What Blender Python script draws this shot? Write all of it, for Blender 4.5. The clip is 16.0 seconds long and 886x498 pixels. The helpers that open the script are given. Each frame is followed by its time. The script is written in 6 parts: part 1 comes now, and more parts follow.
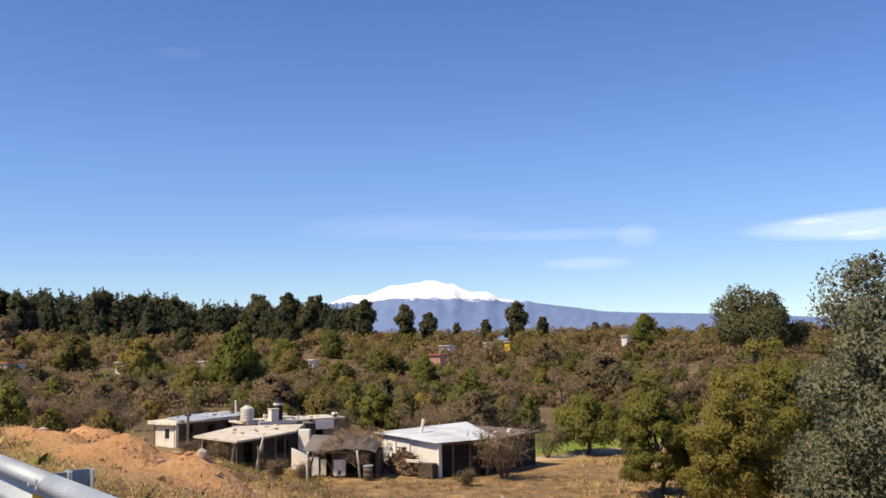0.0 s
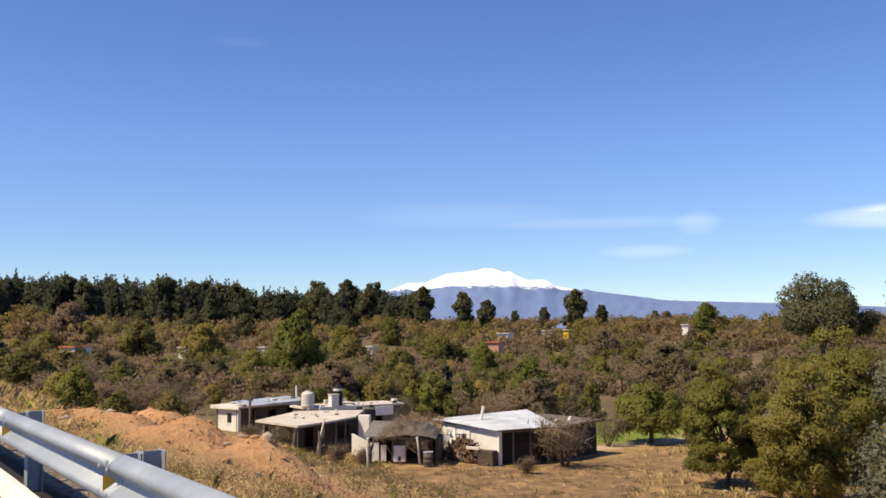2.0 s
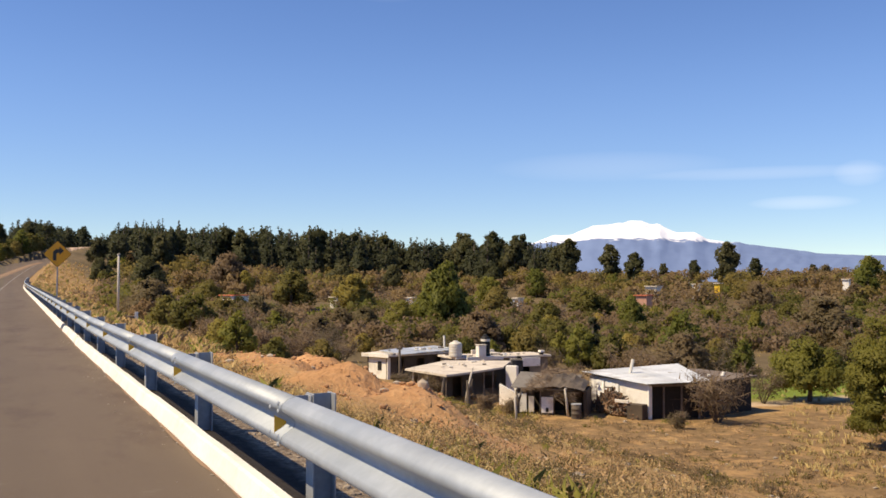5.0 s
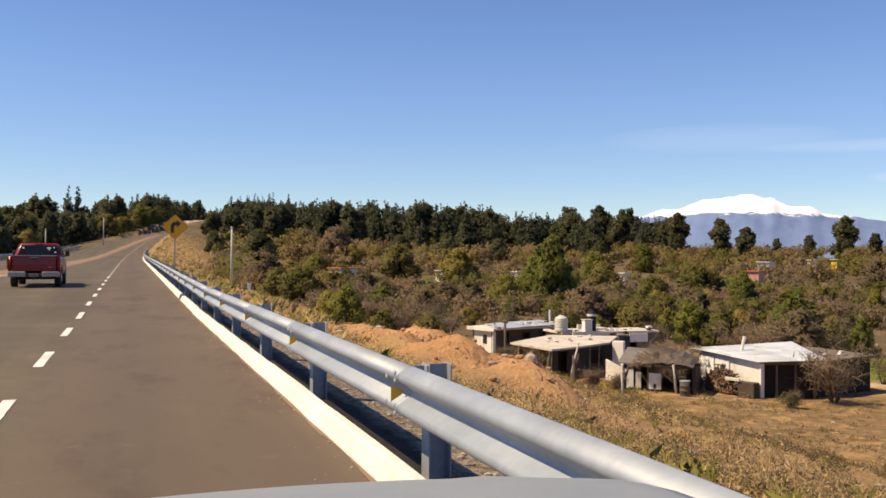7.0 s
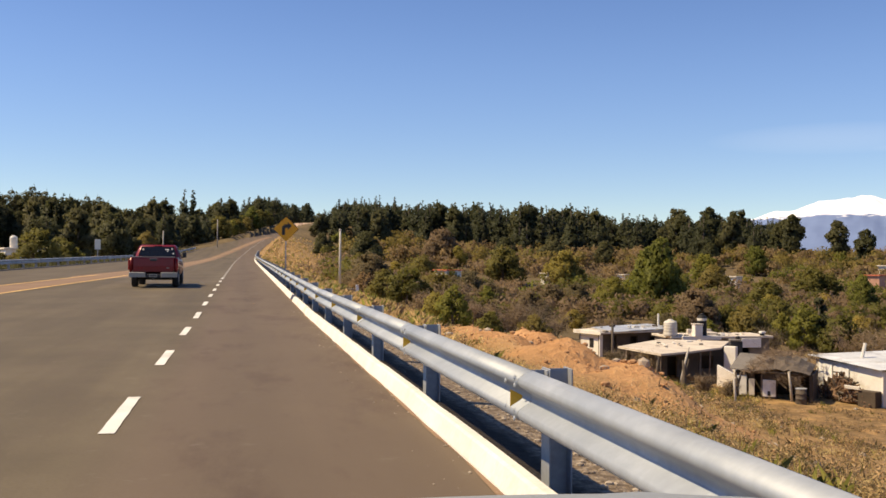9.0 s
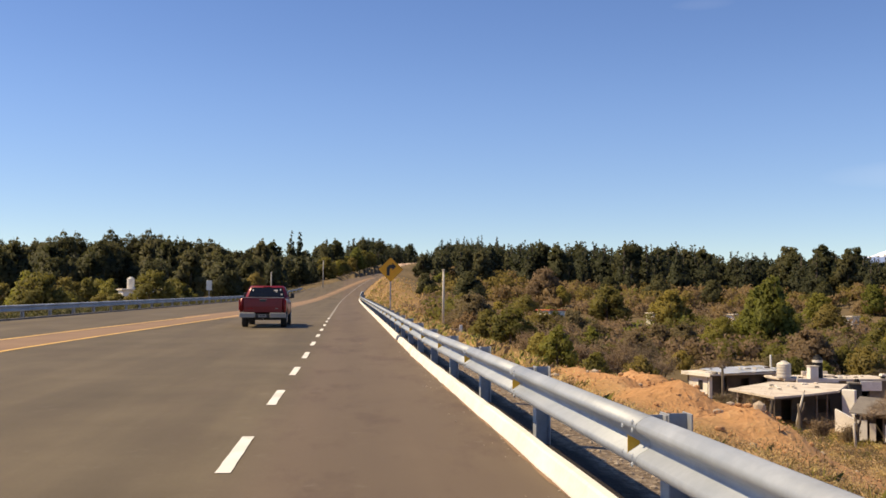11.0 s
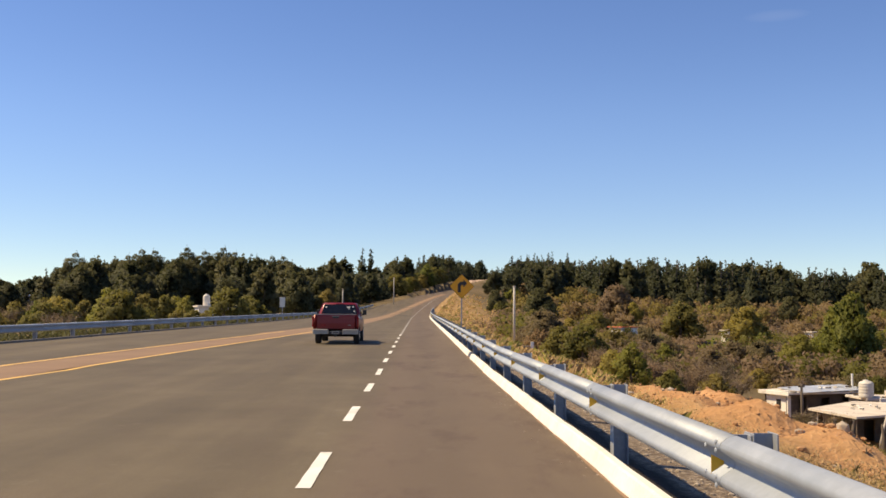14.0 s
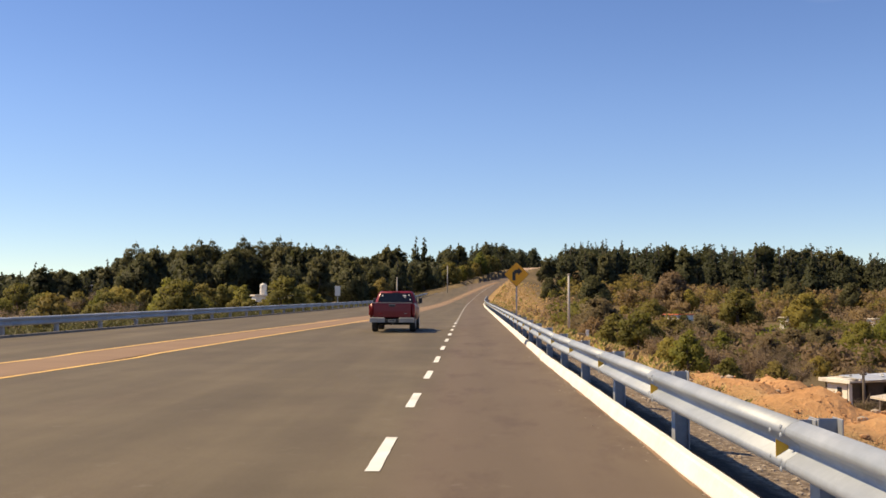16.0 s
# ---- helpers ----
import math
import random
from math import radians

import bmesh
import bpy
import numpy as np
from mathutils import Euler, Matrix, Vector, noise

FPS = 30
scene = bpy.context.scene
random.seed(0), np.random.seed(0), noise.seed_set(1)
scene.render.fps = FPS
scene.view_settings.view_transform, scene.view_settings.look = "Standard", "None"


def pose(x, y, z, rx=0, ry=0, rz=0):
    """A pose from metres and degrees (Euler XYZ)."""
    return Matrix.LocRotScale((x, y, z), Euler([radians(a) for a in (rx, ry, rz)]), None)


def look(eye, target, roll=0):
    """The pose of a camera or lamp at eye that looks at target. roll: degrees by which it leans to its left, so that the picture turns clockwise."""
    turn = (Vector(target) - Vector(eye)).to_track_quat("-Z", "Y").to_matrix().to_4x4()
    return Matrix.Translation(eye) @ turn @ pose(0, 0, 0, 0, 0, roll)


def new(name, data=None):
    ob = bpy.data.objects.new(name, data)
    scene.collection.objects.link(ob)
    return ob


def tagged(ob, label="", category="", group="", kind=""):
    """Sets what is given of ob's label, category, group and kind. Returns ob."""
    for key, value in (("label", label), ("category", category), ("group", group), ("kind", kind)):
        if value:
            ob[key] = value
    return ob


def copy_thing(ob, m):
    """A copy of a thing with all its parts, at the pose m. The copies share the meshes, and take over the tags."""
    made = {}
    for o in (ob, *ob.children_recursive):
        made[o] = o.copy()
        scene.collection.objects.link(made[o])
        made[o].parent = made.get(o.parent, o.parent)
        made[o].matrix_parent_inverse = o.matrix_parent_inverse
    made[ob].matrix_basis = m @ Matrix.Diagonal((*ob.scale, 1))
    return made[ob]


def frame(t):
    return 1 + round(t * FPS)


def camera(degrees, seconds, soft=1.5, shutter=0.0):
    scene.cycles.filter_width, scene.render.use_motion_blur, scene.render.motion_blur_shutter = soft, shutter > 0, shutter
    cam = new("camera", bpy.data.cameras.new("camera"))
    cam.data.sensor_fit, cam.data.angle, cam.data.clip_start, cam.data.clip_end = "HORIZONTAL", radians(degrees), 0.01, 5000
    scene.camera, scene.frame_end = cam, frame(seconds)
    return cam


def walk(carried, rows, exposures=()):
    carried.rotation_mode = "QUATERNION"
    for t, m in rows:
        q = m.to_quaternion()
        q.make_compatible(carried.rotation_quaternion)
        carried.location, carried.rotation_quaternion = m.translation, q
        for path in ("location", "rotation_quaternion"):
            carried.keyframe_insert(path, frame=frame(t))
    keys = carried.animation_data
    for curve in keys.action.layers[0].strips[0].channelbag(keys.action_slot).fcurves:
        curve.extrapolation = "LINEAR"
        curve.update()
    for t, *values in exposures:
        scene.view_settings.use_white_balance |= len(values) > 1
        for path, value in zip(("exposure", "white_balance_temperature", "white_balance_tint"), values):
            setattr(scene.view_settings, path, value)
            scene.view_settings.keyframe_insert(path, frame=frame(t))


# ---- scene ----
# the camera: a phone held in a parked car, turned from the valley to the road
cam = camera(48.59, 16.0, soft=1.6)
# seconds, place, yaw, pitch, roll
ROWS = [
    (0.0, 0.140, -0.986, 1.386, -35.65, 5.51, -0.96),
    (0.5, 0.155, -0.891, 1.375, -34.82, 5.51, -0.85),
    (1.0, 0.171, -0.786, 1.361, -34.01, 5.39, -0.69),
    (1.5, 0.197, -0.669, 1.349, -33.18, 5.18, -0.57),
    (2.0, 0.221, -0.548, 1.330, -32.27, 4.84, -0.56),
    (2.5, 0.249, -0.436, 1.316, -31.17, 4.28, -0.48),
    (3.0, 0.263, -0.329, 1.300, -29.88, 3.72, -0.38),
    (3.5, 0.272, -0.248, 1.287, -28.40, 3.21, -0.35),
    (4.0, 0.264, -0.195, 1.280, -26.88, 2.80, -0.25),
    (6.5, 0.192, -0.128, 1.264, -19.18, 0.98, 0.26),
    (7.0, 0.187, -0.092, 1.257, -17.68, 0.56, 0.34),
    (7.5, 0.183, -0.048, 1.249, -16.18, 0.31, 0.39),
    (8.0, 0.170, -0.005, 1.245, -14.67, 0.31, 0.44),
    (8.5, 0.154, 0.019, 1.248, -13.10, 0.41, 0.47),
    (9.0, 0.129, 0.025, 1.255, -11.57, 0.65, 0.53),
    (9.5, 0.117, 0.047, 1.259, -10.01, 1.18, 0.50),
    (10.0, 0.101, 0.077, 1.262, -8.45, 1.88, 0.47),
    (12.5, 0.039, 0.050, 1.271, -2.54, 3.66, 0.47),
    (13.0, 0.029, 0.054, 1.273, -2.00, 3.80, 0.52),
    (13.5, 0.032, 0.068, 1.271, -1.68, 3.92, 0.46),
    (14.0, 0.020, 0.046, 1.269, -1.49, 3.87, 0.46),
    (14.5, 0.006, 0.000, 1.267, -0.98, 3.70, 0.35),
    (15.0, -0.015, -0.046, 1.269, -0.12, 3.48, 0.29),
    (15.5, -0.042, -0.087, 1.267, 0.74, 3.30, 0.26),
    (16.0, -0.064, -0.120, 1.269, 1.60, 3.16, 0.24),
]

walk(cam, [(t, pose(x, y, z, 90 + pitch, 0, yaw) @ pose(0, 0, 0, 0, 0, roll)) for t, x, y, z, yaw, pitch, roll in ROWS],
     exposures=[(0.0, 0.22, 6700, 10), (2.0, 0.23, 6750, 10), (4.0, 0.24, 7000, 10), (7.0, 0.24, 7550, 10), (12.5, 0.30, 7800, 10), (16.0, 0.33, 7850, 10)])

# ---- light: clear winter midday, sun high on the left of the road ----
SUN_AZ, SUN_EL = -82.0, 53.0
world = bpy.data.worlds.new("sky")
scene.world = world
world.use_nodes = True
wn, wl = world.node_tree.nodes, world.node_tree.links
wn.clear()
sky = wn.new("ShaderNodeTexSky")
sky.sky_type, sky.sun_disc = "NISHITA", False
sky.sun_elevation, sky.sun_rotation = radians(SUN_EL), radians(SUN_AZ)
sky.altitude, sky.air_density, sky.dust_density, sky.ozone_density = 2300, 1.0, 0.0, 2.0
backing = wn.new("ShaderNodeBackground")
backing.inputs["Strength"].default_value = 0.141
wout = wn.new("ShaderNodeOutputWorld")
wl.new(backing.outputs[0], wout.inputs[0])

# thin ice cloud, streaked along the wind, low over the mountain
way = wn.new("ShaderNodeTexCoord").outputs["Generated"]
warp = wn.new("ShaderNodeMapping")
warp.inputs["Rotation"].default_value = (0, 0, radians(42))
warp.inputs["Scale"].default_value = (2.2, 5.0, 26.0)
wl.new(way, warp.inputs[0])
wisp = wn.new("ShaderNodeTexNoise")
wisp.inputs["Scale"].default_value, wisp.inputs["Detail"].default_value, wisp.inputs["Roughness"].default_value = 1.1, 6.0, 0.55
wl.new(warp.outputs[0], wisp.inputs["Vector"])
thin = wn.new("ShaderNodeMapRange")
thin.inputs["From Min"].default_value, thin.inputs["From Max"].default_value = 0.56, 0.74
wl.new(wisp.outputs["Fac"], thin.inputs["Value"])


def cloud_bank(bearing, elevation, wide, high):
    """A soft-edged stretch of sky in which the streaks show: 1 in its middle, 0 outside."""
    b, e = radians(bearing), radians(elevation)
    ahead = Vector((math.sin(b) * math.cos(e), math.cos(b) * math.cos(e), math.sin(e)))
    across, up = Vector((math.cos(b), -math.sin(b), 0)), Vector((-math.sin(b) * math.sin(e), -math.cos(b) * math.sin(e), math.cos(e)))
    total = None
    for axis, size in ((across, wide), (up, high)):
        dot = wn.new("ShaderNodeVectorMath")
        dot.operation = "DOT_PRODUCT"
        dot.inputs[1].default_value = axis / math.radians(size)
        wl.new(way, dot.inputs[0])
        square = wn.new("ShaderNodeMath")
        square.operation = "POWER"
        absolute = wn.new("ShaderNodeMath")
        absolute.operation = "ABSOLUTE"
        wl.new(dot.outputs["Value"], absolute.inputs[0])
        wl.new(absolute.outputs[0], square.inputs[0])
        square.inputs[1].default_value = 2.0
        if total is None:
            total = square.outputs[0]
        else:
            plus = wn.new("ShaderNodeMath")
            wl.new(total, plus.inputs[0])
            wl.new(square.outputs[0], plus.inputs[1])
            total = plus.outputs[0]
    facing = wn.new("ShaderNodeVectorMath")
    facing.operation = "DOT_PRODUCT"
    facing.inputs[1].default_value = ahead
    wl.new(way, facing.inputs[0])
    front = wn.new("ShaderNodeMath")
    front.operation = "GREATER_THAN"
    front.inputs[1].default_value = 0.5
    wl.new(facing.outputs["Value"], front.inputs[0])
    soft_edge = wn.new("ShaderNodeMapRange")
    soft_edge.inputs["From Min"].default_value, soft_edge.inputs["From Max"].default_value = 1.0, 0.0
    wl.new(total, soft_edge.inputs["Value"])
    gate = wn.new("ShaderNodeMath")
    gate.operation = "MULTIPLY"
    wl.new(soft_edge.outputs[0], gate.inputs[0])
    wl.new(front.outputs[0], gate.inputs[1])
    return gate.outputs[0]


def combine(op, a, b):
    n = wn.new("ShaderNodeMath")
    n.operation, n.use_clamp = op, True
    for socket, value in zip(n.inputs, (a, b)):
        if isinstance(value, float):
            socket.default_value = value
        else:
            wl.new(value, socket)
    return n.outputs[0]


veil = combine("MULTIPLY", cloud_bank(62.8, 6.0, 10.5, 0.95), 1.9)
for bank, much in (((46.9, 6.0, 1.4, 0.75), 0.4), ((44.0, 4.5, 3.0, 0.42), 0.5), ((42.0, 6.2, 7.0, 0.4), 0.3), ((20.5, 16.5, 1.8, 0.35), 0.08), ((33.5, 6.8, 7.0, 0.9), 0.2)):
    veil = combine("ADD", veil, combine("MULTIPLY", cloud_bank(*bank), much))
veil = combine("MULTIPLY", veil, combine("ADD", thin.outputs[0], 0.3))
deep = wn.new("ShaderNodeHueSaturation")
deep.inputs["Saturation"].default_value, deep.inputs["Hue"].default_value = 1.21, 0.513
wl.new(sky.outputs[0], deep.inputs["Color"])
blend = wn.new("ShaderNodeMix")
blend.data_type = "RGBA"
blend.inputs[7].default_value = (8.2, 8.3, 8.6, 1)
wl.new(veil, blend.inputs[0])
# the sky colour is multiplied darker towards the horizon to cut its glare
height = wn.new("ShaderNodeSeparateXYZ")
wl.new(way, height.inputs[0])
low_sky = wn.new("ShaderNodeMapRange")
low_sky.interpolation_type = "SMOOTHSTEP"
low_sky.inputs["From Min"].default_value, low_sky.inputs["From Max"].default_value = 0.22, -0.02
wl.new(height.outputs["Z"], low_sky.inputs["Value"])
dusty = wn.new("ShaderNodeMix")
dusty.data_type, dusty.blend_type = "RGBA", "MULTIPLY"
dusty.inputs[7].default_value = (0.655, 0.705, 0.79, 1)
wl.new(low_sky.outputs[0], dusty.inputs[0])
wl.new(deep.outputs[0], dusty.inputs[6])
wl.new(dusty.outputs[2], blend.inputs[6])
wl.new(blend.outputs[2], backing.inputs[0])

sun = new("sun", bpy.data.lights.new("sun", "SUN"))
sun.data.energy, sun.data.angle, sun.data.color = 5.0, radians(0.55), (1.0, 0.86, 0.63)
sa, se = radians(SUN_AZ), radians(SUN_EL)
sun.matrix_world = look((math.sin(sa) * math.cos(se) * 50, math.cos(sa) * math.cos(se) * 50, math.sin(se) * 50), (0, 0, 0))


# ---- materials ----
def node(nt, kind, **values):
    n = nt.nodes.new(kind)
    for key, value in values.items():
        n.inputs[key.replace("_", " ")].default_value = value
    return n


def ramp(nt, stops):
    n = nt.nodes.new("ShaderNodeValToRGB")
    while len(n.color_ramp.elements) < len(stops):
        n.color_ramp.elements.new(0.5)
    for e, (at, c) in zip(n.color_ramp.elements, stops):
        e.position, e.color = at, (*c, 1) if len(c) == 3 else (c[0], c[0], c[0], 1)
    return n


def mixed(nt, fac, a, b, kind="MIX"):
    n = nt.nodes.new("ShaderNodeMix")
    n.data_type, n.blend_type = "RGBA", kind
    for socket, value in ((n.inputs[0], fac), (n.inputs[6], a), (n.inputs[7], b)):
        if isinstance(value, (int, float)):
            socket.default_value = value
        elif isinstance(value, tuple):
            socket.default_value = (*value, 1)
        else:
            nt.links.new(value, socket)
    return n.outputs[2]


def math_node(nt, op, a, b=0.0, clamp=False):
    n = nt.nodes.new("ShaderNodeMath")
    n.operation, n.use_clamp = op, clamp
    for socket, value in zip(n.inputs, (a, b)):
        if isinstance(value, (int, float)):
            socket.default_value = value
        else:
            nt.links.new(value, socket)
    return n.outputs[0]


def noise_of(nt, vec, scale, detail=4.0, rough=0.6):
    n = node(nt, "ShaderNodeTexNoise", Scale=scale, Detail=detail, Roughness=rough)
    nt.links.new(vec, n.inputs["Vector"])
    return n.outputs["Fac"]


def blank(name, rough=0.8, metal=0.0, spec=0.5):
    m = bpy.data.materials.new(name)
    m.use_nodes = True
    nt = m.node_tree
    p = nt.nodes["Principled BSDF"]
    p.inputs["Roughness"].default_value, p.inputs["Metallic"].default_value = rough, metal
    p.inputs["Specular IOR Level"].default_value = spec
    return m, nt, p


def position(nt, space="world"):
    if space == "world":
        return nt.nodes.new("ShaderNodeNewGeometry").outputs["Position"]
    return nt.nodes.new("ShaderNodeTexCoord").outputs["Object"]


def surface(name, dark, light, scale=2.0, fine=30.0, rough=0.8, metal=0.0, bump=0.2, dist=0.01, stain=None, spec=0.5, space="object", vary=0.12):
    """A worn surface: two colours over two scales of noise, stains, fine relief, and a slight change from object to object."""
    m, nt, p = blank(name, rough, metal, spec)
    vec = position(nt, space)
    big, small = noise_of(nt, vec, scale), noise_of(nt, vec, fine, 3.0, 0.7)
    both = math_node(nt, "ADD", math_node(nt, "MULTIPLY", big, 0.65), math_node(nt, "MULTIPLY", small, 0.35))
    r = ramp(nt, [(0.32, dark), (0.68, light)])
    nt.links.new(both, r.inputs[0])
    colour = r.outputs[0]
    if stain:
        s = ramp(nt, [(0.52, (0,)), (0.7, (1,))])
        nt.links.new(noise_of(nt, vec, scale * 0.6 + 0.13, 6.0, 0.7), s.inputs[0])
        colour = mixed(nt, math_node(nt, "MULTIPLY", s.outputs[0], 0.7), colour, stain)
    if vary:
        info = nt.nodes.new("ShaderNodeObjectInfo")
        hsv = nt.nodes.new("ShaderNodeHueSaturation")
        nt.links.new(math_node(nt, "ADD", math_node(nt, "MULTIPLY", info.outputs["Random"], 2 * vary), 1 - vary), hsv.inputs["Value"])
        nt.links.new(colour, hsv.inputs["Color"])
        colour = hsv.outputs[0]
    nt.links.new(colour, p.inputs["Base Color"])
    nt.links.new(math_node(nt, "ADD", math_node(nt, "MULTIPLY", big, 0.25), rough - 0.12, True), p.inputs["Roughness"])
    if bump:
        b = node(nt, "ShaderNodeBump", Strength=bump, Distance=dist)
        nt.links.new(small, b.inputs["Height"])
        nt.links.new(b.outputs[0], p.inputs["Normal"])
    return m


def leaves(name, dark, light, through_light=0.35, tint=0.26):
    """Foliage: colour changes from leaf to leaf and from tree to tree; some light passes through."""
    m, nt, p = blank(name, 0.65, 0.0, 0.3)
    geo = nt.nodes.new("ShaderNodeNewGeometry")
    low, high = [tuple(a + (b - a) * k for a, b in zip(dark, light)) for k in (0.22, 0.86)]
    r = ramp(nt, [(0.0, low), (1.0, high)])
    nt.links.new(geo.outputs["Random Per Island"], r.inputs[0])
    info = nt.nodes.new("ShaderNodeObjectInfo")
    hsv = nt.nodes.new("ShaderNodeHueSaturation")
    nt.links.new(math_node(nt, "ADD", math_node(nt, "MULTIPLY", info.outputs["Random"], 2 * tint), 1 - tint), hsv.inputs["Value"])
    nt.links.new(math_node(nt, "ADD", math_node(nt, "MULTIPLY", info.outputs["Random"], -0.04), 0.516), hsv.inputs["Hue"])
    nt.links.new(r.outputs[0], hsv.inputs["Color"])
    nt.links.new(hsv.outputs[0], p.inputs["Base Color"])
    glow = nt.nodes.new("ShaderNodeBsdfTranslucent")
    nt.links.new(hsv.outputs[0], glow.inputs["Color"])
    mix = nt.nodes.new("ShaderNodeMixShader")
    mix.inputs[0].default_value = through_light
    nt.links.new(p.outputs[0], mix.inputs[1])
    nt.links.new(glow.outputs[0], mix.inputs[2])
    nt.links.new(mix.outputs[0], nt.nodes["Material Output"].inputs["Surface"])
    return m


M_WHITEPAINT = surface("white_road_paint", (0.62, 0.60, 0.54), (0.82, 0.80, 0.74), 1.5, 40, 0.7, bump=0.15, dist=0.003, stain=(0.42, 0.38, 0.32), space="world", vary=0)
M_FADED = surface("faded_road_paint", (0.22, 0.20, 0.17), (0.36, 0.33, 0.29), 1.5, 40, 0.8, bump=0.15, dist=0.003, stain=(0.16, 0.14, 0.115), space="world", vary=0)
M_YELLOWPAINT = surface("yellow_road_paint", (0.62, 0.36, 0.10), (0.80, 0.52, 0.17), 1.2, 30, 0.7, bump=0.15, dist=0.003, stain=(0.30, 0.20, 0.12), space="world", vary=0)
M_OLDYELLOW = surface("faded_yellow_paint", (0.25, 0.165, 0.082), (0.36, 0.24, 0.12), 1.2, 30, 0.85, bump=0.15, dist=0.003, stain=(0.20, 0.145, 0.09), space="world", vary=0)
M_REDDUST = surface("red_dust", (0.19, 0.115, 0.07), (0.27, 0.175, 0.105), 0.6, 30, 0.95, bump=0.2, dist=0.003, space="world", vary=0)
M_KERB = surface("kerb_whitewash", (0.66, 0.62, 0.54), (0.84, 0.81, 0.74), 1.2, 25, 0.85, bump=0.3, dist=0.006, stain=(0.50, 0.40, 0.28), space="world", vary=0)
M_ZINC = surface("galvanised_steel", (0.28, 0.315, 0.355), (0.41, 0.445, 0.485), 1.3, 14, 0.58, 0.25, 0.06, 0.002, stain=(0.25, 0.275, 0.305), space="world", vary=0.05)
M_POST = surface("weathered_steel_post", (0.26, 0.275, 0.30), (0.40, 0.42, 0.45), 3, 25, 0.6, 0.2, 0.1, 0.002, vary=0.08)
M_AMBER = surface("amber_reflector", (0.62, 0.34, 0.02), (0.80, 0.46, 0.04), 8, 60, 0.35, bump=0.1, dist=0.002)
M_SIGN = surface("yellow_sign_face", (0.78, 0.33, 0.01), (0.90, 0.42, 0.015), 4, 40, 0.45, bump=0.03, vary=0)
M_BLACK = surface("black_paint", (0.012, 0.012, 0.012), (0.03, 0.03, 0.03), 4, 40, 0.5)
M_CREAM = surface("limewashed_wall", (0.70, 0.66, 0.58), (0.88, 0.85, 0.78), 0.9, 12, 0.9, bump=0.4, dist=0.01, stain=(0.50, 0.44, 0.36))
M_BLOCK = surface("grey_block_wall", (0.13, 0.115, 0.10), (0.22, 0.20, 0.175), 1.2, 14, 0.92, bump=0.5, dist=0.012, stain=(0.08, 0.07, 0.06))
M_SLAB = surface("concrete_roof_slab", (0.50, 0.43, 0.35), (0.72, 0.65, 0.55), 0.8, 14, 0.9, bump=0.3, dist=0.01, stain=(0.30, 0.24, 0.18))
M_SHEET = surface("corrugated_roof_sheet", (0.52, 0.54, 0.54), (0.74, 0.76, 0.76), 0.7, 12, 0.4, 0.35, 0.1, 0.004, stain=(0.34, 0.31, 0.27))
M_CLOTH = surface("white_cloth", (0.80, 0.79, 0.76), (0.90, 0.89, 0.87), 2, 20, 0.9, bump=0.2)
M_FIREWOOD = surface("brown_firewood", (0.11, 0.062, 0.036), (0.27, 0.165, 0.10), 3, 22, 0.9, bump=0.5, dist=0.01)
M_WOOD = surface("weathered_wood", (0.10, 0.075, 0.055), (0.24, 0.19, 0.15), 3, 22, 0.9, bump=0.5, dist=0.01)
M_PALEWOOD = surface("bleached_pole", (0.38, 0.34, 0.29), (0.55, 0.51, 0.45), 3, 22, 0.9, bump=0.4, dist=0.01)
M_BARK = surface("bark", (0.07, 0.055, 0.042), (0.15, 0.12, 0.095), 4, 18, 0.95, bump=0.7, dist=0.02)
M_TWIG = surface("grey_twigs", (0.17, 0.122, 0.082), (0.33, 0.245, 0.17), 1.2, 10, 0.95, bump=0)
M_STRAW = leaves("dry_grass", (0.40, 0.285, 0.115), (0.74, 0.57, 0.29), 0.45, 0)
M_GREENGRASS = leaves("green_grass", (0.16, 0.17, 0.03), (0.38, 0.34, 0.09), 0.45, 0)
M_TANKWHITE = surface("cream_tank_plastic", (0.62, 0.58, 0.50), (0.76, 0.72, 0.64), 2, 20, 0.55, bump=0.1)
M_TANKBLACK = surface("black_tank_plastic", (0.010, 0.010, 0.011), (0.022, 0.022, 0.024), 2, 20, 0.65, bump=0.1, spec=0.25)
# dark tone standing for shade on fronts and inside openings
M_SHADEDARK = surface("sooty_wall", (0.055, 0.040, 0.028), (0.120, 0.090, 0.062), 1.2, 12, 0.95, bump=0.3)
# near-black tone that paints the shade of the shed front
M_SHADEBOARD = surface("tarred_boards", (0.018, 0.015, 0.012), (0.045, 0.037, 0.030), 1.2, 12, 0.95, bump=0.3)
M_RED = surface("red_car_paint", (0.17, 0.010, 0.013), (0.23, 0.014, 0.018), 0.8, 6, 0.3, 0.1, 0, stain=(0.16, 0.014, 0.016), vary=0)
M_CHROME = surface("dull_chrome", (0.24, 0.225, 0.205), (0.34, 0.32, 0.30), 2, 20, 0.4, 0.6, 0.05, 0.002, vary=0)
M_RUBBER = surface("tyre_rubber", (0.014, 0.013, 0.012), (0.03, 0.028, 0.026), 6, 40, 0.85, bump=0.2, vary=0)
M_GLASS = surface("tinted_glass", (0.008, 0.009, 0.010), (0.014, 0.015, 0.016), 1, 8, 0.16, 0, 0, vary=0)
M_TAIL = surface("red_lens", (0.28, 0.01, 0.01), (0.40, 0.02, 0.015), 6, 30, 0.25, bump=0, vary=0)
M_SILVER = surface("silver_car_paint", (0.29, 0.30, 0.285), (0.35, 0.36, 0.34), 1.5, 10, 0.42, 0.15, 0, stain=(0.30, 0.305, 0.285), vary=0)
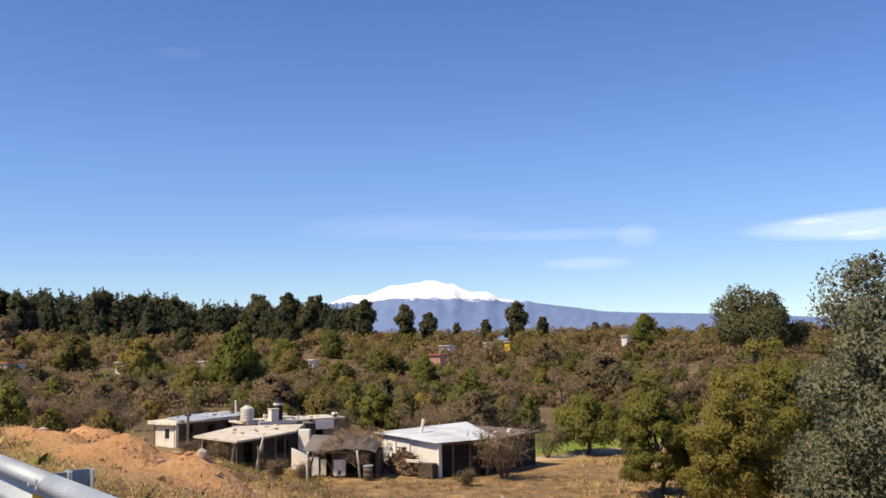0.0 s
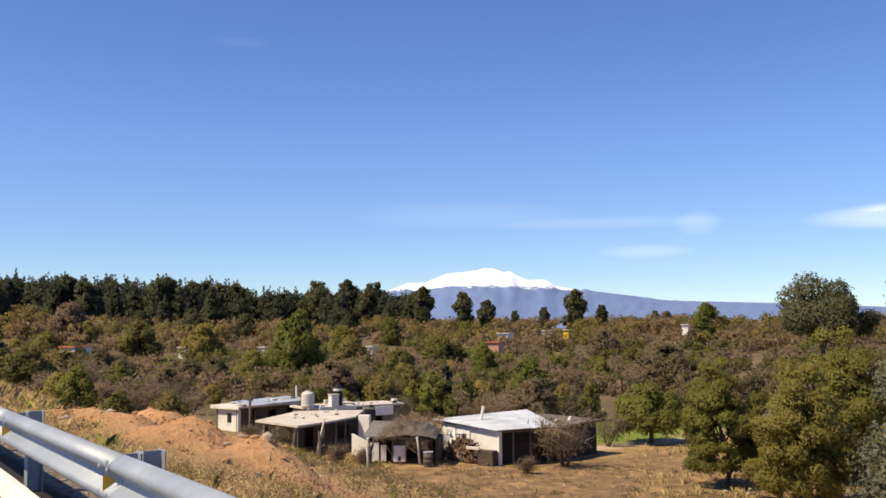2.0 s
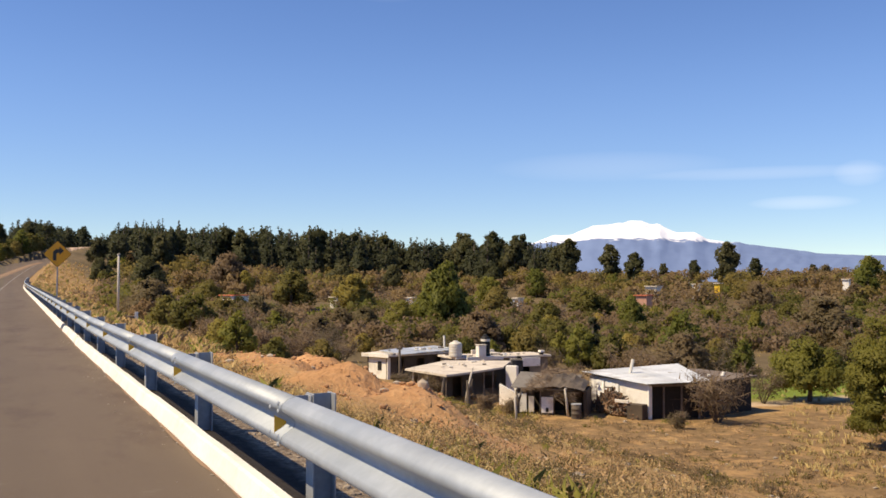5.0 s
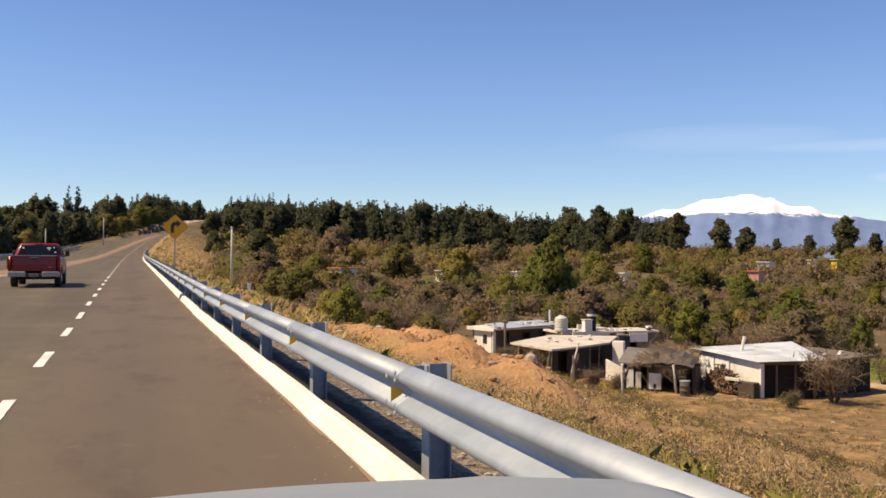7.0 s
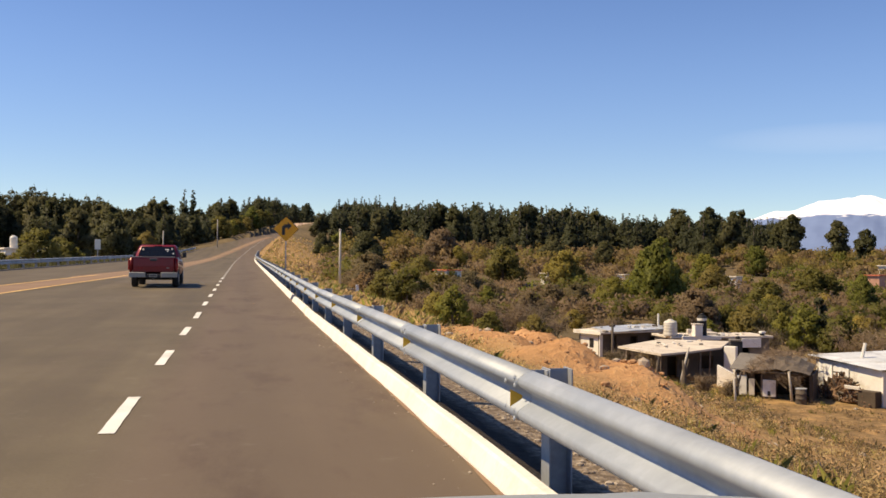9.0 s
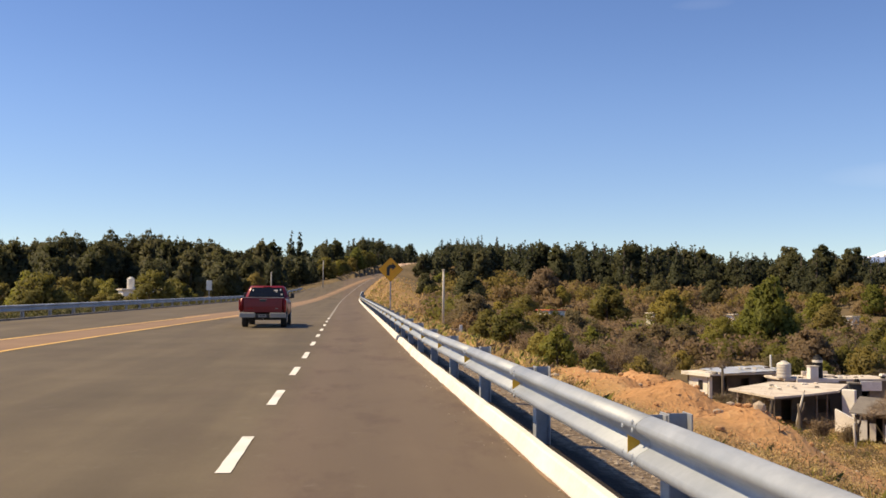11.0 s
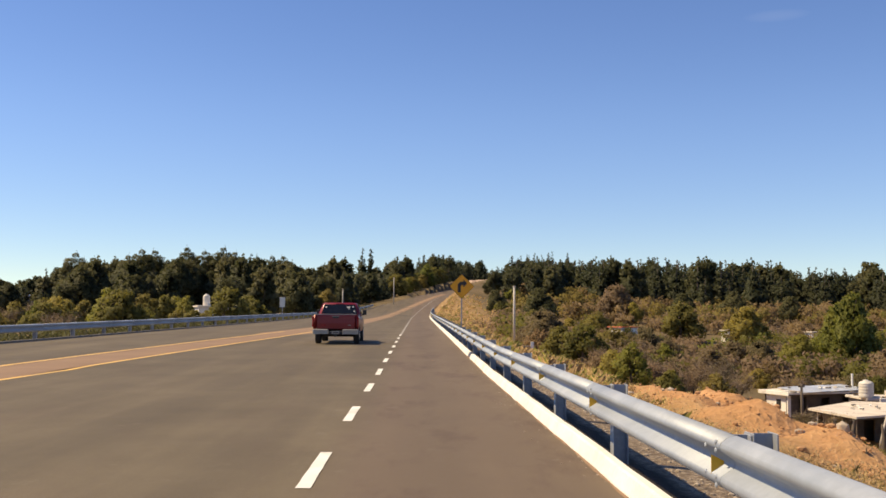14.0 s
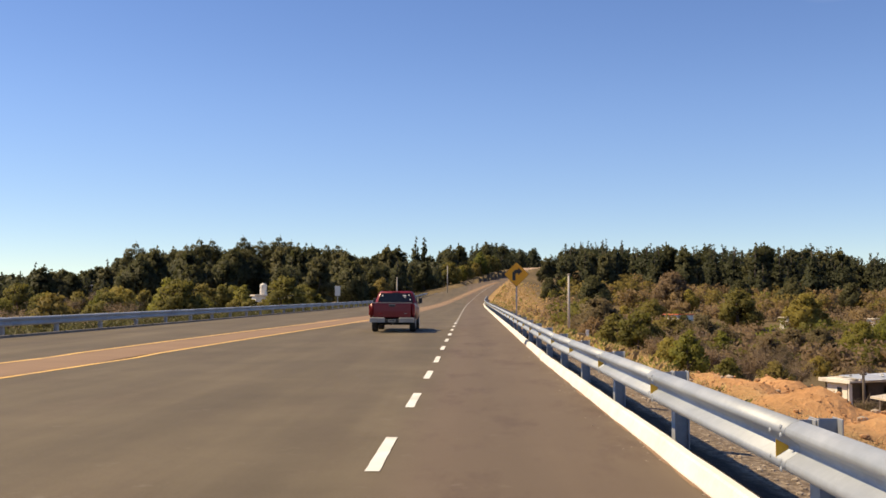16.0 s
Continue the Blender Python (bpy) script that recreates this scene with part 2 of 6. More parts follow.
M_TERRACOTTA = surface("red_roof_tile", (0.45, 0.10, 0.05), (0.62, 0.18, 0.09), 1, 10, 0.85)
M_YELLOWWALL = surface("yellow_house_wall", (0.75, 0.45, 0.03), (0.85, 0.56, 0.06), 1, 10, 0.85)
M_PINKWALL = surface("pink_house_wall", (0.50, 0.25, 0.17), (0.62, 0.35, 0.25), 1, 10, 0.85)

L_PINE = leaves("pine_needles", (0.044, 0.052, 0.028), (0.082, 0.092, 0.046), 0.5)
L_SAGE = leaves("sage_green_leaves", (0.080, 0.082, 0.038), (0.210, 0.200, 0.095), 0.5)
L_OLIVE = leaves("olive_leaves", (0.138, 0.125, 0.034), (0.245, 0.218, 0.060), 0.55)
L_GREEN = leaves("green_leaves", (0.125, 0.138, 0.028), (0.245, 0.248, 0.052), 0.55)
L_YELLOW = leaves("yellow_green_leaves", (0.215, 0.190, 0.045), (0.385, 0.335, 0.085), 0.60)
L_GREY = leaves("silver_grey_leaves", (0.045, 0.055, 0.028), (0.265, 0.265, 0.175), 0.42)
L_DARK = leaves("dark_round_leaves", (0.052, 0.058, 0.026), (0.120, 0.120, 0.050), 0.5)
L_HAZE = leaves("fine_dead_twigs", (0.165, 0.126, 0.070), (0.255, 0.200, 0.114), 0.55)
L_BROWN = leaves("withered_leaves", (0.150, 0.110, 0.052), (0.300, 0.225, 0.108), 0.5)


# ---- the lie of the land ----
S_Y = [-60, 20, 28, 40, 57, 85, 115, 146, 175, 205, 230, 260, 300, 350, 430]
S_XR = [1.53, 1.53, 1.53, 1.54, 1.55, 1.58, 1.63, 1.85, 2.7, 4.7, 7.0, 10.5, 16.5, 26, 48]
S_XL = [-17.5, -16.0, -15.5, -14.8, -14.2, -13.6, -13.0, -12.0, -9.6, -5.6, -1.8, 3.0, 9.0, 18, 38]
S_Z = [0, 0, 0.06, 0.17, 0.32, 0.55, 0.80, 1.10, 1.95, 3.70, 5.30, 7.0, 9.0, 11.5, 14.0]


def eased(y, values):
    """A value along the road, rounded between its fixed places."""
    w = 4.0 + 0.05 * abs(y)
    return sum(float(np.interp(y + k * w, S_Y, values)) for k in (-1.0, -0.5, 0.0, 0.5, 1.0)) / 5


def road_z(y):
    return eased(y, S_Z) if y > 22 else 0.0


def kerb_x(y):
    return eased(y, S_XR)


def left_x(y):
    return eased(y, S_XL)


def step(a, b, v):
    u = min(1.0, max(0.0, (v - a) / (b - a)))
    return u * u * (3 - 2 * u)


def ground_z(x, y, rough=True):
    """The height of the land: road bed, bank down to the valley, spoil heap, far rise."""
    zr, xr, xl = road_z(y), kerb_x(y) + 0.2, left_x(y) - 0.3
    r, bearing = math.hypot(x, y), math.degrees(math.atan2(x, y))
    n = noise.noise(Vector((x * 0.11, y * 0.11, 3.0))) if rough else 0.0
    n2 = noise.noise(Vector((x * 0.9, y * 0.9, 7.0))) if rough else 0.0
    if xl < x < xr and y < 440:
        return zr - 0.07
    far = step(85, 330, r)
    hill = 3.0 * step(190, 330, r) + 16.0 * step(330, 800, r) * (1 - step(27, 36, bearing)) - 3.0 * step(330, 900, r) * step(27, 36, bearing)
    if x >= xr:
        d = x - xr
        drop = float(np.interp(d, [0, 1.0, 2.5, 4.5, 9, 15, 20, 25, 40], [0.08, 0.14, 0.50, 1.15, 2.4, 3.9, 5.2, 6.9, 7.2]))
        z = zr * math.exp(-d / 45) - drop * (1 - 0.85 * far) + hill
        heap = 0.62 * math.exp(-((d - 4.6 - 0.04 * (y - 18)) / 1.7) ** 2) * step(11, 15, y) * (1 - step(21, 30, y))
        z += heap * (1 + 0.9 * n2) + min(1.0, d / 3) * (0.16 * n + 0.10 * n2) * (1 + 2 * far)
        return z
    d = xl - x
    drop = float(np.interp(d, [0, 1.5, 5, 12], [0.08, 0.15, 0.9, 1.5]))
    return zr * math.exp(-d / 120) - drop * (1 - 0.7 * far) + hill * 0.8 + min(1.0, d / 4) * 0.2 * n


# ---- mesh helpers ----
class Shape:
    """Vertices and faces gathered into one mesh."""

    def __init__(self):
        self.v, self.f, self.n = [], [], None

    def add(self, verts, faces):
        n = len(self.v)
        self.v.extend(verts)
        self.f.extend(tuple(i + n for i in face) for face in faces)
        return self

    def box(self, x0, x1, y0, y1, z0, z1, m=None, cut=0.0):
        """A box with its upright and top edges cut off by a small bevel."""
        c = min(cut, (x1 - x0) / 3, (y1 - y0) / 3, (z1 - z0) / 3)
        rings = []
        for z, k in ((z0, 0.0), (z1 - c, 0.0), (z1, c)) if c else ((z0, 0.0), (z1, 0.0)):
            a, b, e, d = x0 + k, x1 - k, y0 + k, y1 - k
            if c:
                rings.append([(a + c, e, z), (b - c, e, z), (b, e + c, z), (b, d - c, z), (b - c, d, z), (a + c, d, z), (a, d - c, z), (a, e + c, z)])
            else:
                rings.append([(a, e, z), (b, e, z), (b, d, z), (a, d, z)])
        return self.rings(rings, True, m)

    def rings(self, rings, caps=True, m=None):
        n = len(rings[0])
        verts = [m @ Vector(p) if m else Vector(p) for ring in rings for p in ring]
        faces = [(k * n + i, k * n + (i + 1) % n, (k + 1) * n + (i + 1) % n, (k + 1) * n + i) for k in range(len(rings) - 1) for i in range(n)]
        if caps:
            faces += [tuple(reversed(range(n))), tuple(range((len(rings) - 1) * n, len(rings) * n))]
        return self.add([tuple(p) for p in verts], faces)

    def tube(self, points, radii, sides=6, caps=True):
        """A round limb along points."""
        rings, last = [], None
        for k, p in enumerate(points):
            a, b = Vector(points[max(0, k - 1)]), Vector(points[min(len(points) - 1, k + 1)])
            d = (b - a).normalized() if (b - a).length > 1e-6 else Vector((0, 0, 1))
            u = last - d * last.dot(d) if last else d.cross(Vector((0.31, 0.95, 0.05)))
            u = u.normalized() if u.length > 1e-4 else d.orthogonal().normalized()
            last, w = u, d.cross(u)
            rings.append([tuple(Vector(p) + radii[k] * (math.cos(t) * u + math.sin(t) * w)) for t in (2 * math.pi * i / sides for i in range(sides))])
        return self.rings(rings, caps)

    def turned(self, profile, sides=16, centre=(0, 0), m=None):
        """A body of revolution about z, from (radius, height)."""
        return self.rings([[(centre[0] + r * math.cos(t), centre[1] + r * math.sin(t), z) for t in (2 * math.pi * i / sides for i in range(sides))] for r, z in profile], True, m)

    def mesh(self, name, smooth=False):
        me = bpy.data.meshes.new(name)
        me.from_pydata(self.v, [], self.f)
        me.update()
        if smooth or self.n is not None:
            me.polygons.foreach_set("use_smooth", [True] * len(me.polygons))
        if self.n is not None:
            me.normals_split_custom_set_from_vertices(self.n)
        return me


def part(name, shape, material, parent=None, label="", smooth=False, m=None):
    me = shape.mesh(name, smooth) if isinstance(shape, Shape) else shape
    if not me.materials:
        me.materials.append(material)
    ob = new(name, me)
    ob.parent = parent
    if m is not None:
        ob.matrix_basis = m
    return tagged(ob, label)


def thing(name, label, category, m=None, group="", kind=""):
    ob = new(name)
    ob.empty_display_size = 0.2
    if m is not None:
        ob.matrix_basis = m
    return tagged(ob, label, category, group, kind)


# ---- ground, road, kerbs ----
def spaced(parts):
    out = []
    for a, b, d in parts:
        out += list(np.arange(a, b, d))
    return out + [parts[-1][1]]


def build_ground():
    xs = spaced([(-4000, -400, 300), (-400, -60, 17), (-60, -17.9, 2.1), (-17.9, 1.4, 1.1), (1.4, 12, 0.3), (12, 50, 0.75), (50, 130, 2.5), (130, 400, 9), (400, 4400, 250)])
    ys = spaced([(-900, -60, 70), (-60, 3, 2.1), (3, 34, 0.45), (34, 90, 1.1), (90, 200, 3), (200, 460, 8), (460, 1000, 40), (1000, 4400, 340)])
    v = [(x, y, ground_z(x, y)) for y in ys for x in xs]
    n = len(xs)
    f = [(j * n + i, j * n + i + 1, (j + 1) * n + i + 1, (j + 1) * n + i) for j in range(len(ys) - 1) for i in range(n - 1)]
    s = Shape()
    s.v, s.f = v, f
    m, nt, p = blank("dry_land", 0.95, 0, 0.2)
    pos = position(nt)
    sep = nt.nodes.new("ShaderNodeSeparateXYZ")
    nt.links.new(pos, sep.inputs[0])
    wide, mid, fine = noise_of(nt, pos, 0.07, 5), noise_of(nt, pos, 0.55, 6, 0.7), noise_of(nt, pos, 6.0, 5, 0.7)
    straw = ramp(nt, [(0.3, (0.21, 0.12, 0.050)), (0.5, (0.37, 0.23, 0.10)), (0.7, (0.52, 0.36, 0.175))])
    nt.links.new(math_node(nt, "ADD", math_node(nt, "MULTIPLY", mid, 0.6), math_node(nt, "MULTIPLY", fine, 0.4)), straw.inputs[0])
    earth = ramp(nt, [(0.35, (0.36, 0.185, 0.080)), (0.5, (0.54, 0.285, 0.13)), (0.7, (0.66, 0.39, 0.20))])
    nt.links.new(math_node(nt, "ADD", math_node(nt, "MULTIPLY", mid, 0.5), math_node(nt, "MULTIPLY", fine, 0.5)), earth.inputs[0])
    scrub = ramp(nt, [(0.35, (0.085, 0.066, 0.035)), (0.52, (0.15, 0.11, 0.058)), (0.7, (0.27, 0.19, 0.10))])
    nt.links.new(math_node(nt, "ADD", math_node(nt, "MULTIPLY", wide, 0.5), math_node(nt, "MULTIPLY", mid, 0.5)), scrub.inputs[0])

    def spot(cx, cy, rx, ry, ragged=0.8):
        """A ragged oval patch of another soil."""
        dx = math_node(nt, "DIVIDE", math_node(nt, "SUBTRACT", sep.outputs[0], cx), rx)
        dy = math_node(nt, "DIVIDE", math_node(nt, "SUBTRACT", sep.outputs[1], cy), ry)
        q = math_node(nt, "ADD", math_node(nt, "MULTIPLY", dx, dx), math_node(nt, "MULTIPLY", dy, dy))
        q = math_node(nt, "ADD", q, math_node(nt, "MULTIPLY", math_node(nt, "SUBTRACT", mid, 0.5), 4 * ragged))
        return math_node(nt, "SUBTRACT", 1.4, q, True)

    c = mixed(nt, spot(33, 28, 38, 52, 0.3), scrub.outputs[0], straw.outputs[0])
    c = mixed(nt, spot(8, 140, 9, 110, 0.4), c, straw.outputs[0])
    c = mixed(nt, spot(24, 372, 9, 30, 0.4), c, (0.55, 0.40, 0.30))
    c = mixed(nt, spot(6.8, 19.5, 2.3, 9.0, 0.5), c, earth.outputs[0])
    c = mixed(nt, math_node(nt, "MULTIPLY", spot(5.2, 44, 3.5, 22, 0.9), 0.7), c, earth.outputs[0])
    field = ramp(nt, [(0.3, (0.145, 0.092, 0.048)), (0.7, (0.27, 0.178, 0.092))])
    nt.links.new(mid, field.inputs[0])
    c = mixed(nt, math_node(nt, "MULTIPLY", spot(40, 37, 22, 16, 0.6), 0.8), c, field.outputs[0])
    weedy = ramp(nt, [(0.50, (0,)), (0.60, (1,))])
    nt.links.new(noise_of(nt, pos, 1.9, 6, 0.72), weedy.inputs[0])
    grown = math_node(nt, "MULTIPLY", spot(33, 28, 36, 40, 0.3), math_node(nt, "SUBTRACT", 1.0, spot(6.8, 19.5, 2.6, 9.0, 0.5), True), True)
    c = mixed(nt, math_node(nt, "MULTIPLY", math_node(nt, "MULTIPLY", weedy.outputs[0], grown), 0.62), c, (0.130, 0.085, 0.036))
    tawny = ramp(nt, [(0.52, (0,)), (0.62, (1,))])
    nt.links.new(noise_of(nt, pos, 0.9, 5, 0.7), tawny.inputs[0])
    c = mixed(nt, math_node(nt, "MULTIPLY", math_node(nt, "MULTIPLY", tawny.outputs[0], grown), 0.5), c, (0.55, 0.33, 0.14))
    lawn = ramp(nt, [(0.3, (0.11, 0.165, 0.022)), (0.7, (0.21, 0.26, 0.04))])
    nt.links.new(fine, lawn.inputs[0])
    c = mixed(nt, spot(58, 62, 13.0, 8.0, 0.3), c, lawn.outputs[0])
    c = mixed(nt, math_node(nt, "MULTIPLY", spot(50, 54.5, 10, 1.3, 0.3), 0.8), c, (0.55, 0.42, 0.28))
    # stony verge behind the kerb
    stone = ramp(nt, [(0.35, (0.085, 0.062, 0.042)), (0.5, (0.19, 0.145, 0.105)), (0.68, (0.40, 0.33, 0.25))])
    nt.links.new(noise_of(nt, pos, 14, 5, 0.75), stone.inputs[0])
    near = math_node(nt, "SUBTRACT", 1.0, math_node(nt, "DIVIDE", math_node(nt, "SUBTRACT", sep.outputs[0], 2.6), 1.1), True)
    near = math_node(nt, "MULTIPLY", near, math_node(nt, "SUBTRACT", 3.0, math_node(nt, "DIVIDE", sep.outputs[1], 18), True), True)
    c = mixed(nt, near, c, stone.outputs[0])
    # the shadow behind kerb and rail is painted in as a dark strip
    shade_strip = math_node(nt, "SUBTRACT", 1.0, math_node(nt, "DIVIDE", math_node(nt, "SUBTRACT", math_node(nt, "ADD", sep.outputs[0], math_node(nt, "MULTIPLY", math_node(nt, "SUBTRACT", mid, 0.5), 0.5)), 2.1), 0.12), True)
    shade_strip = math_node(nt, "MULTIPLY", shade_strip, math_node(nt, "GREATER_THAN", sep.outputs[0], 1.4))
    shade_strip = math_node(nt, "MULTIPLY", shade_strip, math_node(nt, "LESS_THAN", sep.outputs[1], 130))
    c = mixed(nt, shade_strip, c, (0.034, 0.027, 0.022))
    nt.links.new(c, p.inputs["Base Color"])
    b = node(nt, "ShaderNodeBump", Strength=0.7, Distance=0.12)
    nt.links.new(math_node(nt, "ADD", mid, fine), b.inputs["Height"])
    nt.links.new(b.outputs[0], p.inputs["Normal"])
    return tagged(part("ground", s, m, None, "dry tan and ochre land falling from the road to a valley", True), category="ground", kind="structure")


build_ground()
ROAD_YS = list(np.arange(-60, 60, 2.0)) + list(np.arange(60, 436, 5.0))


def strip(x_left, x_right, lift, ys, cols=1):
    """A band laid along the road between two edges."""
    s = Shape()
    for y in ys:
        a, b, z = x_left(y), x_right(y), road_z(y) + lift
        s.v += [(a + (b - a) * k / cols, y, z) for k in range(cols + 1)]
    n = cols + 1
    s.f = [(j * n + i, j * n + i + 1, (j + 1) * n + i + 1, (j + 1) * n + i) for j in range(len(ys) - 1) for i in range(cols)]
    return s


def road_material():
    m, nt, p = blank("worn_asphalt", 0.82, 0, 0.35)
    pos = position(nt)
    sep = nt.nodes.new("ShaderNodeSeparateXYZ")
    nt.links.new(pos, sep.inputs[0])
    stretch = node(nt, "ShaderNodeMapping", Scale=(0.9, 0.05, 1))
    nt.links.new(pos, stretch.inputs[0])
    lanes, blot, grit = noise_of(nt, stretch.outputs[0], 1.0, 4), noise_of(nt, pos, 0.35, 6, 0.65), noise_of(nt, pos, 34, 4, 0.8)
    r = ramp(nt, [(0.36, (0.078, 0.060, 0.036)), (0.5, (0.110, 0.086, 0.052)), (0.64, (0.158, 0.125, 0.078))])
    both = math_node(nt, "ADD", math_node(nt, "MULTIPLY", lanes, 0.4), math_node(nt, "ADD", math_node(nt, "MULTIPLY", blot, 0.35), math_node(nt, "MULTIPLY", grit, 0.25)))
    nt.links.new(both, r.inputs[0])
    # the verge lane is a shade redder than the carriageway
    shoulder = math_node(nt, "MULTIPLY", math_node(nt, "ADD", sep.outputs[0], 0.9), 2.0, True)
    c = mixed(nt, math_node(nt, "MULTIPLY", shoulder, 0.55), r.outputs[0], (0.150, 0.106, 0.076))
    # old reddish-dark stains and patched bitumen on the shoulder, faint tyre tracks in the lanes
    drag = node(nt, "ShaderNodeMapping", Scale=(1.0, 0.30, 1))
    nt.links.new(pos, drag.inputs[0])
    stain = ramp(nt, [(0.50, (0,)), (0.66, (1,))])
    nt.links.new(noise_of(nt, drag.outputs[0], 0.9, 7, 0.72), stain.inputs[0])
    c = mixed(nt, math_node(nt, "MULTIPLY", math_node(nt, "MULTIPLY", stain.outputs[0], 0.8), math_node(nt, "ADD", math_node(nt, "MULTIPLY", shoulder, 0.7), 0.3)), c, (0.082, 0.052, 0.037))
    pale = ramp(nt, [(0.60, (0,)), (0.72, (1,))])
    nt.links.new(noise_of(nt, pos, 2.3, 7, 0.75), pale.inputs[0])
    c = mixed(nt, math_node(nt, "MULTIPLY", pale.outputs[0], 0.55), c, (0.21, 0.178, 0.136))
    # darker bands where wheels run
    track = math_node(nt, "SINE", math_node(nt, "ADD", math_node(nt, "MULTIPLY", sep.outputs[0], 3.4), math_node(nt, "MULTIPLY", blot, 1.6)))
    c = mixed(nt, math_node(nt, "MULTIPLY", math_node(nt, "MAXIMUM", track, 0.0), 0.16), c, (0.065, 0.050, 0.034))
    nt.links.new(c, p.inputs["Base Color"])
    b = node(nt, "ShaderNodeBump", Strength=0.4, Distance=0.004)
    nt.links.new(grit, b.inputs["Height"])
    nt.links.new(b.outputs[0], p.inputs["Normal"])
    return m


def even(y, at, values):
    w = 3.0 + 0.08 * abs(y)
    return sum(float(np.interp(y + k * w / 3, at, values)) for k in range(-3, 4)) / 7


def yellow_near(y):
    return even(y, [-60, 5, 15.8, 19.9, 27.5, 36.3, 50, 72, 150, 175, 205, 260, 430], [-8.7, -8.1, -7.8, -7.72, -7.46, -6.9, -5.95, -5.1, -4.1, -2.8, 0.3, 7.2, 44])


def yellow_far(y):
    return even(y, [-60, 5, 19.1, 24.4, 33.4, 56.6, 72, 150, 175, 205, 260, 430], [-11.0, -10.2, -9.7, -9.52, -9.05, -7.25, -6.05, -4.35, -3.05, 0.05, 6.95, 43.75])


road = tagged(part("road", strip(left_x, lambda y: kerb_x(y) + 0.03, 0.0, ROAD_YS, 6), road_material(), None, "worn grey-brown asphalt road climbing to a bend", True), category="road", kind="structure")
LINE_YS = list(np.arange(-20, 56, 1.5))
FAR_LINE_YS = list(np.arange(56, 240, 3.0))
for name, mid, w, lab in (("centre_line", yellow_near, 0.075, "worn solid yellow centre line"), ("centre_line", yellow_far, 0.075, "worn solid yellow centre line")):
    part(name, strip(lambda y: mid(y) - w, lambda y: mid(y) + w, 0.006, LINE_YS), M_YELLOWPAINT, road, lab)
    part(name, strip(lambda y: mid(y) - w, lambda y: mid(y) + w, 0.006, [LINE_YS[-1]] + FAR_LINE_YS[1:]), M_OLDYELLOW, road, "dusty worn-out yellow line")
part("dust_band", strip(lambda y: yellow_far(y) + 0.12 - (0 if y < 50 else 0.7), lambda y: yellow_near(y) - 0.12 + (0 if y < 50 else 0.9), 0.003, list(np.arange(-20, 260, 4.0))), M_REDDUST, road, "reddish dust between the yellow lines")
DASH_X = -0.8
rr = random.Random(5)
for k in range(-6, 10):
    y0 = 7.32 + 4.55 * k
    z = road_z(y0 + 1) + 0.006
    s = Shape()
    edge = [(DASH_X - 0.055 + rr.uniform(-0.003, 0.003), y0 + 1.88 * i / 8, z + (road_z(y0 + 1.88) - road_z(y0)) * i / 8) for i in range(9)]
    back = [(DASH_X + 0.055 + rr.uniform(-0.003, 0.003), y, zz) for _, y, zz in reversed(edge)]
    s.add(edge + back, [tuple(reversed(range(18)))])
    part("lane_dash", s, M_WHITEPAINT, road, "worn white lane dash")
part("edge_line", strip(lambda y: (kerb_x(y) - 2.38), lambda y: (kerb_x(y) - 2.27), 0.006, list(np.arange(49, 240, 3.0))), M_FADED, road, "thin white line along the shoulder")


def kerb_dust():
    """A thin ragged line of reddish dust blown against the kerb."""
    s, ys, g_ = Shape(), np.arange(-6, 60, 0.14), random.Random(31)
    for y in ys:
        w = 0.012 + 0.045 * max(0.0, 0.45 + noise.noise(Vector((y * 0.9, 2.0, 0.0))) + 0.5 * noise.noise(Vector((y * 4.0, 5.0, 0.0)))) + 0.01 * g_.random()
        x, z = kerb_x(y), road_z(y)
        s.v += [(x - w, y, z + 0.004), (x + 0.01, y, z + 0.012)]
    s.f = [(2 * i, 2 * i + 1, 2 * i + 3, 2 * i + 2) for i in range(len(ys) - 1)]
    part("dust_line", s, M_REDDUST, road, "reddish dust along the kerb")


kerb_dust()


def kerb(y0, y1, d, name, label):
    """A whitewashed kerb with a battered face and a worn top edge."""
    s, rings, rk = Shape(), [], random.Random(int(y0 * 7 + 900))
    for y in np.arange(y0, y1 + 0.01, d):
        x, z, w = kerb_x(y), road_z(y), rk.uniform(-0.006, 0.006)
        rings.append([(x - 0.02 + w, y, z - 0.06), (x - 0.015 + w, y, z + 0.02), (x + 0.025 + w, y, z + 0.125), (x + 0.045, y, z + 0.14 + w), (x + 0.10, y, z + 0.14 + w), (x + 0.118, y, z + 0.12), (x + 0.125, y, z - 0.15)])
    s.rings(rings)
    return tagged(part(name, s, M_KERB, None, label), category="kerb", kind="structure")


kerb(-30, 28.2, 0.55, "kerb_near", "whitewashed concrete kerb with scuffed edge")
kerb(28.9, 178, 2.0, "kerb_far", "whitewashed concrete kerb further up the road")


def verge_kerb():
    """A low worn kerb under the opposite barrier."""
    s, rings = Shape(), []
    for y in np.arange(-8, 200, 2.0):
        x, z = left_x(y), road_z(y)
        rings.append([(x + 0.06, y, z - 0.05), (x - 0.12, y, z - 0.1), (x - 0.10, y, z + 0.06), (x + 0.0, y, z + 0.07), (x + 0.04, y, z + 0.05)])
    s.rings(rings)
    return tagged(part("kerb_opposite", s, M_BLOCK, None, "low dirty concrete kerb along the opposite verge"), category="kerb", kind="structure")


verge_kerb()


# ---- guard rails ----
RAIL_PROFILE = [(0.045, 0.0), (0.0, 0.012), (-0.036, 0.038), (-0.042, 0.058), (-0.036, 0.080), (0.032, 0.122), (0.040, 0.143), (0.032, 0.164), (-0.036, 0.208), (-0.042, 0.228), (-0.036, 0.248), (0.0, 0.274), (0.045, 0.286)]


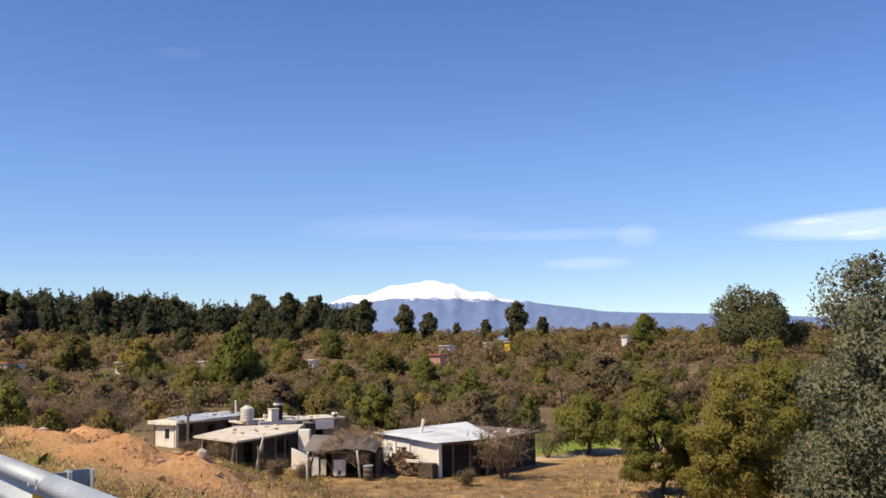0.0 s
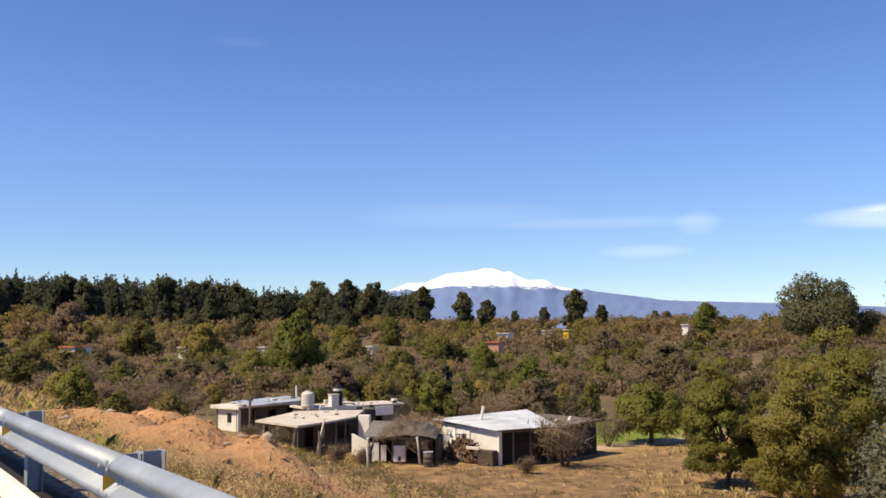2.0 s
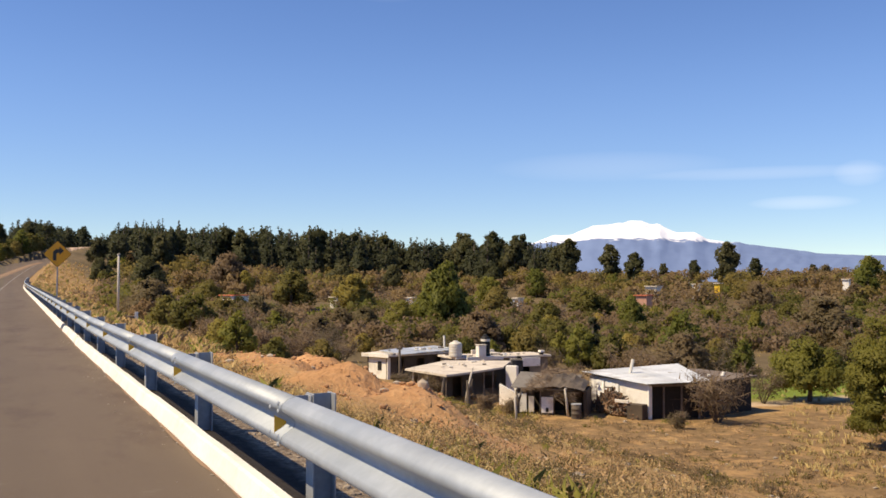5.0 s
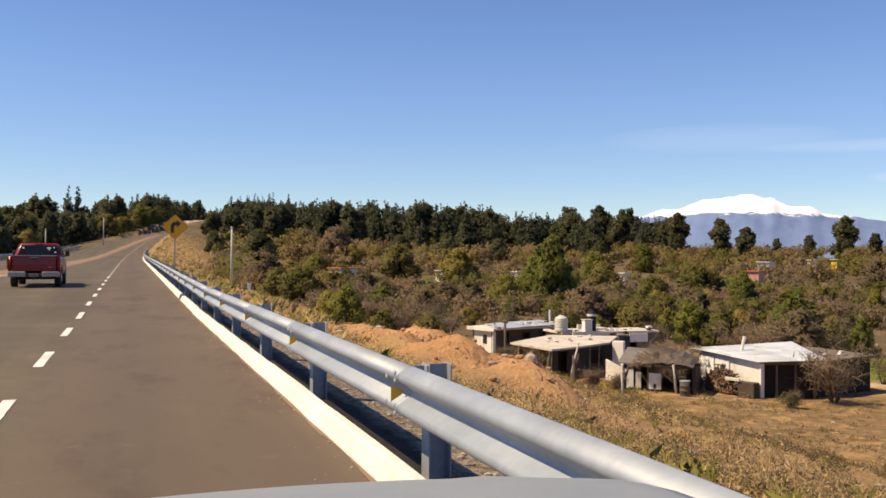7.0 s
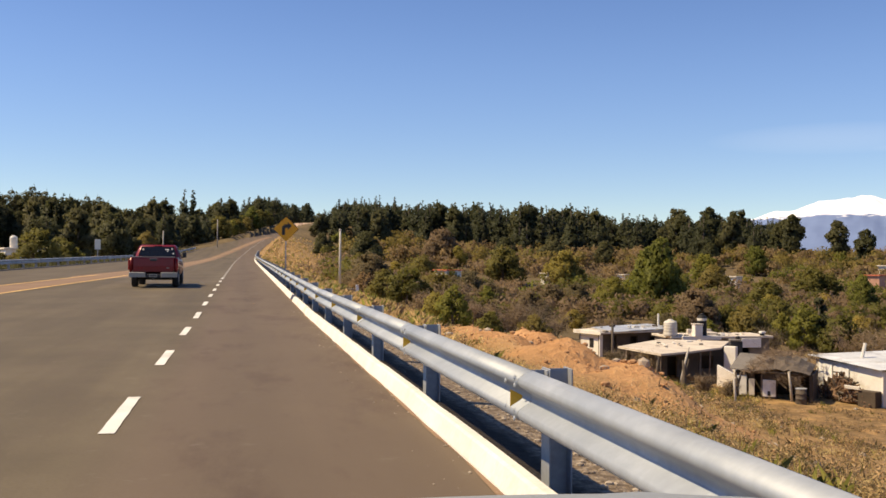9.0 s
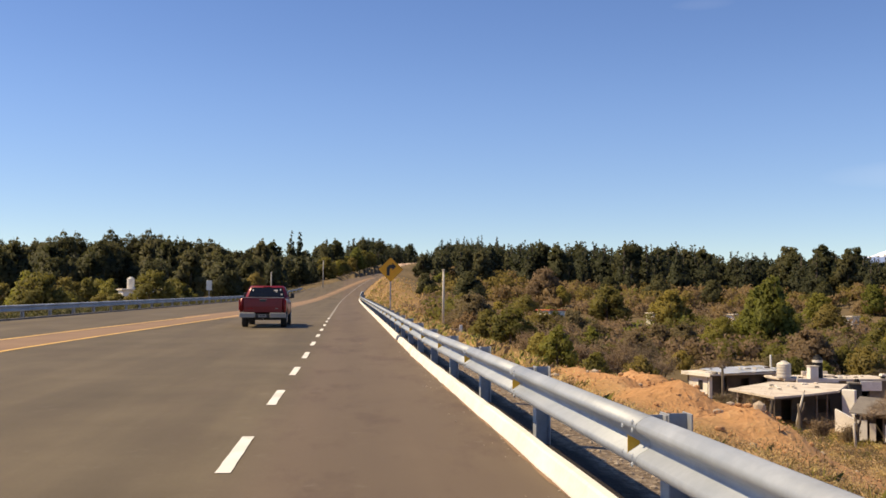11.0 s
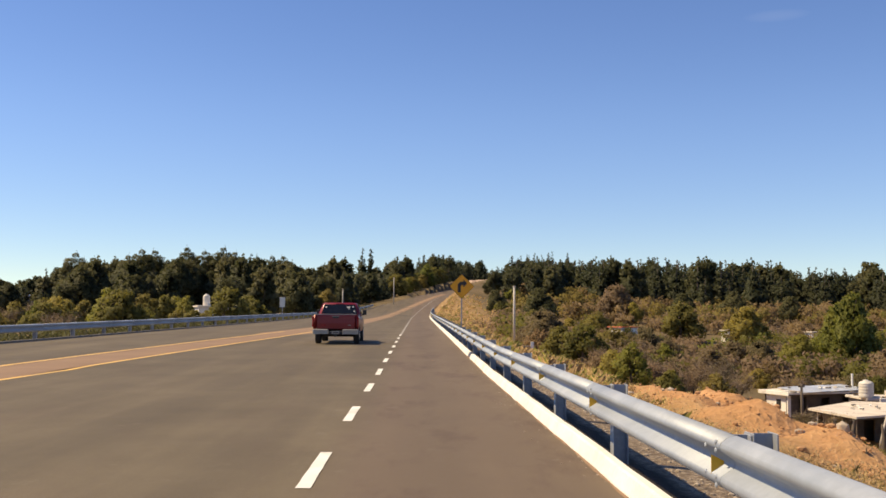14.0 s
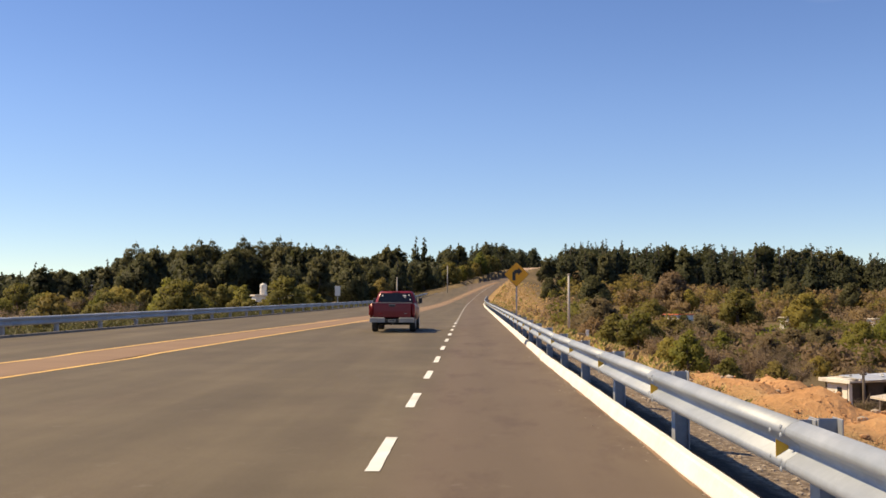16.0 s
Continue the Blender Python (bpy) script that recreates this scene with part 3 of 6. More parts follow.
def guard_rail(line, side, label, post_from, post_to, first):
    """W-beam panels lapped end to end on steel posts with spacer blocks; side +1 stands right of the road, -1 left."""
    rail = thing("guard_rail", label, "guard rail", pose(line(first) + side * 0.15, first, road_z(first) - 0.05))
    inv = rail.matrix_basis.inverted()

    def beam(y0, y1, lap):
        s, rings = Shape(), []
        for y in np.linspace(y0, y1, max(2, int((y1 - y0) / 1.3))):
            x, z = line(y), road_z(y) + 0.340
            prof = [(px - lap, pz * 1.055) for px, pz in RAIL_PROFILE]
            ring = [(x + side * px, y, z + pz) for px, pz in prof] + [(x + side * (px + 0.004), y, z + pz) for px, pz in reversed(prof)]
            rings.append(ring if side > 0 else ring[::-1])
        s.rings(rings, True, inv)
        return part("beam", s, M_ZINC, rail, "galvanised W-profile beam", True)

    y = first
    k = 0
    while y < post_to:
        beam(y - 0.16, min(y + 3.97, post_to + 0.1), 0.0015 if k % 2 else -0.0015)
        y += 3.81
        k += 1
    post, block, refl, bolt = Shape(), Shape(), Shape(), Shape()
    # I-section post with its web across the road
    post.box(0.17, 0.18, -0.075, 0.075, -0.75, 0.640, cut=0.003)
    post.box(0.30, 0.31, -0.075, 0.075, -0.75, 0.640, cut=0.003)
    post.box(0.181, 0.299, -0.005, 0.005, -0.75, 0.637)
    block.box(0.050, 0.058, -0.06, 0.06, 0.36, 0.632, cut=0.003)
    block.box(0.160, 0.168, -0.06, 0.06, 0.36, 0.632, cut=0.003)
    block.box(0.059, 0.159, -0.005, 0.005, 0.36, 0.629)
    refl.rings([[(0.030, -0.002, 0.450), (0.030, 0.002, 0.450), (-0.040, 0.002, 0.412), (-0.040, -0.002, 0.412)], [(0.030, -0.002, 0.486), (0.030, 0.002, 0.486), (-0.040, 0.002, 0.522), (-0.040, -0.002, 0.522)]])
    bolt.turned([(0.016, 0), (0.015, 0.004), (0.010, 0.008), (0.004, 0.009)], 8)
    y = first
    flip = pose(0, 0, 0, 0, 0, 0) if side > 0 else Matrix.Scale(-1, 4, (1, 0, 0))
    meshes = post.mesh("post"), block.mesh("spacer_block"), refl.mesh("reflector"), bolt.mesh("bolt")
    if side < 0:
        for me in meshes[:3]:
            me.transform(flip)
            me.flip_normals()
    while y < post_to:
        if y >= post_from:
            base = inv @ Matrix.Translation((line(y), y, road_z(y)))
            p = part("post", meshes[0], M_POST, rail, "", m=base)
            part("spacer_block", meshes[1], M_POST, rail, "", m=base)
            if side > 0:
                part("reflector", meshes[2], M_AMBER, rail, "amber reflector plate", m=base)
                if y < 40:
                    for dz, dy in ((0.555, -0.09), (0.600, -0.09), (0.415, -0.09), (0.37, -0.09), (0.558, 0.1), (0.415, 0.1)):
                        part("bolt", meshes[3], M_ZINC, rail, "", m=base @ pose(-side * 0.038, dy, dz, 0, -90 * side, 0))
        y += 3.81
    return rail


rail_right = guard_rail(lambda y: kerb_x(y) + 0.15, 1, "galvanised steel crash barrier on steel posts behind the kerb", -14, 172, 5.45 - 5 * 3.81)
rail_left = guard_rail(lambda y: left_x(y) - 0.1, -1, "galvanised crash barrier along the opposite verge", 5, 186, 5.45 - 3 * 3.81)


# ---- far mountain with snow ----
def polar(bearing, dist):
    return dist * math.sin(radians(bearing)), dist * math.cos(radians(bearing))


def build_mountain():
    """A broad snowy massif and long haze-blue foothills, as a relief of ridges and gullies."""
    at_b = [14, 22, 27, 29.2, 30.1, 31.3, 32.55, 34.25, 34.6, 35.2, 35.85, 36.2, 36.9, 37.4, 38.15, 38.9, 40.1, 40.5, 41.2, 43.3, 44.9, 46.4, 50.6, 56, 64, 74]
    elev = [1.3, 1.75, 2.15, 2.45, 2.84, 2.90, 3.42, 3.55, 3.66, 3.68, 3.42, 3.49, 3.09, 2.95, 2.99, 2.58, 2.36, 2.40, 2.24, 1.96, 1.70, 1.61, 1.44, 1.15, 0.8, 0.4]
    s = Shape()
    cols, rows = 360, 44
    for i in range(cols + 1):
        b = 14 + 60 * i / cols
        top = math.tan(radians(float(np.interp(b, at_b, elev))))
        for j in range(rows + 1):
            u = j / rows
            d = 3000 + 1250 * u
            x, y = polar(b, d)
            ridge = 1 - abs(noise.noise(Vector((b * 0.5, u * 2.6, 2.0)))) * 2
            fine = noise.fractal(Vector((b * 2.2, u * 5, 0.5)), 0.8, 2.1, 5)
            shape = u ** 0.9 * (0.95 + 0.05 * ridge) if u < 1 else 1.0
            top_here = top * 4250 * (1 + 0.010 * fine)
            z = top_here * shape + 3 * fine * u * (1 - u) * 4
            s.v.append((x, y, z + 1.3 if j else -60))
    n = rows + 1
    s.f = [(i * n + j, (i + 1) * n + j, (i + 1) * n + j + 1, i * n + j + 1) for i in range(cols) for j in range(rows)]
    m, nt, p = blank("snowy_mountain", 0.9, 0, 0.1)
    pos = position(nt)
    sep = nt.nodes.new("ShaderNodeSeparateXYZ")
    nt.links.new(pos, sep.inputs[0])
    jag = noise_of(nt, pos, 0.012, 6, 0.75)
    h = math_node(nt, "ADD", sep.outputs[2], math_node(nt, "MULTIPLY", math_node(nt, "SUBTRACT", jag, 0.5), 75))
    line = math_node(nt, "DIVIDE", math_node(nt, "SUBTRACT", h, 174), 8, True)
    # the rock colour carries the blue haze of distance
    haze_rock = ramp(nt, [(0.3, (0.150, 0.212, 0.375)), (0.7, (0.165, 0.230, 0.398))])
    nt.links.new(noise_of(nt, pos, 0.01, 5), haze_rock.inputs[0])
    c = mixed(nt, line, haze_rock.outputs[0], (0.90, 0.91, 0.95))
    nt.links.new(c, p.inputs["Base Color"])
    return tagged(part("mountain", s, m, None, "distant mountain tinted haze-blue with a broad snow cap", True), category="mountain", kind="structure")


build_mountain()


# ---- bend sign, marker poles ----
def diamond_sign(x, y, z0, face_z):
    t = thing("bend_sign", "yellow diamond bend sign with black arrow on a post", "road sign", pose(x, y, z0))
    post = Shape().box(-0.03, 0.03, -0.02, 0.02, -0.3, face_z - z0 + 0.3, cut=0.005)
    part("post", post, M_POST, t)
    h = face_z - z0
    r = 0.61
    corner = 0.07

    def diamond(size, y0, y1):
        ring = []
        for a in (0, 90, 180, 270):
            ux, uz = math.cos(radians(a)), math.sin(radians(a))
            tx, tz = -uz, ux
            ring += [(size * ux - corner * (ux + tx) + 0.0, size * uz - corner * (uz + tz)), (size * ux - 0.25 * corner * ux, size * uz - 0.25 * corner * uz), (size * ux - corner * (ux - tx), size * uz - corner * (uz - tz))]
        return Shape().rings([[(px, y1, h + pz) for px, pz in ring], [(px, y0, h + pz) for px, pz in ring]])

    face = part("face", diamond(r, -0.036, -0.028), M_SIGN, t, "yellow sign face")
    part("border", diamond(r + 0.02, -0.0275, -0.024), M_BLACK, t, "black rim")
    # bent arrow: stem, turn and head
    arrow = Shape()
    pts = [(-0.20, -0.30), (-0.05, -0.30), (-0.05, 0.0), (0.0, 0.06), (0.08, 0.06), (0.08, -0.04), (0.28, 0.15), (0.08, 0.34), (0.08, 0.23), (-0.07, 0.23), (-0.20, 0.10)]
    arrow.rings([[(px, -0.037, h + pz) for px, pz in pts], [(px, -0.041, h + pz) for px, pz in pts]])
    part("bend_arrow", arrow, M_BLACK, face, "black bend arrow")
    return t


diamond_sign(2.24, 48.95, ground_z(2.24, 48.95), 2.72)


def marker_pole(x, y, height, r, material, label, lean=0.0):
    z = ground_z(x, y)
    t = thing("pole", label, "pole", pose(x, y, z))
    part("shaft", Shape().tube([(0, 0, -0.4), (lean * 0.5, 0, height * 0.5), (lean, 0, height)], [r, r * 0.92, r * 0.8], 8), material, t, smooth=True)
    part("cap", Shape().turned([(r * 1.1, height - 0.02), (r * 1.15, height + 0.05), (r * 0.6, height + 0.09)], 8, (lean, 0)), material, t)
    return t


marker_pole(8.3, 83.6, 5.0, 0.11, M_PALEWOOD, "pale timber pole standing on the verge")
for b, d, h in ((-4.3, 150, 3.9), (-1.35, 200, 5.5)):
    marker_pole(*polar(b, d), h, 0.11, M_PALEWOOD, "pale pole beside the opposite verge")


def roadside_board(x, y, w, h, up):
    z = ground_z(x, y)
    t = thing("road_sign", "small pale roadside sign on a post", "road sign", pose(x, y, z))
    part("post", Shape().box(-0.04, 0.04, -0.03, 0.03, -0.3, up + h, cut=0.005), M_POST, t)
    part("board", Shape().box(-w / 2, w / 2, -0.06, -0.032, up, up + h, cut=0.01), M_TANKWHITE, t, "pale grey board seen from behind")
    return t


roadside_board(*polar(-7.75, 112), 0.6, 1.1, 1.5)


def culvert():
    """Concrete head wall of a drain beside the road."""
    x, y = 6.2, 59.7
    z = ground_z(x, y)
    t = thing("drain_headwall", "pale concrete drain head wall in the dry bank", "drain", pose(x, y, z, 0, 0, 12))
    part("wall", Shape().box(-0.8, 0.8, -0.12, 0.12, -0.8, 0.12, cut=0.02), M_BLOCK, t)
    part("marker", Shape().box(0.72, 0.92, -0.16, -0.125, -0.1, 0.42, cut=0.02), M_CREAM, t, "white marker block")
    part("coping", Shape().box(-0.9, 0.7, -0.2, 0.2, 0.124, 0.19, cut=0.02), M_WOOD, t)


culvert()


# ---- the farmstead in the valley ----
def walls_with(t, w, d, h, openings, material, thick=0.18, end=None):
    """Four walls; the front (towards -y) has openings given as (from, to, sill, head)."""
    front = Shape()
    x = 0.0
    for a, b, sill, head in sorted(openings):
        if a > x:
            front.box(x, a, 0, thick, -0.6, h)
        if sill > 0:
            front.box(a, b, 0, thick, -0.6, sill)
        if head < h:
            front.box(a, b, 0, thick, head, h)
        x = b
    if x < w:
        front.box(x, w, 0, thick, -0.6, h)
    part("front_wall", front, material, t)
    part("side_wall", Shape().box(0, thick, thick, d - thick, -0.6, h), end or material, t)
    part("side_wall", Shape().box(w - thick, w, thick, d - thick, -0.6, h), material, t)
    part("back_wall", Shape().box(0, w, d - thick, d, -0.6, h), material, t)


def roof_clutter(t, x0, x1, y0, y1, z, n, seed):
    """Broken bricks, stones and scraps left along a roof's edge."""
    g = random.Random(seed)
    for k in range(n):
        x = g.uniform(x0, x1)
        y = y0 + (y1 - y0) * g.random() ** 2.5
        a, b, c = g.uniform(0.08, 0.24), g.uniform(0.06, 0.14), g.uniform(0.05, 0.13)
        s = Shape().box(-a, a, -b, b, 0, c, cut=0.02)
        part("loose_brick", s, g.choice((M_CREAM, M_SLAB, M_WOOD, M_SHEET, M_BLOCK)), t, m=pose(x, y, z, 0, 0, g.uniform(0, 180)))


def slab(t, name, corners, thick, material, label):
    """A roof slab from its upper corners (x, y, z), in order round the edge."""
    return part(name, Shape().rings([[(x, y, z - thick) for x, y, z in corners], list(corners)]), material, t, label)


def back_house():
    """Long low house under a patched pale roof that rises to the back; its front is coloured dark for shade."""
    t = thing("house", "long low house with a patched pale roof and shaded front", "house", pose(29.3, 77.3, ground_z(29.8, 78.6), 0, 0, 21))
    h = 1.98
    walls_with(t, 8.2, 2.6, h, [(1.1, 1.9, -0.6, 1.7), (3.4, 4.3, 0.7, 1.6), (5.6, 6.4, -0.6, 1.7)], M_SHADEDARK, end=M_CREAM)
    part("end_window", Shape().box(-0.03, -0.004, 0.75, 1.25, 0.75, 1.5, cut=0.008), M_BLACK, t, "dark end window")
    part("corner_pier", Shape().box(-0.10, 0.22, -0.14, -0.004, -0.6, h - 0.16, cut=0.02), M_CREAM, t, "whitewashed corner")
    slab(t, "roof", [(-0.3, -0.5, h + 0.10), (8.4, -0.5, h + 0.08), (8.4, 3.0, h + 0.34), (-0.3, 3.0, h + 0.14)], 0.14, M_SLAB, "cracked pale roof slab")
    part("fascia", Shape().box(-0.36, -0.304, -0.5, 3.0, h - 0.12, h + 0.17, cut=0.02), M_CREAM, t, "whitewashed roof edge")
    for x0, x1, y0, z in ((1.2, 2.7, -0.78, 0.20), (2.6, 4.3, -0.72, 0.24), (4.4, 6.2, -0.62, 0.25), (6.3, 8.1, -0.68, 0.28)):
        slab(t, "roof_sheet", [(x0, y0, h + z - 0.06), (x1, y0 + 0.05, h + z - 0.04), (x1, y0 + 3.4, h + z + 0.15), (x0, y0 + 3.3, h + z + 0.11)], 0.035, M_SHEET, "loose pale roof sheet")
    roof_clutter(t, 0.0, 1.2, -0.4, 2.0, h + 0.13, 7, 41)
    roof_clutter(t, 1.6, 7.8, 0.2, 2.6, h + 0.32, 16, 47)
    part("vent_pipe", Shape().tube([(8.0, 1.3, h), (8.0, 1.3, h + 1.4)], [0.09, 0.09], 8), M_CREAM, t, "white vent pipe")
    # added dark sheet that makes the openings look shaded
    part("dark_room", Shape().box(0.2, 8.0, 0.9, 1.0, -0.5, h - 0.01), M_SHADEDARK, t)


back_house()


def porch_house():
    """Middle house: a wide flat sandy slab on thin posts over a shaded yard, with a white pier at its end."""
    gz = ground_z(26.7, 63.1)
    t = thing("house", "low house with a wide sandy roof slab on thin posts", "house", pose(26.5, 58.9, gz))
    h = -4.60 - gz
    slab(t, "roof", [(0.0, 0.0, h - 0.03), (3.0, 1.9, h - 0.06), (5.8, 3.1, h + 0.06), (9.2, 8.4, h + 0.03), (4.7, 10.8, h + 0.02), (-0.75, 5.5, h - 0.02)], 0.13, M_SLAB, "sandy concrete roof slab")
    # rooms under the back of the slab
    back = Shape()
    for x0, x1, z0, z1 in ((-0.2, 2.6, -0.6, h - 0.16), (3.4, 5.2, -0.6, h - 0.16), (2.6, 3.4, 1.3, h - 0.16), (5.2, 6.4, 1.3, h - 0.16), (5.2, 6.4, -0.6, 0.35), (6.4, 7.4, -0.6, h - 0.16)):
        back.box(x0, x1, 0, 0.16, z0, z1)
    part("back_wall", back, M_BLOCK, t, "soot-brown block wall", m=pose(0.4, 5.2, 0, 0, 0, 8))
    # dark sheet put behind the wall in place of interior shade
    part("dark_room", Shape().box(-0.1, 7.2, 0.9, 1.0, -0.6, h - 0.17), M_SHADEDARK, t, m=pose(0.4, 5.2, 0, 0, 0, 8))
    part("side_wall", Shape().box(7.25, 7.4, -1.9, -0.004, -0.6, h - 0.16), M_BLOCK, t, m=pose(0.4, 5.2, 0, 0, 0, 8))
    for x, y, r, mat in ((-0.35, 5.0, 0.05, M_PALEWOOD), (0.05, 3.4, 0.055, M_PALEWOOD), (0.2, 0.5, 0.04, M_WOOD), (4.0, 2.6, 0.07, M_BLOCK), (4.9, 3.0, 0.06, M_WOOD)):
        part("roof_post", Shape().tube([(x, y, -0.6), (x + 0.03, y, h - 0.16)], [r, r * 0.9], 7), mat, t)
    part("pier", Shape().box(-0.42, 0.42, -0.18, 0.18, -0.6, h + 0.14, cut=0.03), M_CREAM, t, "whitewashed pier", m=pose(6.45, 3.0, 0, 0, 0, -48))
    part("low_wall", Shape().rings([[(3.9, 0.0, -0.6), (4.75, -0.85, -0.6), (4.95, -0.65, -0.6), (4.1, 0.2, -0.6)], [(3.9, 0.0, 1.30), (4.75, -0.85, 0.72), (4.95, -0.65, 0.72), (4.1, 0.2, 1.30)]]), M_CREAM, t, "broken whitewashed low wall")
    g = random.Random(19)
    for k in range(14):
        u, v = g.random(), g.random()
        part("loose_brick", Shape().box(-0.15, 0.15, -0.08, 0.08, 0, g.uniform(0.05, 0.12), cut=0.02), (M_CREAM, M_SLAB, M_BLOCK)[k % 3], t, m=pose(0.6 + 4.6 * u + 2.6 * v, 3.2 + 1.4 * u + 5.0 * v, h + 0.035, 0, 0, k * 47))


porch_house()


def leaning_pole(bearing, dist, height, lean, label):
    x, y = polar(bearing, dist)
    z = ground_z(x, y)
    t = thing("leaning_pole", label, "pole", pose(x, y, z))
    part("shaft", Shape().tube([(0, 0, -0.3), (lean * 0.5, 0, height / 2), (lean, 0, height)], [0.085, 0.075, 0.06], 7), M_PALEWOOD, t, smooth=True)
    part("fork", Shape().tube([(lean * 0.9, 0, height * 0.9), (lean * 0.9 + 0.12, 0, height * 1.05)], [0.05, 0.03], 6), M_PALEWOOD, t)


leaning_pole(25.25, 65.0, 2.35, 0.62, "bleached pole leaning against the low house")
leaning_pole(31.3, 60.9, 1.75, -0.25, "bleached pole propping the brush roof")
leaning_pole(28.35, 58.0, 1.5, -0.15, "short forked fence pole in dry grass")


def dark_pole(bearing, dist, height, lean, label):
    """A weathered timber pole with a short cross arm."""
    x, y = polar(bearing, dist)
    t = thing("timber_pole", label, "pole", pose(x, y, ground_z(x, y)))
    part("shaft", Shape().tube([(0, 0, -0.4), (lean * 0.4, 0, height * 0.5), (lean, 0, height)], [0.13, 0.11, 0.075], 8), M_BARK, t, smooth=True)
    part("cross_arm", Shape().box(lean - 0.22, lean + 0.22, -0.05, 0.05, height * 0.93, height * 0.96, cut=0.01), M_BARK, t)


dark_pole(21.52, 71.8, 3.4, -0.05, "tall dark timber pole beside the low houses")
dark_pole(24.0, 64.5, 1.7, 0.1, "short dark fence post in the yard")
dark_pole(23.2, 66.0, 1.5, -0.1, "short dark fence post in the yard")


def stump(bearing, dist, height, label):
    """A dead trunk broken off above a fork, with a burr at its foot."""
    x, y = polar(bearing, dist)
    t = thing("tree_stump", label, "stump", pose(x, y, ground_z(x, y)))
    part("trunk", Shape().tube([(0.05, 0, -0.3), (0, 0, 0.15), (0.06, 0, height * 0.55), (-0.06, 0, height)], [0.24, 0.15, 0.12, 0.05], 7), M_BARK, t, smooth=True)
    part("branch", Shape().tube([(0.05, 0, height * 0.5), (0.26, 0.05, height * 0.8), (0.32, 0, height * 1.05)], [0.09, 0.07, 0.03], 6), M_BARK, t, smooth=True)


stump(25.5, 60.0, 1.9, "dark forked dead trunk in front of the porch")
stump(28.35, 60.4, 1.6, "dark broken trunk beside the brush hut")


def mid_block():
    """Flat-roofed rooms behind the porch, with parapets, where the tanks stand."""
    t = thing("house", "flat-roofed block rooms behind the porch with pale parapets", "house", pose(33.2, 71.9, ground_z(*polar(24.4, 79))))
    h = 2.0
    walls_with(t, 8.4, 3.2, h, [(5.9, 6.7, 0.5, 1.5)], M_BLOCK)
    part("roof", Shape().box(-0.2, 8.6, -0.3, 3.4, h, h + 0.16, cut=0.03), M_SLAB, t, "pale concrete roof")
    part("parapet", Shape().box(0.7, 4.0, -0.5, -0.304, h - 0.10, h + 0.20, cut=0.03), M_CREAM, t, "white parapet")
    part("parapet", Shape().box(2.6, 4.7, 2.6, 2.8, h + 0.164, h + 0.52, cut=0.02), M_SLAB, t, "pale back parapet")
    part("parapet", Shape().box(5.8, 7.5, -0.36, -0.304, h - 0.75, h - 0.02, cut=0.02), M_CREAM, t, "cream wall panel")
    part("stub_pier", Shape().box(7.62, 7.9, -0.2, 0.1, h + 0.164, h + 0.36, cut=0.02), M_BLACK, t)
    part("stub_cap", Shape().box(7.56, 7.96, -0.26, 0.16, h + 0.364, h + 0.52, cut=0.02), M_CREAM, t)
    roof_clutter(t, 0.2, 8.2, 0.1, 3.0, h + 0.164, 26, 43)
    part("rubble_slab", Shape().box(2.8, 4.6, 1.2, 2.4, h + 0.164, h + 0.34, cut=0.05), M_SLAB, t)
    return t


mid_block()
ROOF_Z = ground_z(*polar(24.4, 79)) + 2.165


def water_tank(bearing, dist, r, height, z, material, label):
    x, y = polar(bearing, dist)
    t = thing("water_tank", label, "water tank", pose(x, y, z))
    prof = [(r * 0.96, 0), (r, 0.05)]
    for k in range(1, 5):
        zz = height * (0.08 + 0.17 * k)
        prof += [(r, zz - 0.05), (r * 0.95, zz), (r, zz + 0.05)]
    prof += [(r, height * 0.82), (r * 0.8, height * 0.92), (r * 0.45, height * 0.96)]
    part("tank_body", Shape().turned(prof, 18), material, t, smooth=True)
    if material is M_TANKBLACK and height > 1.5:
        part("label_band", Shape().turned([(r * 1.01, height * 0.70), (r * 1.015, height * 0.71), (r * 1.015, height * 0.80), (r * 1.01, height * 0.81)], 18), M_TANKWHITE, t, "white label band")
    part("lid", Shape().turned([(r * 0.44, height * 0.95), (r * 0.44, height), (r * 0.3, height * 1.03)], 14), material, t, smooth=True)
    part("outlet_pipe", Shape().tube([(r * 0.9, 0, 0.12), (r * 1.25, 0, 0.12), (r * 1.25, 0, -0.05)], [0.03, 0.03, 0.03], 6), M_PALEWOOD, t)


water_tank(24.72, 79.4, 0.53, 1.28, ROOF_Z, M_TANKWHITE, "cream plastic water tank on the flat roof")


def tank_stand():
    x, y = polar(26.2, 79.8)
    t = thing("tank_stand", "pale block stand on the flat roof", "stand", pose(x, y, ROOF_Z))
    part("block", Shape().box(-0.33, 0.33, -0.3, 0.3, 0, 0.92, cut=0.03), M_CREAM, t)
    part("ledge", Shape().box(-0.38, 0.38, -0.35, 0.35, 0.924, 0.99, cut=0.02), M_SLAB, t)


tank_stand()
water_tank(26.45, 80.6, 0.38, 1.72, ROOF_Z, M_TANKBLACK, "tall black plastic water tank on the roof")


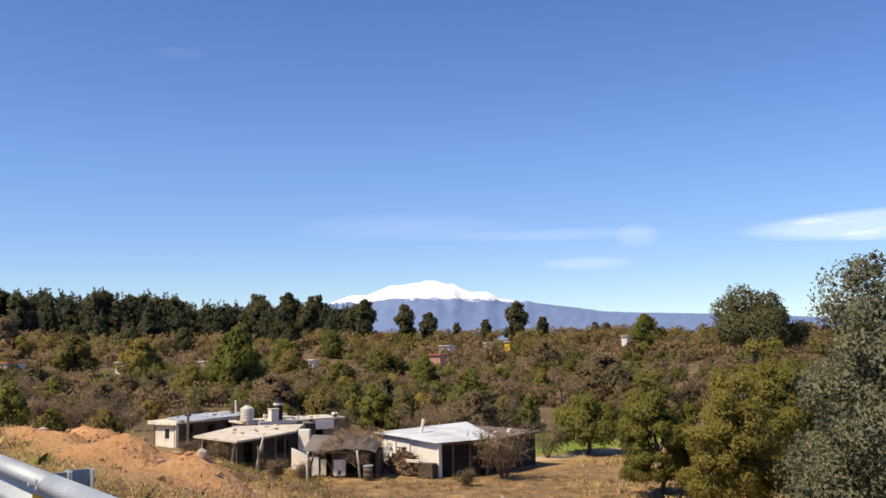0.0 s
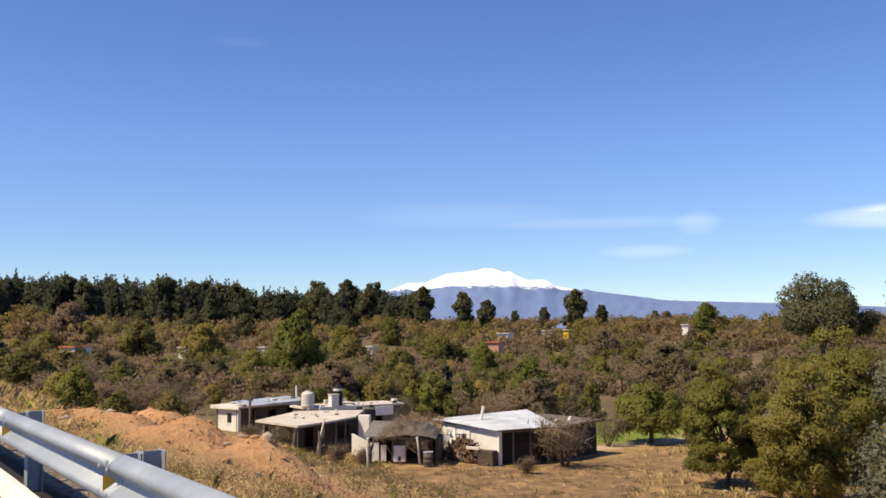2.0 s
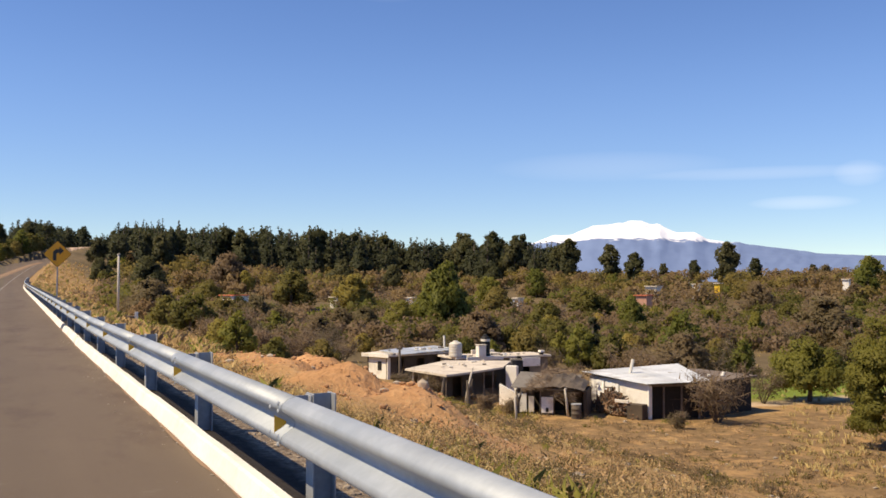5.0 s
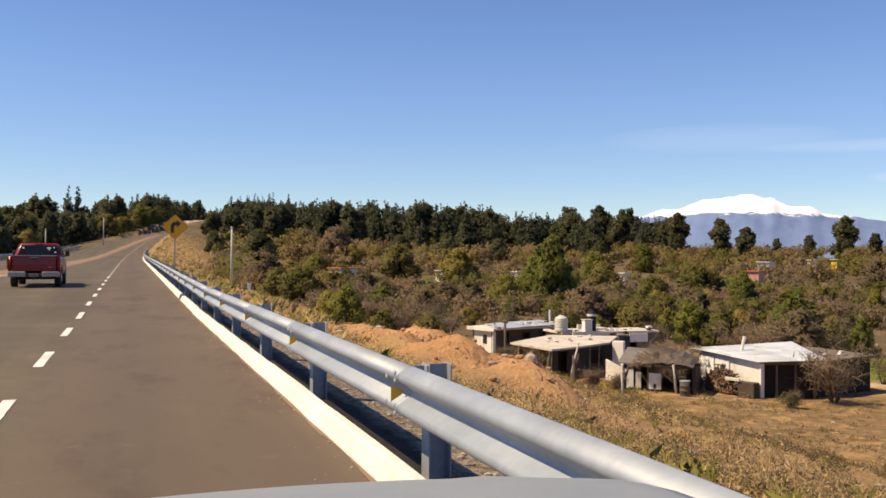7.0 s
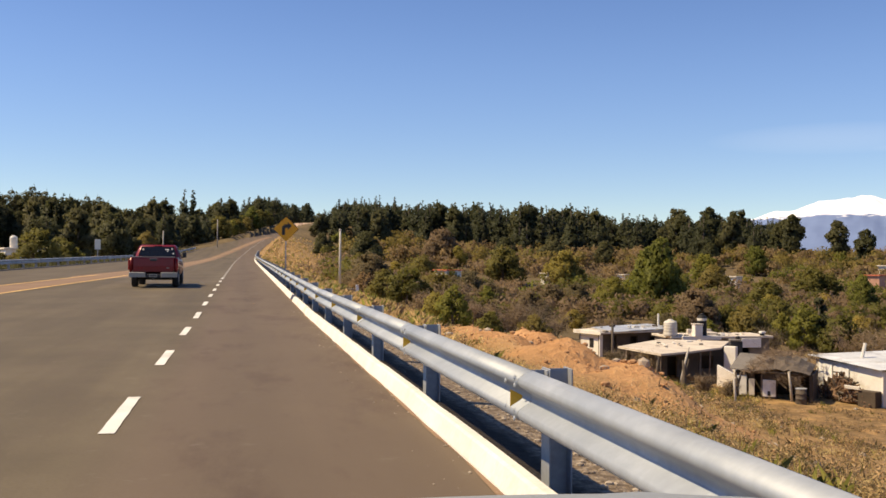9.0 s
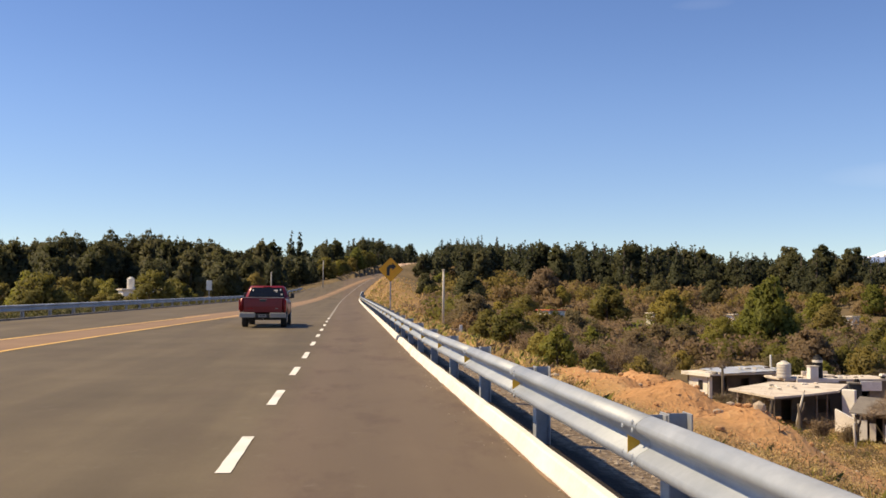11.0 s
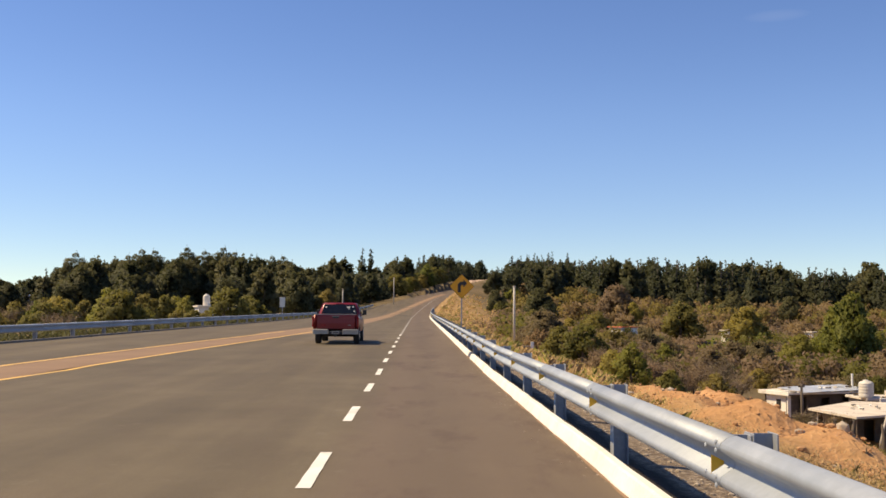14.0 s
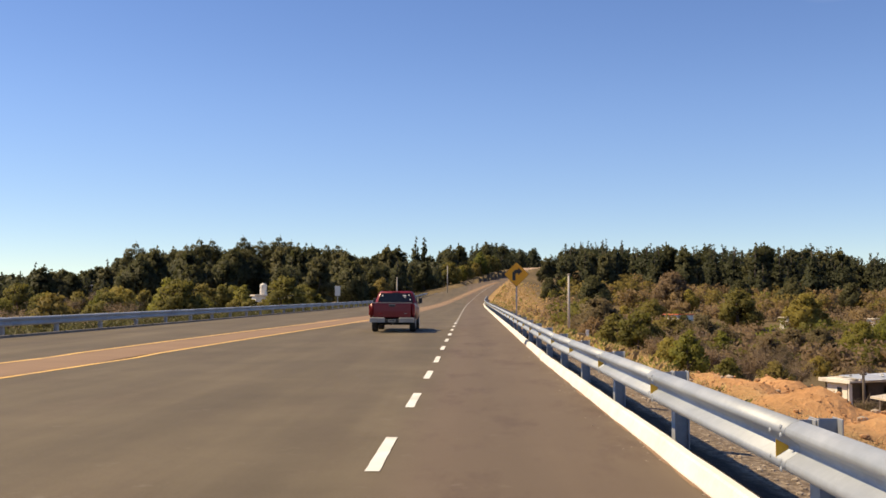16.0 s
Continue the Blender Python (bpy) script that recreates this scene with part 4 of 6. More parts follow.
def chimney_block():
    """A sooty masonry stack standing between the porch and the brush hut."""
    x, y = 33.55, 62.3
    z = ground_z(x, y)
    t = thing("chimney_stack", "sooty black masonry stack between the low houses", "chimney", pose(x, y, z, 0, 0, -20))
    part("stack", Shape().box(-0.40, 0.40, -0.35, 0.35, -0.4, -4.12 - z, cut=0.04), M_BLACK, t)
    part("cap", Shape().box(-0.46, 0.30, -0.41, 0.41, -4.116 - z, -4.0 - z, cut=0.03), M_BLOCK, t, "grey cap slab")
    part("pot", Shape().turned([(0.16, -3.996 - z), (0.16, -3.86 - z), (0.12, -3.80 - z)], 10, (0.12, 0)), M_TANKBLACK, t)


chimney_block()


def brush_hut():
    """Low hut under a sagging grey sheet and a mound of brush, with cream panels along its front."""
    x, y = 29.3, 54.45
    t = thing("brush_hut", "low hut with a sagging grey brush roof and cream panels", "hut", pose(x, y, -6.55, 0, 0, -38))
    # walls coloured dark for the shade under the brush roof
    walls_with(t, 4.4, 3.0, 1.30, [(0.70, 0.80, -0.6, 1.2), (1.12, 1.55, -0.6, 1.2), (2.4, 4.2, -0.6, 1.2)], M_SHADEDARK, 0.12)
    for x0, x1, hh, mat in ((-0.02, 0.68, 1.06, M_CREAM), (0.80, 1.14, 0.90, M_SLAB), (1.60, 2.34, 0.88, M_CREAM)):
        part("panel", Shape().box(x0, x1, -0.07, -0.004, -0.1, hh, cut=0.015), mat, t, "cream painted panel")
    part("panel_hole", Shape().box(1.88, 2.05, -0.085, -0.074, -0.05, 0.22, cut=0.01), M_BLACK, t, "dark hole in the panel")
    part("door_jamb", Shape().box(1.50, 1.57, -0.06, -0.004, -0.1, 1.2), M_WOOD, t)
    part("eave_board", Shape().rings([[(-0.30, -0.2, 1.42), (3.6, -0.3, 1.28), (3.8, 2.9, 1.95), (-0.2, 2.9, 2.10)], [(-0.30, -0.2, 1.48), (3.6, -0.3, 1.34), (3.8, 2.9, 2.01), (-0.2, 2.9, 2.16)]]), M_BLOCK, t, "sagging grey roof sheet")
    rnd, brush = random.Random(3), Shape()
    for _ in range(5200):
        u, v = rnd.random(), rnd.random()
        px, py = 0.5 + 3.3 * u + 0.3 * v, -0.7 + 4.2 * v
        pz = 1.20 + 1.15 * math.sin(math.pi * min(1, max(0, u * 1.02))) ** 0.6 * (0.45 + 0.55 * math.sin(math.pi * v)) * rnd.uniform(0.2, 1.0) + 0.35 * v
        if u > 0.55 and v < 0.5:
            pz -= rnd.random() * 0.9
        dx, dy, dz = rnd.uniform(-0.5, 0.5), rnd.uniform(-0.4, 0.4), rnd.uniform(-0.25, 0.35)
        w = rnd.uniform(0.006, 0.022)
        brush.add([(px, py, pz), (px + w, py, pz + w), (px + dx, py + dy, pz + dz)], [(0, 1, 2)])
    mound, rows = Shape(), []
    for j in range(9):
        rows.append([(0.9 + 3.4 * i / 14, -0.6 + 3.4 * j / 8, 1.34 + 0.85 * (math.sin(math.pi * i / 14) ** 0.7) * (0.35 + 0.65 * math.sin(math.pi * j / 8)) * (0.8 + 0.4 * noise.noise(Vector((i * 0.7, j * 0.7, 5)))) + 0.04 * j) for i in range(15)])
    mound.v = [p for row in rows for p in row]
    mound.f = [(j * 15 + i, j * 15 + i + 1, (j + 1) * 15 + i + 1, (j + 1) * 15 + i) for j in range(8) for i in range(14)]
    part("thatch", mound, M_BARK, t, "matted brush thatch")
    tagged(part("loose_brush", brush, M_TWIG, t, "loose dry branches on the thatch"), kind="stuff")


brush_hut()
SHED = (36.2, 50.2, ground_z(36.9, 51.0))


def shed():
    """Open-fronted shed: a bright sheet roof rising to the back, a white end wall, a long dark front that turns away."""
    t = thing("shed", "shed with pale sheet-metal roof, whitewashed end and dark front", "shed", pose(*SHED))
    h, back = 2.22, 0.40
    # front corner at 0,0; the end wall runs back, the front runs on, then the lean-to bends away
    part("end_wall", Shape().rings([[(0, 0, -0.6), (0.18, 0, -0.6), (0.18, 0, h - 0.06), (0, 0, h - 0.06)], [(-0.4, 6.0, -0.6), (-0.22, 6.0, -0.6), (-0.22, 6.0, h + back - 0.36), (-0.4, 6.0, h + back - 0.36)]]), M_CREAM, t, "whitewashed end wall with bare patches")
    part("corner_post", Shape().box(-0.06, 0.20, -0.16, -0.004, -0.6, h - 0.10, cut=0.02), M_CREAM, t)

    def wall(name, a, b, z1, z2, material, label, inset=0.0):
        d = Vector((b[0] - a[0], b[1] - a[1], 0))
        n = Vector((-d.y, d.x, 0)).normalized()
        a, b = Vector((*a, 0)) + n * inset, Vector((*b, 0)) + n * inset
        ring = [[tuple(p), tuple(p + n * 0.12), tuple(p + n * 0.12 + Vector((0, 0, z + 0.6))), tuple(p + Vector((0, 0, z + 0.6)))] for p, z in ((a, z1), (b, z2))]
        return part(name, Shape().rings([[(x, y, z - 0.6) for x, y, z in r] for r in ring]), material, t, label)

    wall("back_wall", (-0.2, 5.9), (6.5, 5.3), h + 0.2, h + 0.2, M_BLOCK, "")
    # shade under the shed roof is put into this panel's colour
    wall("front_panel", (0.24, -0.05), (3.5, -0.8), h - 0.16, h - 0.16, M_SHADEBOARD, "dark front panel coloured as shade", 0.45)
    wall("lean_to_wall", (3.5, -0.75), (9.0, 1.0), h - 0.06, h + 0.02, M_SHADEBOARD, "dark plank wall of the lean-to", 0.10)
    wall("lean_to_end", (9.05, 1.15), (7.6, 5.0), h - 0.04, h + 0.1, M_SHADEBOARD, "dark plank end of the lean-to")
    part("lintel", Shape().rings([[(x, y - 0.02, h - 0.20), (x, y + 0.1, h - 0.20), (x, y + 0.1, h - 0.05), (x, y - 0.02, h - 0.05)] for x, y in ((0.22, -0.04), (3.5, -0.8))]), M_WOOD, t)
    for k in range(3):
        px = 1.0 + 1.15 * k
        part("front_post", Shape().tube([(px, 0.02 - 0.228 * px, -0.6), (px + 0.02, 0.02 - 0.228 * px, h - 0.21)], [0.07, 0.06], 7), M_WOOD, t)
    # corrugated sheets side by side, each from the eave to the back
    fl, fr, bl, br = Vector((-0.35, -0.35, h + 0.02)), Vector((3.9, -1.2, h + 0.10)), Vector((-0.75, 6.4, h + back - 0.12)), Vector((6.5, 5.6, h + back + 0.22))
    n = 7
    for k in range(n):
        sh, rows = Shape(), []
        for v in (0.0, 0.5, 1.0):
            row = []
            for i in range(17):
                u = min(1.0, (k + i / 16 * 1.04) / n)
                p = fl.lerp(fr, u).lerp(bl.lerp(br, u), v)
                row.append((p.x, p.y, p.z + 0.004 * (k % 2) + 0.018 * (1 if i % 2 else -1)))
            rows.append(row)
        sh.v = [p for r_ in rows for p in r_] + [(p[0], p[1], p[2] - 0.012) for r_ in rows for p in r_]
        sh.f = [(j * 17 + i, j * 17 + i + 1, (j + 1) * 17 + i + 1, (j + 1) * 17 + i) for j in range(2) for i in range(16)]
        sh.f += [tuple(q + 51 for q in reversed(f)) for f in sh.f]
        sh.f += [(i, i + 51, i + 52, i + 1) for i in range(16)]
        part("roof_sheet", sh, M_SHEET, t, "pale corrugated roof sheet")
    slab(t, "lean_to_roof", [(4.0, -0.95, h + 0.04), (9.3, 0.8, h + 0.10), (7.9, 5.4, h + 0.24), (6.6, 5.5, h + 0.26)], 0.07, M_WOOD, "dark felted lean-to roof")
    for px, py in ((5.6, 1.2), (6.6, 1.0), (7.7, 2.2)):
        part("roof_stone", Shape().box(-0.12, 0.14, -0.1, 0.1, 0, 0.12, cut=0.03), M_CREAM, t, m=pose(px, py, h + 0.16, 0, 0, px * 70))
    part("flue", Shape().tube([(1.35, 3.9, h + 0.1), (1.62, 3.9, h + 1.18)], [0.11, 0.11], 8), M_CREAM, t, "pale leaning flue pipe")


shed()


def hung_cloths():
    shed_at = pose(*SHED)
    for k, (along, up, w, h) in enumerate(((5.7, 0.95, 1.35, 1.15), (4.2, 1.15, 1.4, 0.85))):
        t = thing("hung_cloth", "white cloth hung on the shed wall", "cloth", shed_at @ pose(-0.0667 * along - 0.03, along, up, 0, 0, -86.2), group="cloths on the shed wall")
        s, rows = Shape(), []
        for j in range(6):
            rows.append([(w * i / 8, -0.03 - 0.02 * math.sin(i * 1.7 + k), h * j / 5 + 0.03 * math.sin(i * 0.9)) for i in range(9)])
        s.v = [p for r_ in rows for p in r_] + [(p[0], p[1] + 0.012, p[2]) for r_ in rows for p in r_]
        s.f = [(j * 9 + i, j * 9 + i + 1, (j + 1) * 9 + i + 1, (j + 1) * 9 + i) for j in range(5) for i in range(8)]
        s.f += [tuple(q + 54 for q in reversed(f)) for f in s.f]
        part("fabric", s, M_CLOTH, t)


def wood_pile():
    x, y = 35.25, 52.4
    t = thing("wood_pile", "heap of brown firewood and brush against the shed wall", "wood pile", pose(x, y, ground_z(x, y), 0, 0, -78))
    rnd = random.Random(8)
    for k in range(330):
        px = max(-2.1, min(2.1, rnd.gauss(0, 0.95)))
        top = max(0.1, 1.85 - 0.62 * abs(px + 0.3))
        a = rnd.uniform(-0.5, 0.5)
        s = Shape().tube([(px - 0.24 * math.cos(a), rnd.uniform(-0.5, 0.4), rnd.uniform(0, top)), (px + 0.24 * math.cos(a), rnd.uniform(-0.5, 0.4), rnd.uniform(0, top) )], [rnd.uniform(0.03, 0.075)] * 2, 5)
        part("log", s, M_FIREWOOD if k % 4 else M_BARK, t)
    part("plank", Shape().box(-0.5, 0.5, -0.03, 0.03, 0, 0.18, cut=0.01), M_CREAM, t, "pale broken plank", m=pose(1.2, -0.62, 0.95, 14, 0, 8))
    # added dark box that fills the shaded patch by the logs
    part("crate", Shape().box(-0.55, 0.55, -0.35, 0.3, -0.1, 0.9, cut=0.03), M_SHADEDARK, t, "dark box beside the logs, put in as shade", m=pose(1.95, -0.05, 0, 0, 0, 12))


wood_pile()


def barrel():
    x, y = polar(31.75, 60.2)
    t = thing("barrel", "rusty dark barrel standing in dry grass", "barrel", pose(x, y, ground_z(x, y)))
    part("drum", Shape().turned([(0.30, -0.1), (0.31, 0.0), (0.30, 0.28), (0.325, 0.3), (0.30, 0.32), (0.30, 0.56), (0.325, 0.58), (0.30, 0.6), (0.31, 0.86), (0.28, 0.87)], 16), M_BARK, t, smooth=True)
    part("rim", Shape().turned([(0.32, 0.84), (0.335, 0.87), (0.32, 0.9), (0.29, 0.88)], 16), M_POST, t)


barrel()
hung_cloths()


def far_house(bearing, dist, w, d, h, wall, roof, label, turn=0.0, sink=0.5):
    x, y = polar(bearing, dist)
    t = thing("house", label, "house", pose(x, y, ground_z(x, y) - sink, 0, 0, turn), group="far houses among the scrub")
    walls_with(t, w, d, h, [(w * 0.2, w * 0.35, 0.9, 1.9), (w * 0.55, w * 0.7, -0.6, 2.0)], wall)
    part("roof", Shape().box(-0.2, w + 0.2, -0.3, d + 0.2, h, h + 0.18, cut=0.04), roof, t)
    # unlit interior is a thin dark panel behind the openings
    part("dark_room", Shape().box(0.3, w - 0.3, 0.5, 0.6, -0.5, h - 0.02), M_SHADEDARK, t)


# ---- the pickup ----
def wheel(parent, x, y, r, w):
    wh = part("wheel", Shape().turned([(r * 0.6, -w / 2), (r * 0.92, -w / 2), (r, -w / 2 + 0.03), (r, w / 2 - 0.03), (r * 0.92, w / 2), (r * 0.6, w / 2)], 24, m=pose(0, 0, 0, 0, 90, 0)), M_RUBBER, parent, "black tyre", True, m=pose(x, y, r))
    part("rim", Shape().turned([(r * 0.58, -0.03), (r * 0.6, 0.02), (r * 0.5, 0.03), (r * 0.2, 0.0), (r * 0.12, 0.03)], 16, m=pose(w / 2 - 0.01 if x > 0 else -w / 2 + 0.01, 0, 0, 0, 90 if x > 0 else -90, 0)), M_CHROME, wh, "steel rim", True)


def pickup(x, y, z, turn, size):
    """A compact two-door pickup seen from behind; it stands on the carriageway."""
    t = thing("pickup_truck", "dark red two-door pickup truck with chrome rear bumper", "pickup truck", pose(x, y, z, 0, 0, turn) @ Matrix.Scale(size, 4))
    W = 0.98

    def section(half, zs):
        pts = [(-half * k, zz) for zz, k in zs]
        return pts + [(-px, zz) for px, zz in reversed(pts)]

    # lower body with rounded flanks, from tailgate (y=0) to nose (y=5.4)
    body, rings = Shape(), []
    for yy, hi, kk in ((0.05, 1.22, 0.985), (0.15, 1.24, 1.0), (2.02, 1.24, 1.0), (2.06, 1.24, 1.0), (3.5, 1.20, 1.0), (4.2, 1.16, 0.99), (5.0, 1.08, 0.97), (5.32, 0.95, 0.92), (5.4, 0.75, 0.88)):
        rings.append([(px, yy, zz) for px, zz in section(W * kk, [(0.50, 0.90), (0.56, 0.965), (0.80, 1.0), (1.0, 0.995), (hi - 0.05, 0.975), (hi, 0.93)])])
    body.rings(rings[2:])
    part("body", body, M_RED, t, "dark red painted body", True)
    # open bed: two sides, floor, front panel
    for sgn in (-1, 1):
        side, rr_ = Shape(), []
        for yy in (0.06, 0.2, 0.7, 1.3, 1.9, 2.015):
            arch = 0.30 * max(0.0, 1 - ((yy - 1.15) / 0.55) ** 2)
            outer = [(W * 0.965, 0.56 + arch), (W, 0.80 + arch * 0.5), (W * 0.995, 1.0), (W * 0.97, 1.2), (W * 0.93, 1.25)]
            inner = [(W * 0.85, 1.25), (W * 0.83, 1.2), (W * 0.83, 0.75)]
            ring = [(sgn * px, yy, zz) for px, zz in outer + inner]
            rr_.append(ring if sgn < 0 else ring[::-1])
        side.rings(rr_)
        part("bed_side", side, M_RED, t, "", True)
        part("tail_light", Shape().box(sgn * W * 0.985 - 0.05, sgn * W * 0.985 + 0.012, 0.02, 0.09, 0.74, 1.18, cut=0.012), M_TAIL, t, "tall red tail light")
        part("bed_rail_cap", Shape().box(sgn * W * 0.9 - 0.07, sgn * W * 0.9 + 0.07, 0.1, 2.0, 1.254, 1.275, cut=0.008), M_BLACK, t)
        part("mirror", Shape().box(sgn * 1.06 - 0.09, sgn * 1.06 + 0.09, 3.42, 3.52, 1.26, 1.5, cut=0.03), M_BLACK, t, "black door mirror")
        part("mirror_arm", Shape().box(sgn * 0.98 - 0.06, sgn * 0.98 + 0.06, 3.44, 3.49, 1.24, 1.3), M_BLACK, t)
        part("door_handle", Shape().box(sgn * 0.985 - 0.02, sgn * 0.985 + 0.02, 2.45, 2.6, 1.02, 1.06, cut=0.008), M_CHROME, t)
        part("headlight", Shape().box(sgn * 0.7 - 0.16, sgn * 0.7 + 0.16, 5.3, 5.41, 0.76, 0.92, cut=0.02), M_CHROME, t)
    part("bed_floor", Shape().box(-W * 0.82, W * 0.82, 0.1, 2.01, 0.72, 0.75), M_BLACK, t)
    gate = Shape()
    gate.rings([[(-0.80, yy, zz) for yy, zz in ((0.0, 0.66), (-0.01, 0.9), (0.0, 1.2), (0.015, 1.255), (0.07, 1.255), (0.075, 0.66))], [(0.80, yy, zz) for yy, zz in ((0.0, 0.66), (-0.01, 0.9), (0.0, 1.2), (0.015, 1.255), (0.07, 1.255), (0.075, 0.66))]])
    gate_ob = part("tailgate", gate, M_RED, t, "dark red tailgate")
    part("tailgate_cap", Shape().box(-0.86, 0.86, -0.005, 0.085, 1.258, 1.285, cut=0.008), M_CHROME, gate_ob, "bright cap strip")
    part("latch_handle", Shape().box(-0.13, 0.13, -0.03, -0.005, 1.10, 1.19, cut=0.01), M_BLACK, gate_ob, "black latch handle")
    part("latch_bezel", Shape().box(-0.15, 0.15, -0.026, -0.012, 1.175, 1.205, cut=0.006), M_CHROME, gate_ob)
    part("badge", Shape().box(0.52, 0.64, -0.018, -0.008, 0.80, 0.835, cut=0.004), M_CHROME, gate_ob)
    part("badge", Shape().box(-0.62, -0.42, -0.018, -0.008, 0.80, 0.825, cut=0.004), M_TAIL, gate_ob)
    # chrome step bumper with a plate well
    for sgn in (-1, 1):
        a, b = sorted((sgn * 0.30, sgn * 0.97))
        part("bumper", Shape().box(a, b, -0.16, 0.0, 0.43, 0.64, cut=0.035), M_CHROME, t, "dull chrome bumper half")
    part("bumper_centre", Shape().box(-0.298, 0.298, -0.10, 0.0, 0.42, 0.56, cut=0.02), M_BLACK, t)
    plate = part("number_plate", Shape().box(-0.16, 0.16, -0.115, -0.104, 0.44, 0.555, cut=0.004), M_CHROME, t, "grey number plate")
    part("plate_bar", Shape().box(-0.12, 0.12, -0.121, -0.1165, 0.48, 0.52), M_BLACK, plate, "dark bar")
    part("tow_hitch", Shape().box(-0.04, 0.04, -0.24, 0.1, 0.32, 0.39, cut=0.01), M_BLACK, t)
    # cab
    cab, rings = Shape(), []
    for zz, y0, y1, hw in ((1.2, 2.06, 3.72, 0.955), (1.27, 2.07, 3.62, 0.94), (1.55, 2.16, 3.22, 0.85), (1.74, 2.27, 2.98, 0.77), (1.80, 2.36, 2.88, 0.70)):
        c = 0.10
        rings.append([(-hw + c, y0, zz), (hw - c, y0, zz), (hw, y0 + c, zz), (hw, y1 - c, zz), (hw - c, y1, zz), (-hw + c, y1, zz), (-hw, y1 - c, zz), (-hw, y0 + c, zz)])
    cab.rings(rings)
    cab_ob = part("cab", cab, M_RED, t, "dark red cab", True)
    back = Shape().rings([[(-0.80, 2.043, 1.30), (0.80, 2.043, 1.30), (0.68, 2.203, 1.72), (-0.68, 2.203, 1.72)], [(-0.80, 2.03, 1.30), (0.80, 2.03, 1.30), (0.68, 2.19, 1.72), (-0.68, 2.19, 1.72)]])
    rear = part("rear_window", back, M_GLASS, cab_ob, "dark tinted rear window")
    for px, pz, s1, s2 in ((-0.6, 1.60, 0.07, 0.07), (0.40, 1.60, 0.16, 0.05), (0.60, 1.62, 0.05, 0.07), (0.42, 1.53, 0.05, 0.05), (0.66, 1.42, 0.06, 0.06)):
        yb = 2.03 + (pz - 1.30) * 0.381 - 0.006
        part("sticker", Shape().rings([[(px - s1 / 2, yb - 0.4 * s2 / 2, pz - s2 / 2), (px + s1 / 2, yb - 0.4 * s2 / 2, pz - s2 / 2), (px + s1 / 2, yb + 0.4 * s2 / 2, pz + s2 / 2), (px - s1 / 2, yb + 0.4 * s2 / 2, pz + s2 / 2)], [(px - s1 / 2, yb - 0.004 - 0.4 * s2 / 2, pz - s2 / 2), (px + s1 / 2, yb - 0.004 - 0.4 * s2 / 2, pz - s2 / 2), (px + s1 / 2, yb - 0.004 + 0.4 * s2 / 2, pz + s2 / 2), (px - s1 / 2, yb - 0.004 + 0.4 * s2 / 2, pz + s2 / 2)]]), M_TANKWHITE, rear, "small pale sticker")
    for sgn in (-1, 1):
        q = [(sgn * 0.945, 2.35, 1.29), (sgn * 0.945, 3.45, 1.29), (sgn * 0.865, 3.14, 1.55), (sgn * 0.80, 2.92, 1.70), (sgn * 0.80, 2.45, 1.70)]
        q2 = [(px + sgn * 0.008, yy, zz) for px, yy, zz in q]
        part("side_window", Shape().rings([q, q2] if sgn > 0 else [q2, q]), M_GLASS, cab_ob, "dark side window")
    part("windscreen", Shape().rings([[(-0.82, 3.63, 1.28), (0.82, 3.63, 1.28), (0.68, 3.02, 1.72), (-0.68, 3.02, 1.72)], [(-0.82, 3.645, 1.285), (0.82, 3.645, 1.285), (0.68, 3.035, 1.725), (-0.68, 3.035, 1.725)]]), M_GLASS, cab_ob)
    part("brake_light", Shape().box(-0.17, 0.17, 2.23, 2.30, 1.735, 1.775, cut=0.008), M_TAIL, cab_ob, "high red brake light")
    part("axle", Shape().tube([(-0.8, 1.15, 0.36), (0.8, 1.15, 0.36)], [0.06, 0.06], 8), M_BLACK, t)
    part("spare_wheel", Shape().turned([(0.2, -0.1), (0.33, -0.1), (0.35, 0.0), (0.33, 0.1), (0.2, 0.1)], 18, m=pose(0, 0.45, 0.5)), M_RUBBER, t, smooth=True)
    part("underside", Shape().box(-0.7, 0.7, 0.4, 5.0, 0.42, 0.56), M_BLACK, t)
    for sgn in (-1, 1):
        for yy in (1.15, 4.45):
            wheel(t, sgn * 0.83, yy, 0.37, 0.25)
    return t


pickup(-3.03, 37.2, road_z(38.5), 0.3, 0.88)


